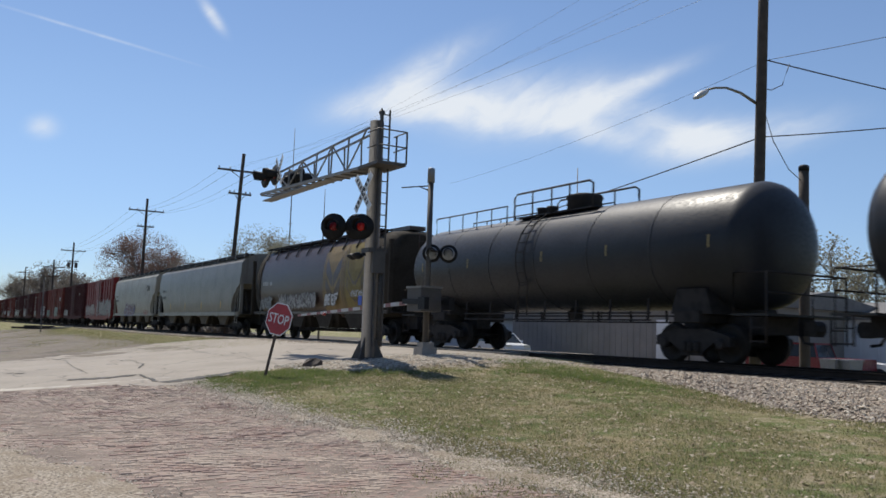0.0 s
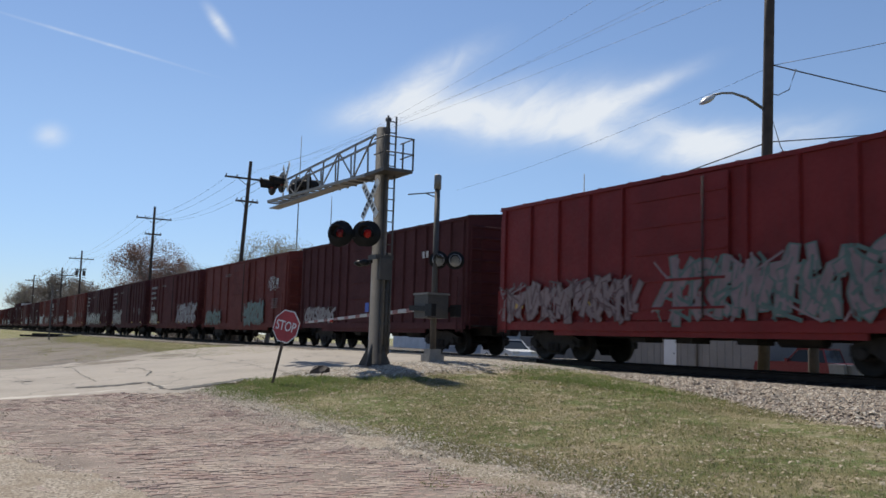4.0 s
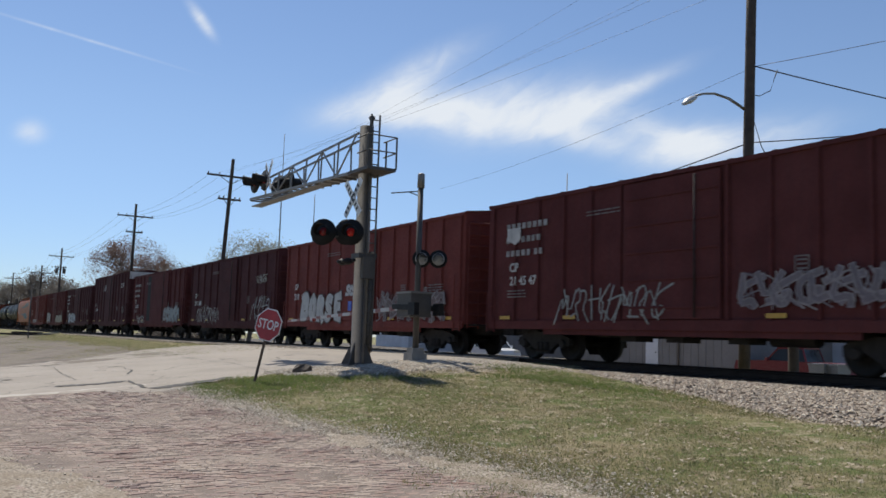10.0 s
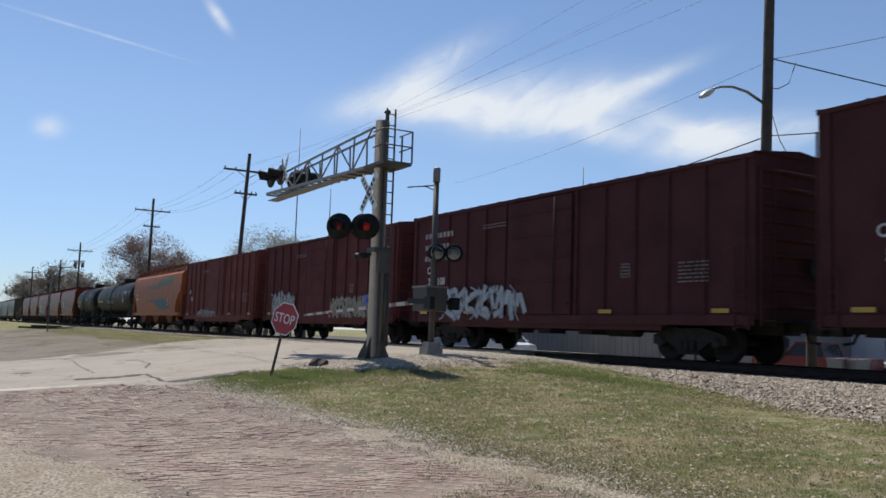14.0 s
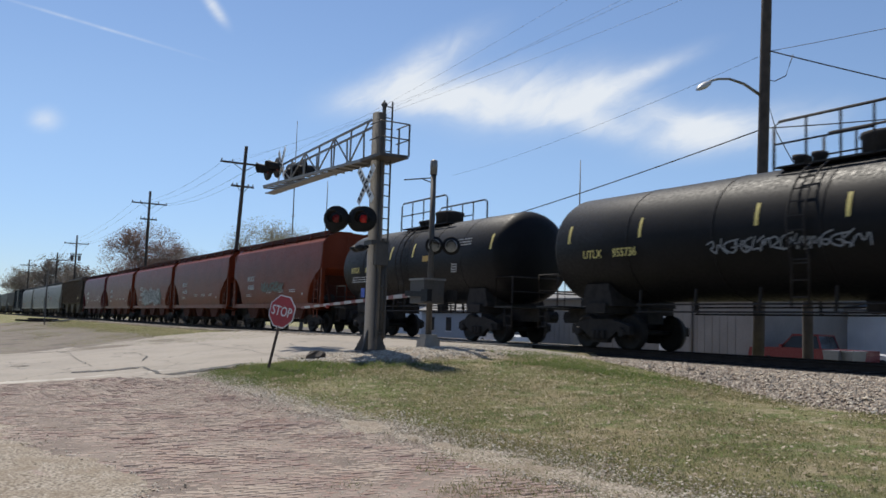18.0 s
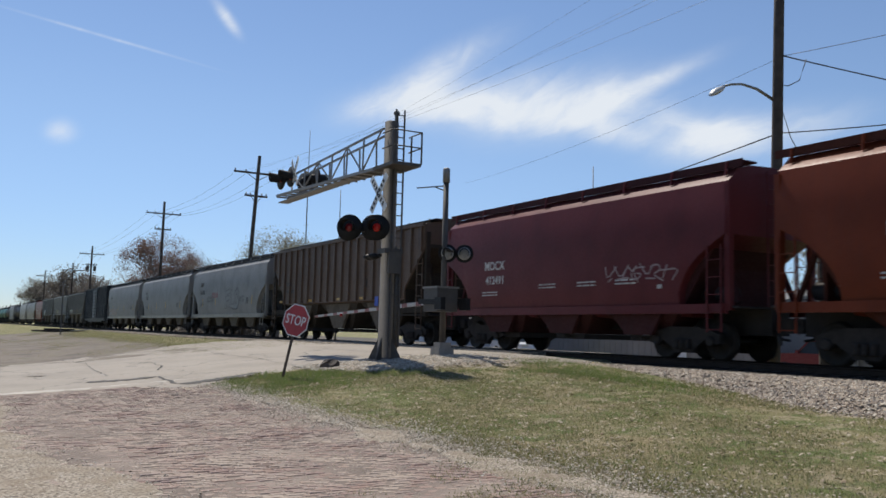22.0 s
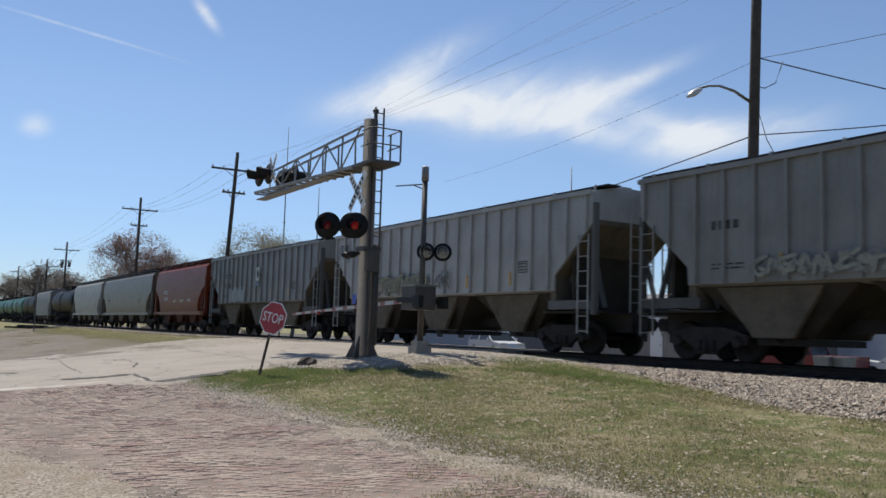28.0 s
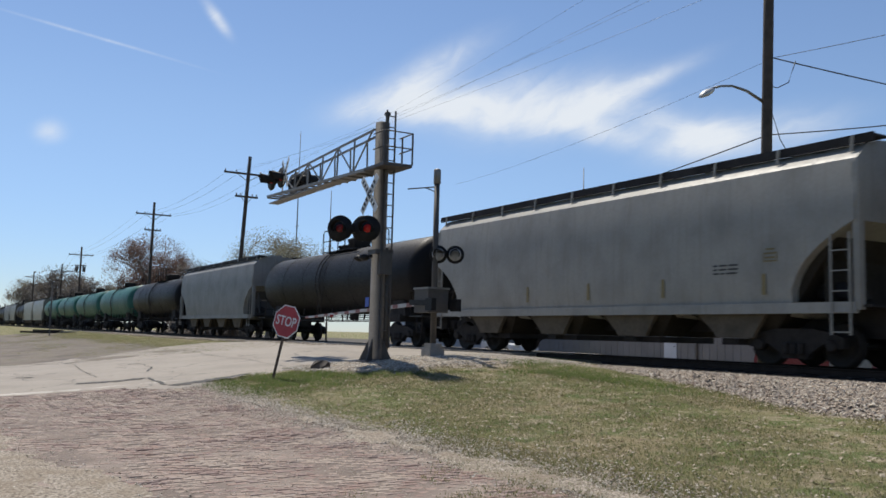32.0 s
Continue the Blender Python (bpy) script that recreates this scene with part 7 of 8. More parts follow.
grass("track_weeds", green_mat, 3200, weed_spot, (0.025, 0.060), 20, "green weeds growing into the ballast toe")


def verge_spot(rnd):
    x = rnd.uniform(-95, -32)
    y = 9.6 + rnd.gauss(0, 1.8)
    if y > 13.4:
        return None
    return x, y, ground_z(x, y), rnd.uniform(0.8, 1.6)


def verge_patch_spot(rnd):
    x, y = rnd.uniform(-90, -36), rnd.uniform(-2.0, 9.5)
    if x > road_left(y) - 0.6 or noise.noise(Vector((x * 0.16, y * 0.45, 41))) < rnd.uniform(0.0, 0.30):
        return None
    return x, y, ground_z(x, y) + 0.02, rnd.uniform(0.7, 1.5)


grass("verge_grass", blade_mat, 15000, verge_patch_spot, (0.02, 0.07), 45, "thin clumps of rough grass on the dusty verge")
grass("verge_grass", blade_mat, 12000, verge_spot, (0.02, 0.06), 12, "rough grass between the verge and the track")


def litter_spot(rnd):
    x, y = rnd.uniform(-19, 0), rnd.uniform(5.7, 13.3)
    return x, y, ground_z(x, y) + 0.012


scatter("straw_litter", piece_material("dry_leaf", [(0.42, 0.33, 0.21), (0.58, 0.50, 0.37), (0.28, 0.19, 0.11)], per="island"), 5200, litter_spot, (0.010, 0.032), 13, "dry leaf scraps and pale stones in the lawn", "litter", 0.25)

# old paving bricks, laid across the street in courses
brick_mat = piece_material("street_brick", [(0.31, 0.195, 0.150), (0.35, 0.24, 0.195), (0.28, 0.185, 0.155), (0.38, 0.285, 0.235), (0.30, 0.21, 0.18)], dust=(0.35, 0.285, 0.225), dust_scale=1.6, dust_amount=0.8)
brick_joined = piece_material("street_brick_rest", [(0.31, 0.195, 0.150), (0.35, 0.24, 0.195), (0.28, 0.185, 0.155), (0.38, 0.285, 0.235), (0.30, 0.21, 0.18)], per="island", dust=(0.35, 0.285, 0.225), dust_scale=1.6, dust_amount=0.8)
bed = bpy.data.objects["brick_street_bed"]
CO, BL, GAP = 0.104, 0.215, 0.012


def brick_shape(dx, dy, dz):
    a, b, c = (CO - GAP) / 2, (BL - GAP) / 2, 0.010
    low = [(-a, -b, -0.05), (a, -b, -0.05), (a, b, -0.05), (-a, b, -0.05)]
    top = [(-a + c, -b + c, dz), (a - c, -b + c, dz + dx), (a - c, b - c, dz + dx + dy), (-a + c, b - c, dz + dy)]
    mid = [(-a, -b, dz - 0.012), (a, -b, dz + dx - 0.012), (a, b, dz + dx + dy - 0.012), (-a, b, dz + dy - 0.012)]
    return low + mid + top


BRICK_FACES = [(0, 1, 5, 4), (1, 2, 6, 5), (2, 3, 7, 6), (3, 0, 4, 7), (4, 5, 9, 8), (5, 6, 10, 9), (6, 7, 11, 10), (7, 4, 8, 11), (8, 9, 10, 11)]
rnd = random.Random(14)
kinds = []
for k in range(12):
    me = bpy.data.meshes.new("brick")
    me.from_pydata(brick_shape(rnd.uniform(-0.004, 0.004), rnd.uniform(-0.004, 0.004), rnd.uniform(0.006, 0.014)), [], BRICK_FACES)
    me.materials.append(brick_mat)
    kinds.append(me)
verts, faces = [], []
singles = 0
courses = int((ROAD_X1 + 0.45 + 4.5) / -CO)
for i in range(courses):
    x = -4.5 - i * CO
    off = (i % 2) * BL / 2 + rnd.uniform(-0.02, 0.02)
    n = int((BRICK_Y1 - BRICK_Y0) / BL)
    for j in range(n):
        y = BRICK_Y0 + off + j * BL + BL / 2
        bow = 0.05 * noise.noise(Vector((y * 0.4, 0, i * 0.02)))
        z = ground_z(x, y) + 0.002 + 0.010 * noise.noise(Vector((x * 0.9, y * 0.9, 6)))
        if rnd.random() < 0.012:
            continue
        if -8.35 < x < -6.95 and y > 1.6 and singles < 300:
            part("brick", rnd.choice(kinds), None, bed, m=pose(x + bow, y, z))
            singles += 1
        else:
            b = len(verts)
            s = brick_shape(rnd.uniform(-0.005, 0.005), rnd.uniform(-0.005, 0.005), rnd.uniform(0.004, 0.014))
            verts += [(x + bow + p[0], y + p[1], z + p[2]) for p in s]
            faces += [tuple(q + b for q in f) for f in BRICK_FACES]
me = bpy.data.meshes.new("bricks")
me.from_pydata(verts, [], faces)
me.materials.append(brick_joined)
rest_bricks = new("brick_courses", me)
rest_bricks.parent = bed
rest_bricks["kind"] = "stuff"

# ---- the cars in their order, from the front ----
brown = paint("mineral_brown", (0.078, 0.0310, 0.0325), 0.75, spec=0.06)
brown2 = paint("oxide_brown", (0.104, 0.0335, 0.0330), 0.75, spec=0.06)
rust_red = paint("faded_oxide_red", (0.150, 0.042, 0.036), 0.7, spec=0.08)
bright_red = paint("bright_red", (0.18, 0.020, 0.020))
orange = paint("orange_brown", (0.150, 0.031, 0.0125), 0.42, streak=0.3, spec=0.12)
orange_old = paint("weathered_orange", (0.375, 0.112, 0.038), streak=0.9, grime=0.6, grime_color=(0.135, 0.058, 0.030))
maroon = paint("maroon", (0.110, 0.024, 0.028), 0.42, streak=0.25, spec=0.12)
grey = paint("light_grey", (0.225, 0.225, 0.220), 0.5, streak=0.4, spec=0.12)
grey2 = paint("hopper_grey", (0.185, 0.175, 0.155), 0.38, streak=0.55, spec=0.2, grime_color=(0.11, 0.092, 0.07))
blue_grey = paint("blue_grey", (0.205, 0.212, 0.212), 0.45, streak=0.45)
pale_grey = paint("pale_grey", (0.33, 0.335, 0.33), 0.45, streak=0.35)
cream = paint("dusty_white", (0.305, 0.288, 0.242), 0.45, streak=0.35, spec=0.18, grime_color=(0.22, 0.19, 0.14))
dirty = paint("road_dirt_grey", (0.118, 0.103, 0.080), 0.42, streak=0.7, spec=0.3)
dirty2 = paint("dirty_tan", (0.115, 0.080, 0.058), streak=0.7, grime_color=(0.03, 0.022, 0.018))
wheat = paint("dark_brown_grain", (0.058, 0.038, 0.031), 0.38, streak=0.5, spec=0.3)
tank_black = paint("tank_black", (0.0095, 0.0093, 0.0105), 0.52, bump=0.01, top_tone=(0.0145, 0.0140, 0.0150), streak=0.2, grime=0.3, grime_color=(0.013, 0.0125, 0.013), spec=0.12)
tank_grey = paint("sooty_tank", (0.021, 0.0225, 0.027), 0.45, spec=0.25, bump=0.01, top_tone=(0.046, 0.047, 0.052), streak=0.25, grime=0.3, grime_color=(0.030, 0.030, 0.032))
green = paint("green_tank", (0.035, 0.125, 0.105), 0.5)
navy = paint("dark_navy", (0.017, 0.020, 0.027))
tan = paint("tan_patch", (0.25, 0.20, 0.10))
silver_sill = paint("silver_sill", (0.24, 0.24, 0.23))
WHITE, GREYW, BLACK = (0.55, 0.55, 0.53), (0.34, 0.34, 0.35), (0.03, 0.03, 0.035)
train = []          # (car, place of its middle at the start)


def put(car, a, b):
    train.append((car, (a + b) / 2))


worn_mark = material("worn_lettering", (0.30, 0.28, 0.27), 0.7, vary=0.5, scale=5)
faded_mark = material("faded_lettering", (0.16, 0.13, 0.125), 0.7, vary=0.35, scale=3)


def cp_marks(car, y, L, seed, mat=None, digits=""):
    """The railway's name in three worn rows, initials and number at the left end."""
    mat = mat or white_mark
    x = -L / 2 + 1.1
    text_rows(car, x - 0.1, 4.02, [(8, 0.25, 0.15), (7, 0.25, 0.15), (7, 0.25, 0.34)], worn_mark, y, seed, 1.40)
    letters("CP", 0.36, pose(x + 0.3, y - 0.004, 2.66, 90, 0, 0), mat, car, "reporting_mark")
    if digits:
        letters(digits, 0.36, pose(x + 0.75, y - 0.004, 2.26, 90, 0, 0), mat, car, "car_number")
    fine_print(car, x, 2.0, 0.9, 3, faded_mark, y, seed)


def data_marks(car, y, L, seed, mat=None):
    mat = mat or faded_mark
    fine_print(car, L / 2 - 2.2, 2.35, 0.95, 6, mat, y, seed + 7)
    placard(car, L / 2 - 4.2, 2.05, y, mat=mat)
    fine_print(car, 0.4 - 3.4, 4.0, 1.3, 2, mat, y, seed + 9)


# two black tank cars at the head
for a, b, seed in ((-10.6, 5.8, 1), (-28.6, -13.0, 2)):
    car, sf = tank_car(b - a, tank_grey, walk_half=1.9, rail_h=0.66, label="sooty black tank car with a railed platform on top")
    L = b - a
    tank_marks(car, sf, [-L / 2 + 1.2, -L / 2 + 4.2, 0.4, 3.2, L / 2 - 1.1], 2.65, 2.95, tan, 0.07)
    for sgn in (-1, 1):
        bm = bmesh.new()
        tube(bm, [(-2.4, sgn * 0.8, 4.0), (-2.4, sgn * 0.8, 4.64), (-6.9, sgn * 0.8, 4.64), (-6.9, sgn * 0.8, 4.0)], 0.024, 6)
        for x in (-3.3, -4.2, -5.1, -6.0):
            tube(bm, [(x, sgn * 0.8, 4.0), (x, sgn * 0.8, 4.64)], 0.02, 6)
        part("low_railing", bm, frame_black, car)
    text_rows(car, -L / 2 + 1.5, 3.2, [(4, 0.24, 0)], white_mark, sf(3.05) - 0.05, seed)
    put(car, a, b)

# brown grain hopper with painted wheat panels
car, y = hopper(16.2, wheat, "round", 4, end_color=shaded_brown, label="dark brown cylindrical grain hopper with faded wheat panels")
DRUM_Z, DRUM_Y = (1.28, 1.50, 1.83, 2.28, 2.96, 3.41, 3.84, 4.18), (1.30, 1.40, 1.52, 1.58, 1.58, 1.52, 1.40, 1.22)
SIDE_Z, SIDE_Y = (1.28, 1.63, 2.03, 2.86, 3.31, 3.76, 4.14), (1.45, 1.50, 1.52, 1.52, 1.51, 1.47, 1.41)


def curved_sheet(x0, x1, z0, z1, lift, edge=None):
    """A painted field bent to the hopper's side; edge(z) moves its two ends."""
    bm = bmesh.new()
    rows = []
    for k in range(41):
        z = z0 + (z1 - z0) * k / 40
        yy = -float(np.interp(z, DRUM_Z, DRUM_Y)) - lift
        e = edge(k / 40) if edge else 0.0
        rows.append([bm.verts.new((x0 + e, yy, z)), bm.verts.new(((x0 + x1) / 2, yy, z)), bm.verts.new((x1 - e, yy, z))])
    skin(bm, rows, False, 0, True)
    return bm


def leaf_shape(cx, z0, side, wide, tall, lift):
    """A pointed leaf leaning out from the stem, bent to the side."""
    bm = bmesh.new()
    rows = []
    for k in range(15):
        v = k / 14
        inner = 0.04 + 0.90 * max(0.0, v - 0.38) / 0.62
        outer = 0.06 + 0.92 * min(1.0, v / 0.55) ** 0.8
        z = z0 + v * tall
        yy = -float(np.interp(z, DRUM_Z, DRUM_Y)) - lift
        rows.append([bm.verts.new((cx + side * u * wide, yy, z)) for u in (inner, (inner + outer) / 2, max(outer, inner + 0.01))])
    skin(bm, rows, False, 0, True)
    return bm


wheat_tan = paint("wheat_tan", (0.23, 0.17, 0.085), streak=0.6, grime=0.5, grime_color=(0.06, 0.045, 0.025))
wheat_olive = paint("wheat_olive", (0.20, 0.155, 0.055), streak=0.6, grime=0.5, grime_color=(0.055, 0.045, 0.02))
for x0, x1, mat, inner in ((1.90, 4.10, wheat_tan, True), (4.15, 6.38, wheat_olive, False)):
    pan = part("wheat_panel", curved_sheet(x0, x1, 1.30, 4.14, 0.010), mat, car, "faded tan field with a wheat ear")
    cx = (x0 + x1) / 2
    for side in (-1, 1):
        part("wheat_leaf", leaf_shape(cx, 2.35, side, 0.82, 1.30, 0.016), wheat, pan)
        part("wheat_leaf", leaf_shape(cx, 1.62, side, 0.78, 1.10, 0.016), wheat, pan)
        if not inner:
            part("wheat_leaf", leaf_shape(cx, 2.47, side, 0.73, 1.06, 0.022), wheat_olive, pan)
            part("wheat_leaf", leaf_shape(cx, 1.74, side, 0.69, 0.88, 0.022), wheat_olive, pan)
    for q in (x0 + 0.10, x1 - 0.16):
        part("border_line", curved_sheet(q, q + 0.05, 1.45, 4.0, 0.014), wheat, pan)
graffiti(car, -6.3, -4.6, 1.40, 2.05, (0.22, 0.21, 0.20), (0.06, 0.05, 0.045), y - 0.006, 12, 4)
graffiti(car, -3.6, 1.2, 1.38, 2.15, (0.36, 0.34, 0.31), (0.07, 0.055, 0.05), y - 0.006, 11, 9)
text_rows(car, -6.0, 2.85, [(6, 0.26, 0)], white_mark, y, 5)
graffiti(car, 2.2, 3.6, 1.50, 2.05, WHITE, (0.05, 0.04, 0.035), y - 0.02, 19, 4, word="BEEF", thick=0.24)
graffiti(car, 4.9, 6.3, 1.85, 2.15, WHITE, WHITE, y - 0.02, 20, 6, style="line")
put(car, -46.3, -30.1)

car, y = hopper(19.4, grey2, "smooth", 4, label="long dusty grey covered hopper", sill=grey2, end_color=shaded_brown)
text_rows(car, -8.6, 3.0, [(4, 0.30, 0.18), (6, 0.26, 0)], black_mark, y, 6)
tx = [-6, -2, 2, 6.2]
reflectors(car, tx, 1.55, y, 0.10, 0.42)
put(car, -67.8, -48.4)

car, y = hopper(16.2, cream, "smooth", 4, label="cream covered hopper with a purple sprayed tag", sill=grey2, end_color=shaded_brown)
letters("CAI", 0.62, pose(5.75, y - 0.004, 3.25, 90, 0, 0), black_mark, car, "reporting_mark")
text_rows(car, -7.2, 2.9, [(4, 0.22, 0.14), (6, 0.22, 0)], black_mark, y, 8)
graffiti(car, -2.9, 0.9, 1.12, 2.10, (0.11, 0.025, 0.055), (0.33, 0.30, 0.34), y, 21, 4, (0.075, 0.06, 0.19), word="SEOK", thick=0.24)
graffiti(car, 4.5, 6.0, 1.15, 1.55, (0.36, 0.08, 0.07), (0.4, 0.3, 0.3), y, 22, 5, style="line")
put(car, -85.6, -69.4)

car, y = boxcar(15.3, bright_red, 12, label="bright red boxcar with a band of sprayed graffiti")
graffiti(car, -7.4, -1.4, 1.1, 2.25, (0.26, 0.17, 0.17), (0.12, 0.05, 0.05), y - 0.09, 31, 8)
graffiti(car, -0.6, 7.4, 1.1, 2.55, (0.30, 0.19, 0.20), (0.10, 0.16, 0.14), y - 0.09, 32, 10)
reflectors(car, [-6.5, -3.2, 0.6, 3.8, 6.6], 1.5, y - 0.09, 0.42, 0.14)
put(car, -102.1, -86.8)

car, y = boxcar(15.2, brown, 18, label="dark brown boxcar with close side posts", rib_mat=brown)
text_rows(car, 4.6, 3.7, [(2, 0.34, 0)], white_mark, y - 0.08, 12)
text_rows(car, -0.5, 3.9, [(5, 0.12, 0.08), (5, 0.12, 0.08)], white_mark, y - 0.08, 13)
graffiti(car, -6.8, -3.4, 1.1, 1.8, (0.28, 0.24, 0.24), (0.2, 0.15, 0.15), y - 0.09, 33, 6)
put(car, -119.3, -104.1)

# the long run of brown boxcars
boxcars = [
    (-136.7, -121.2, rust_red, 10, dict(graf=[(-6.9, -3.6, 1.0, 1.9, (0.085, 0.14, 0.115), (0.04, 0.07, 0.06), 41, 6), (1.0, 4.3, 1.0, 2.2, (0.085, 0.15, 0.13), (0.05, 0.08, 0.07), 42, 6), (5.0, 6.6, 2.8, 3.5, WHITE, (0.3, 0.2, 0.18), 43, 4, dict(style="line"))]), "rusty red boxcar with green sprayed tags"),
    (-153.5, -138.2, brown2, 14, dict(cp="216 035", graf=[(2.2, 7.2, 1.05, 2.45, (0.12, 0.055, 0.085), (0.40, 0.36, 0.37), 44, 5), (-6.3, -4.0, 1.0, 1.9, (0.42, 0.40, 0.36), (0.3, 0.2, 0.1), 45, 4)]), "dark brown boxcar with purple and white lettering sprayed on"),
    (-170.6, -155.3, brown, 14, dict(cp="214 131", graf=[(-6.2, -2.0, 1.0, 2.2, (0.32, 0.30, 0.28), (0.13, 0.06, 0.05), 46, 6)]), "dark brown boxcar with faded grey graffiti"),
    (-187.0, -172.0, brown, 14, dict(cp="214 120", graf=[(-6.3, 2.6, 1.0, 2.2, (0.44, 0.42, 0.38), (0.07, 0.05, 0.05), 47, 8)]), "dark brown boxcar with large pale sprayed letters"),
    (-203.9, -188.5, rust_red, 12, dict(graf=[(-6.0, -1.0, 1.0, 2.0, (0.40, 0.40, 0.40), (0.12, 0.06, 0.05), 48, 7), (-0.4, 1.5, 1.5, 2.7, (0.06, 0.03, 0.03), (0.09, 0.04, 0.03), 49, 2)], num="7053", mark="YVRR"), "orange red boxcar with white graffiti"),
    (-220.6, -205.3, brown2, 14, dict(cp="21 45 47", crest=True, graf=[(-4.2, -0.2, 1.05, 2.0, (0.34, 0.34, 0.32), (0.10, 0.05, 0.05), 50, 7, dict(style="line")), (2.0, 6.5, 1.3, 2.1, (0.20, 0.16, 0.18), (0.3, 0.26, 0.26), 51, 6)]), "red brown boxcar with a crest and worn lettering"),
    (-237.8, -222.0, rust_red, 14, dict(num="218 678", graf=[(-5.7, -1.2, 1.0, 2.40, (0.46, 0.46, 0.45), (0.075, 0.04, 0.035), 52, 5, dict(word="BORSE", thick=0.27)), (-1.0, 0.2, 2.05, 2.6, (0.5, 0.5, 0.5), (0.06, 0.04, 0.04), 53, 3, dict(word="SOA", thick=0.26)), (2.0, 6.8, 1.1, 2.1, (0.10, 0.05, 0.05), (0.22, 0.18, 0.18), 54, 6)]), "faded red boxcar with bubble letters sprayed in white"),
    (-254.4, -239.0, brown, 12, dict(num="215 841", graf=[(4.2, 6.9, 1.0, 2.4, (0.40, 0.39, 0.38), (0.12, 0.1, 0.1), 55, 3, dict(style="line")), (4.8, 6.4, 3.0, 3.5, (0.30, 0.27, 0.22), (0.14, 0.06, 0.05), 56, 5, dict(style="line")), (-5.9, -1.5, 1.0, 2.0, (0.36, 0.33, 0.32), (0.3, 0.25, 0.25), 57, 8, dict(style="line"))]), "dark brown boxcar with a sprayed face in white"),
    (-271.3, -255.8, brown2, 14, dict(cp="214 05", open=True, graf=[(2.6, 6.6, 1.05, 2.1, (0.16, 0.20, 0.24), (0.28, 0.28, 0.27), 58, 5), (-5.6, -3.2, 0.95, 1.6, (0.45, 0.44, 0.40), (0.15, 0.08, 0.06), 59, 6, dict(style="line"))]), "brown boxcar with its side door open"),
    (-288.6, -273.1, brown, 13, dict(high=0.58, big=True, num="50 29", white=True), "tall brown boxcar with a white upper end"),
    (-305.8, -290.2, brown, 14, dict(cp="214 108", graf=[(-5.6, -1.0, 0.95, 2.0, (0.40, 0.44, 0.50), (0.20, 0.22, 0.26), 60, 5)]), "dark brown boxcar with pale blue block graffiti"),
    (-322.4, -307.1, brown2, 14, dict(graf=[(1.4, 6.6, 1.0, 1.9, (0.28, 0.24, 0.15), (0.16, 0.13, 0.10), 61, 9), (-6.2, -3.0, 1.0, 2.2, (0.32, 0.32, 0.34), (0.14, 0.08, 0.08), 62, 5)]), "brown boxcar with ochre graffiti along the sill"),
    (-339.2, -323.9, rust_red, 14, dict(num="215", graf=[(-4.0, 0.0, 1.0, 1.5, (0.3, 0.25, 0.24), (0.15, 0.06, 0.05), 63, 6)]), "red brown boxcar with a yellow grab iron"),
]
for a, b, col, ribs, o, label in boxcars:
    L = b - a
    car, y = boxcar(L, col, ribs, o.get("high", 0.0), "double" if o.get("open") else "plain", bool(o.get("open")), label=label, white_end=bool(o.get("white")))
    y0 = y - 0.005
    seed = int(-a)
    if "cp" in o:
        cp_marks(car, y0 - 0.06, L, seed, digits=o["cp"])
    if "num" in o:
        letters(o.get("mark", "CP"), 0.36, pose(-L / 2 + 1.5, y0 - 0.064, 2.66, 90, 0, 0), white_mark, car, "reporting_mark")
        letters(o["num"].replace(" ", "   "), 0.38, pose(-L / 2 + 2.0, y0 - 0.064, 2.2, 90, 0, 0), white_mark, car, "car_number")
    if "crest" in o:
        bm = bmesh.new()
        prism(bm, [(-6.6, 3.5), (-6.2, 3.35), (-5.95, 3.5), (-5.95, 3.85), (-6.6, 3.85)], y0 - 0.07, y0 - 0.06)
        part("crest", bm, white_mark, car, "plain white shield shape")
    if "big" in o:
        bm = bmesh.new()
        for x in (5.0, 5.65):
            box(bm, x, x + 0.10, y0 - 0.075, y0 - 0.068, 3.95, 4.33)
            box(bm, x + 0.10, x + 0.36, y0 - 0.075, y0 - 0.068, 4.23, 4.33)
            box(bm, x + 0.10, x + 0.36, y0 - 0.075, y0 - 0.068, *((3.95, 4.05) if x < 5.3 else (4.08, 4.16)))
            if x > 5.3:
                box(bm, x + 0.27, x + 0.36, y0 - 0.075, y0 - 0.068, 4.16, 4.23)
        part("painted_mark", bm, white_mark, car, "two large white block shapes")
        fine_print(car, -2.5, 4.4, 1.4, 6, white_mark, y0 - 0.06, 3)
    data_marks(car, y0 - 0.06, L, seed)
    reflectors(car, [-L / 2 + 1.0, -L / 2 + 4.0, 3.0, L / 2 - 0.9], 1.14, y0 - 0.07, 0.5, 0.10)
    for g in o.get("graf", []):
        x0, x1, z0, z1, f, ln, sd, n = g[:8]
        graffiti(car, x0, x1, z0, z1, f, ln, y0 - 0.085, sd, n, **(g[8] if len(g) > 8 else {}))
    put(car, a, b)

# weathered orange hopper with blue patches
car, y = hopper(16.5, orange_old, "smooth", 3, label="weathered orange covered hopper with blue paint patches", top=0.18)


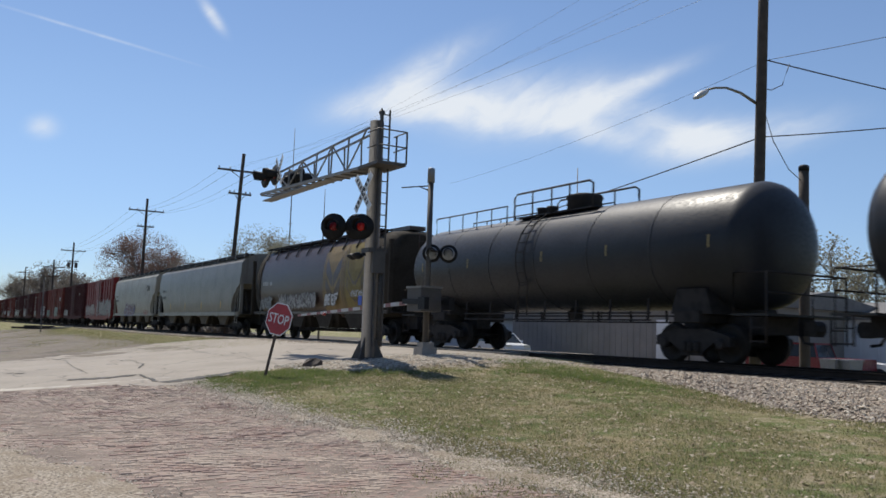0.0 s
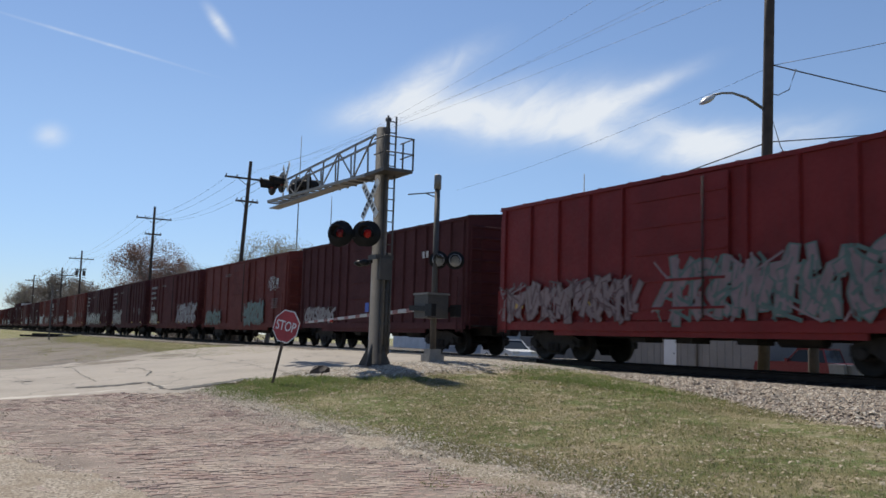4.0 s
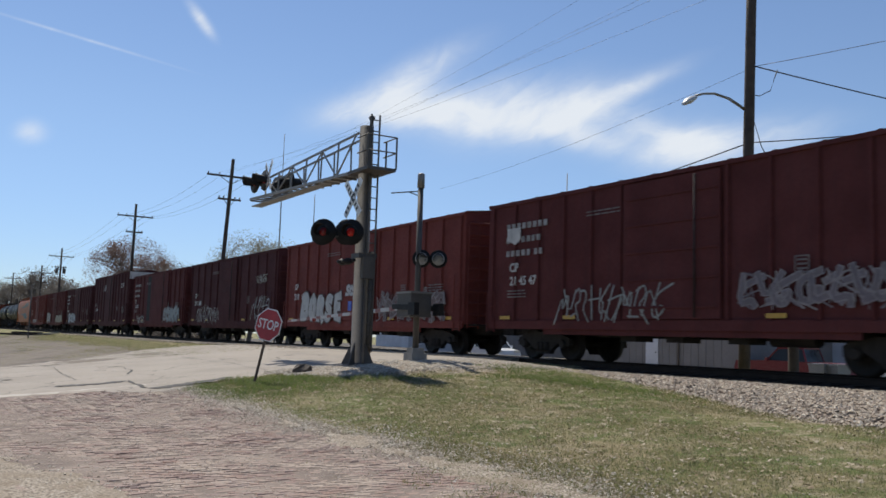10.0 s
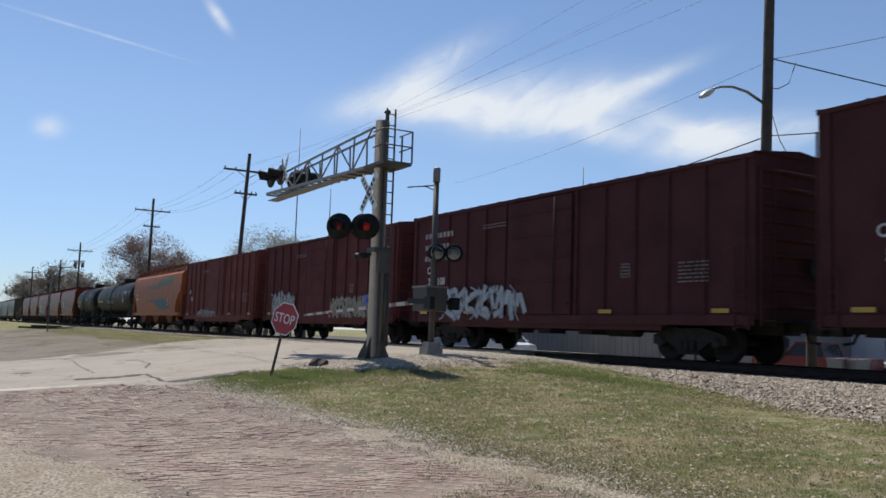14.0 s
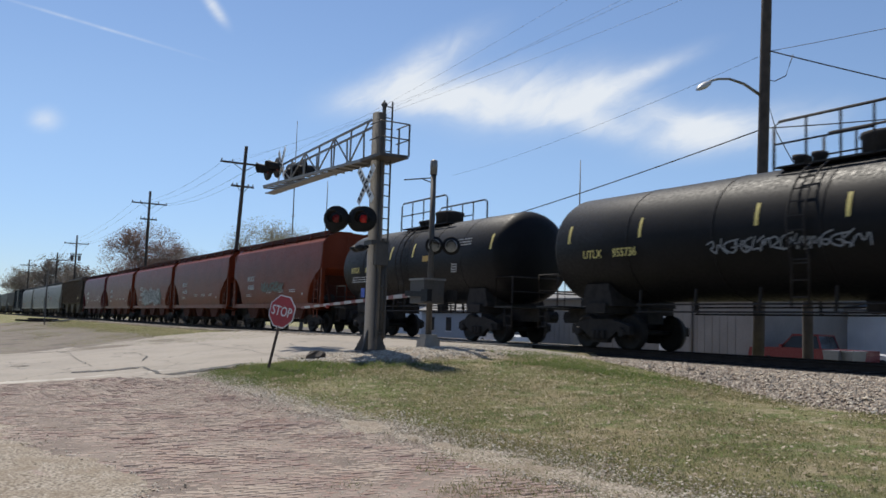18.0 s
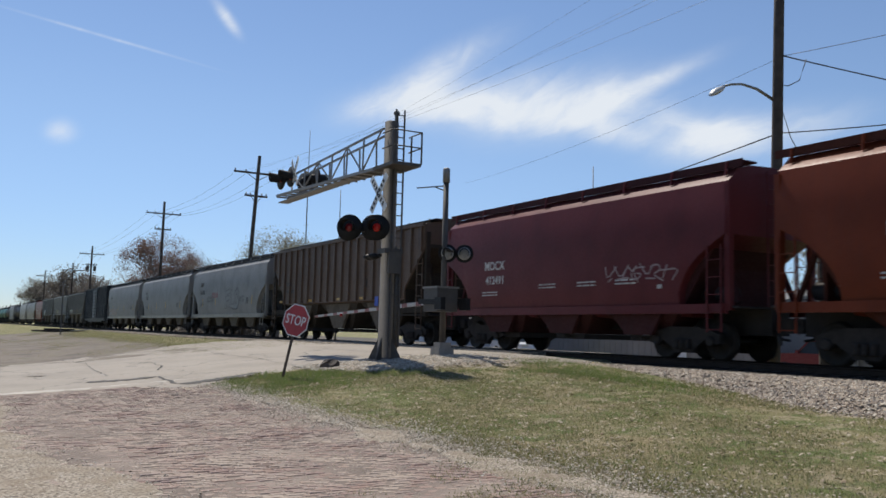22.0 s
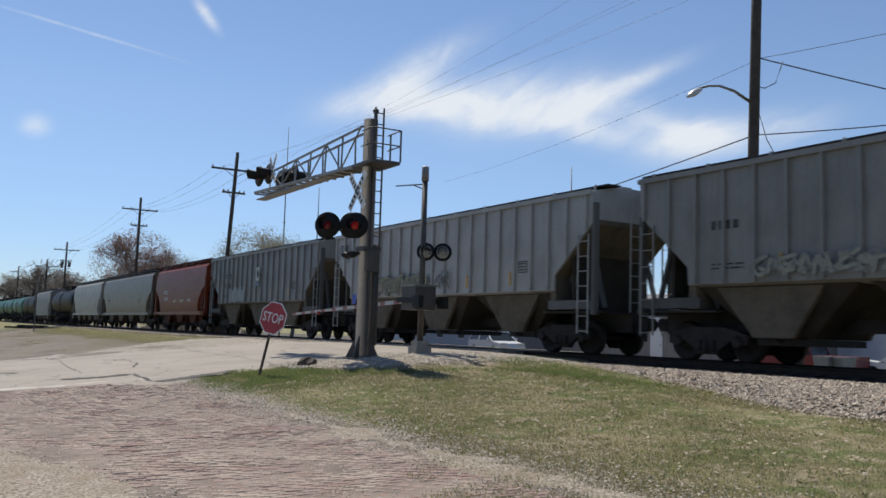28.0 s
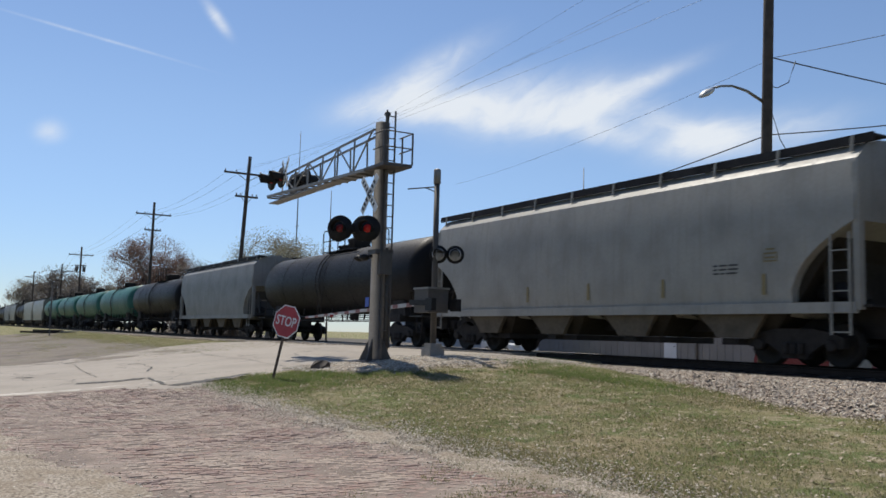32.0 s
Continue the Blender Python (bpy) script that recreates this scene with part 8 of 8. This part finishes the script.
def draped(xs, tops, lows):
    """A painted patch with wandering upper and lower edges, bent to the hopper's side."""
    bm = bmesh.new()
    cols = []
    n = 60
    for k in range(n + 1):
        x = xs[0] + (xs[-1] - xs[0]) * k / n
        hi = float(np.interp(x, xs, tops)) + 0.05 * noise.noise(Vector((x * 1.3, 1, 7))) + 0.02 * noise.noise(Vector((x * 6, 2, 7)))
        lo = float(np.interp(x, xs, lows)) + 0.05 * noise.noise(Vector((x * 1.1, 3, 7))) + 0.02 * noise.noise(Vector((x * 5, 4, 7)))
        hi = max(hi, lo + 0.01)
        cols.append([bm.verts.new((x, -float(np.interp(lo + (hi - lo) * q / 16, SIDE_Z, SIDE_Y)) - 0.014, lo + (hi - lo) * q / 16)) for q in range(17)])
    skin(bm, cols, False, 0, True)
    return bm


for shape, tone in ((((-3.3, -2.0, 0.0, 1.5, 3.4, 5.0), (2.24, 2.34, 2.36, 2.42, 2.42, 1.95), (2.16, 2.20, 2.12, 1.62, 1.55, 1.62)), (0.075, 0.130, 0.150)),
                    (((-3.2, -1.0, 0.8, 2.4, 4.6, 6.0), (3.38, 3.42, 3.62, 3.95, 4.02, 4.0), (3.28, 3.24, 3.16, 3.30, 3.40, 3.5)), (0.125, 0.135, 0.100)),
                    (((0.3, 0.7, 1.1), (1.46, 1.47, 1.44), (1.34, 1.33, 1.36)), (0.08, 0.13, 0.13))):
    part("paint_patch", draped(*shape), paint("patch_%d" % (1000 * tone[0]), tone, 0.6, streak=0.7, grime=0.5, grime_color=(0.20, 0.105, 0.055)), car, "faded blue overpaint")
text_rows(car, -7.0, 2.9, [(4, 0.22, 0.12), (6, 0.2, 0)], white_mark, y, 71)
placard(car, 4.3, 1.9, y)
put(car, -357.0, -340.5)

# black tank cars
car, sf = tank_car(18.3, tank_black, walk_half=1.65, label="long glossy black tank car with yellow reflector strips")
tank_marks(car, sf, [-8.0, -5.2, -1.6, 0.6, 2.6, 5.0, 8.1], 2.85, 3.35, amber_mark)
letters("UTLX", 0.30, pose(-7.0, sf(2.5) - 0.03, 2.50, 90, 0, 0), amber_mark, car, "reporting_mark")
letters("955736", 0.30, pose(-5.75, sf(2.5) - 0.03, 2.50, 90, 0, 0), amber_mark, car, "car_number")
graffiti(car, -3.0, 0.9, 2.25, 2.62, (0.30, 0.30, 0.30), (0.24, 0.24, 0.24), sf(2.7), 73, 9, style="line")
fine_print(car, 5.9, 3.3, 1.2, 4, white_mark, sf(3.2) - 0.03, 74)
placard(car, 5.3, 2.3, sf(2.6), 0.5, 0.5)
put(car, -376.8, -358.5)
car, sf = tank_car(12.6, tank_black, label="short black tank car with yellow reflector strips")
tank_marks(car, sf, [-1.4, 0.4, 3.0, 5.6], 2.95, 3.45, amber_mark)
fine_print(car, -4.8, 2.36, 1.9, 3, white_mark, sf(2.4) - 0.02, 79)
letters("HTLX", 0.31, pose(-4.45, sf(2.65) - 0.03, 2.62, 90, 0, 0), amber_mark, car, "reporting_mark")
letters("645632", 0.31, pose(-3.05, sf(2.65) - 0.03, 2.62, 90, 0, 0), amber_mark, car, "car_number")
reflectors(car, [1.5], 2.75, sf(2.8), 0.6, 0.2)
fine_print(car, 3.4, 3.4, 1.0, 5, white_mark, sf(3.3) - 0.03, 76)
placard(car, 3.2, 2.3, sf(2.5))
put(car, -391.5, -378.95)

# orange potash hoppers and a maroon one
for i, (a, b, num) in enumerate(((-406.4, -393.5, "416055"), (-420.7, -407.8, "416135"), (-434.7, -421.8, "416286"), (-448.3, -436.0, "416176"), (-462.4, -449.7, "412491"))):
    L = b - a
    col = maroon if i == 4 else orange
    car, y = hopper(L, col, "smooth", 3, label="maroon covered hopper with white lettering" if i == 4 else "glossy orange brown covered hopper with white lettering", sill=col)
    letters("MOCX", 0.38, pose(-L / 2 + 3.1, y - 0.004, 2.66, 90, 0, 0), white_mark, car, "reporting_mark")
    letters(num, 0.36, pose(-L / 2 + 3.15, y - 0.004, 2.20, 90, 0, 0), white_mark, car, "car_number")
    fine_print(car, -L / 2 + 2.4, 1.85, 0.9, 2, white_mark, y, 80 + i)
    for x in (-0.8, 1.0, 2.6):
        fine_print(car, x, 2.0, 0.8, 2, white_mark, y, 90 + i + int(x))
    reflectors(car, [L / 2 - 2.1], 1.72, y, 0.16, 0.10, white_mark)
    if i == 2:
        graffiti(car, -2.7, 3.2, 1.40, 2.60, (0.035, 0.018, 0.018), (0.62, 0.60, 0.56), y - 0.004, 84, 5, (0.035, 0.055, 0.035), thick=0.26, edge=0.085)
    if i == 0:
        graffiti(car, -1.6, 1.6, 1.9, 2.4, (0.10, 0.13, 0.08), (0.11, 0.10, 0.06), y - 0.004, 85, 6)
    if i == 4:
        graffiti(car, 2.2, 4.6, 1.9, 2.35, (0.42, 0.3, 0.3), (0.24, 0.06, 0.07), y - 0.004, 86, 4, style="line")
    put(car, a, b)

# dirty ribbed hopper
car, y = hopper(17.0, dirty2, "ribbed", 3, ze=4.50, label="dirt-caked brown covered hopper with side posts", end_color=shaded_brown)
text_rows(car, -6.4, 2.9, [(4, 0.26, 0.14), (6, 0.24, 0)], black_mark, y, 95)
reflectors(car, [-7.2, -3.0, 0.5, 3.0, 5.5], 1.82, y - 0.004, 0.4, 0.10)
placard(car, 3.1, 2.3, y, 0.4, 0.35, black_mark)
reflectors(car, [6.3], 2.2, y - 0.09, 0.5, 0.22)
put(car, -481.1, -464.0)

# grey smooth hoppers
for i, (a, b, col, num) in enumerate(((-498.6, -482.5, grey, "455235"), (-517.3, -500.1, grey, "54657"), (-535.5, -518.8, grey, ""))):
    L = b - a
    car, y = hopper(L, col, "smooth", 4, label="light grey covered hopper" + (" with outlined tags" if i != 1 else " with orange reflector strips"), sill=grey2, end_color=None)
    if i == 0:
        letters("SHPX", 0.38, pose(-L / 2 + 2.6, y - 0.004, 3.30, 90, 0, 0), black_mark, car, "reporting_mark")
        graffiti(car, -L / 2 + 3.9, -L / 2 + 5.5, 2.05, 2.5, (0.04, 0.04, 0.045), (0.04, 0.04, 0.045), y - 0.003, 117, 5, style="line")
    else:
        text_rows(car, -L / 2 + 1.9, 3.32, [(4, 0.26, 0)], black_mark, y + 0.005, 101 + i)
    if num:
        letters(num, 0.38, pose(-L / 2 + 2.7, y - 0.004, 2.78, 90, 0, 0), black_mark, car, "car_number")
    fine_print(car, -L / 2 + 2.2, 2.1, 0.9, 3, black_mark, y, 101 + i)
    reflectors(car, [-5.2, -2.0, 1.4, L / 2 - 2.3], 1.85, y, 0.10, 0.5)
    placard(car, L / 2 - 3.4, 1.9, y, 0.36, 0.34, black_mark)
    if i == 0:
        graffiti(car, 0.2, 3.2, 1.55, 2.80, (0.235, 0.235, 0.23), (0.03, 0.03, 0.035), y - 0.003, 111, 3, word="FLO", thick=0.21, edge=0.035)
        graffiti(car, 2.9, 4.2, 2.0, 2.4, (0.08, 0.08, 0.09), (0.42, 0.42, 0.42), y - 0.003, 112, 3, style="line")
        fine_print(car, -2.9, 2.7, 1.4, 4, paint("red_print", (0.3, 0.05, 0.05)), y, 113)
    if i == 2:
        graffiti(car, -7.4, -2.4, 1.35, 2.1, (0.30, 0.17, 0.10), (0.35, 0.36, 0.40), y - 0.003, 114, 7)
        graffiti(car, 3.3, 5.2, 1.9, 2.6, (0.10, 0.10, 0.11), (0.42, 0.43, 0.43), y - 0.003, 115, 5, style="line")
    put(car, a, b)

car, y = boxcar(16.0, navy, 16, 0.0, label="dark navy boxcar with a pale ribbed door", rib_mat=paint("navy_post", (0.036, 0.042, 0.055)))
bm = bmesh.new()
for k in range(9):
    box(bm, -1.5, 1.5, y - 0.135, y - 0.115, 1.25 + 0.36 * k, 1.45 + 0.36 * k)
part("door_panel", bm, paint("pale_door", (0.10, 0.115, 0.14)), car, "pale blue-grey door slats")
put(car, -553.0, -537.0)

# ribbed grey hoppers
for i, (a, b, col) in enumerate(((-570.5, -554.4, grey), (-588.9, -572.3, pale_grey), (-607.2, -590.6, blue_grey))):
    L = b - a
    car, y = hopper(L, col, "ribbed", 3, label="grey covered hopper with side posts" + ("", " and a yellow sprayed tag", " and a blue and white emblem")[i], end_color=None)
    if i:
        gap = (L - 0.4) / int((L - 0.4) / 0.80)      # between two side posts
        left, right = -L / 2 + 0.2 + 3.5 * gap, -L / 2 + 0.2 + 4.5 * gap
        for word, x, z, name in (("SI", left, 3.25, "reporting_mark"), ("RX", right, 3.25, "reporting_mark"),
                                 (("", "476", "47")[i], left, 2.72, "car_number"), (("", "234", "621")[i], right, 2.72, "car_number")):
            letters(word, 0.40, pose(x, y - 0.004, z, 90, 0, 0), black_mark, car, name)
    else:
        text_rows(car, -L / 2 + 2.3, 3.2, [(4, 0.28, 0)], black_mark, y, 121 + i)
    fine_print(car, -L / 2 + 2.3, 2.2, 0.9, 2, black_mark, y, 121 + i)
    reflectors(car, [-3.9, -1.0, 2.2, 4.6], 1.95, y - 0.01, 0.10, 0.4)
    placard(car, L / 2 - 3.3, 2.3, y, 0.45, 0.35, black_mark)
    if i == 1:
        graffiti(car, -4.0, -0.4, 1.82, 2.55, (0.26, 0.25, 0.13), (0.05, 0.05, 0.05), y - 0.088, 131, 5, (0.30, 0.22, 0.16))
        graffiti(car, 0.2, 1.2, 1.9, 2.5, (0.06, 0.06, 0.06), (0.33, 0.33, 0.33), y - 0.088, 132, 3, style="line")
        graffiti(car, -L / 2 + 0.4, -L / 2 + 1.6, 3.2, 4.1, (0.05, 0.05, 0.06), (0.33, 0.33, 0.33), y - 0.03, 133, 3, style="line")
    if i == 2:
        bm = bmesh.new()
        box(bm, 0.1, 0.62, y - 0.095, y - 0.088, 2.85, 3.55)
        em = part("emblem", bm, white_mark, car, "white panel with a dark diamond")
        bm = bmesh.new()
        prism(bm, [(0.16, 3.2), (0.36, 2.92), (0.56, 3.2), (0.36, 3.48)], y - 0.101, y - 0.096)
        part("diamond", bm, black_mark, em)
        bm = bmesh.new()
        box(bm, 0.1, 0.62, y - 0.095, y - 0.088, 2.55, 2.82)
        part("blue_panel", bm, spray((0.06, 0.12, 0.24)), car)
        graffiti(car, -4.2, -1.6, 1.8, 2.6, (0.16, 0.22, 0.24), (0.42, 0.42, 0.40), y - 0.088, 134, 5)
    if i == 0:
        graffiti(car, 4.0, 6.0, 1.9, 2.4, (0.08, 0.08, 0.08), (0.4, 0.4, 0.4), y - 0.088, 135, 5, style="line")
        graffiti(car, -4.6, -1.6, 1.85, 2.3, (0.33, 0.33, 0.25), (0.2, 0.2, 0.2), y - 0.088, 136, 6)
    put(car, a, b)

car, y = hopper(12.8, orange, "smooth", 3, label="glossy orange brown covered hopper with white lettering", sill=orange)
letters("MOCX", 0.38, pose(-3.25, y - 0.004, 2.66, 90, 0, 0), white_mark, car, "reporting_mark")
letters("416467", 0.36, pose(-3.2, y - 0.004, 2.2, 90, 0, 0), white_mark, car, "car_number")
for x in (-1.2, 0.6, 2.4):
    fine_print(car, x, 2.1, 0.9, 2, white_mark, y, 142 + int(x))
put(car, -621.4, -608.6)
car, y = hopper(19.5, dirty, "smooth", 4, label="long dirt-streaked grey covered hopper", end_color=shaded_brown)
text_rows(car, -7.4, 2.9, [(4, 0.24, 0.16), (6, 0.22, 0)], black_mark, y, 145)
reflectors(car, [-2.0, 2.0, 7.0], 1.9, y, 0.09, 0.4)
placard(car, 5.6, 2.1, y, 0.4, 0.3, black_mark)
put(car, -642.5, -622.9)
chalk = paint("chalky_white", (0.30, 0.292, 0.268), 0.45, streak=0.4, spec=0.18, grime_color=(0.19, 0.17, 0.14))
car, y = hopper(16.3, chalk, "smooth", 4, label="pale chalky covered hopper with dull tan reflectors", end_color=shaded_brown, sill=chalk)
reflectors(car, [-2.6, 0.2, 3.0, 6.0], 1.5, y, 0.10, 0.45, tan)
fine_print(car, 4.6, 2.2, 0.7, 3, black_mark, y, 146)
placard(car, 6.0, 2.2, y, 0.35, 0.2, tan)
put(car, -660.5, -644.2)

# the rest of the train, far down the line
rest = [("tank", 17.5, tank_black), ("hopper", 16.0, grey), ("tank", 16.5, tank_black)] + [("tank", 16.0, green)] * 4 + \
       [("hopper", 16.0, grey2), ("hopper", 16.0, cream), ("tank", 16.5, tank_black), ("hopper", 15.0, dirty), ("hopper", 15.5, grey)] + \
       [("tank", 16.5, tank_black)] * 3 + [("hopper", 15.5, grey2), ("box", 15.4, brown), ("box", 15.4, brown2), ("hopper", 13.0, orange), ("hopper", 16.0, grey), ("box", 15.4, brown)]
at, made = -662.1, {}
for kind, L, col in rest:
    key = (kind, L, col.name)
    if key in made:
        car = copy_thing(made[key], Matrix())
    else:
        if kind == "tank":
            car, _ = tank_car(L, col, label="dark green tank car with a railed platform" if col is green else "black tank car with a railed platform on top")
        elif kind == "hopper":
            car, _ = hopper(L, col, "smooth", 4 if L > 15 else 3, label="plain covered hopper with a roof walk")
        else:
            car, _ = boxcar(L, col, 14, label="plain dark brown boxcar")
        made[key] = car
    put(car, at - L, at)
    at -= L + 1.55
for car, x in train:
    car.matrix_basis = pose(x, TRACK_Y, RAIL_Z)


def motions():
    for car, x in train:
        walk(car, [(t, pose(x + SPEED * t, TRACK_Y, RAIL_Z)) for t in (0.0, 16.0, 32.0)])


motions()
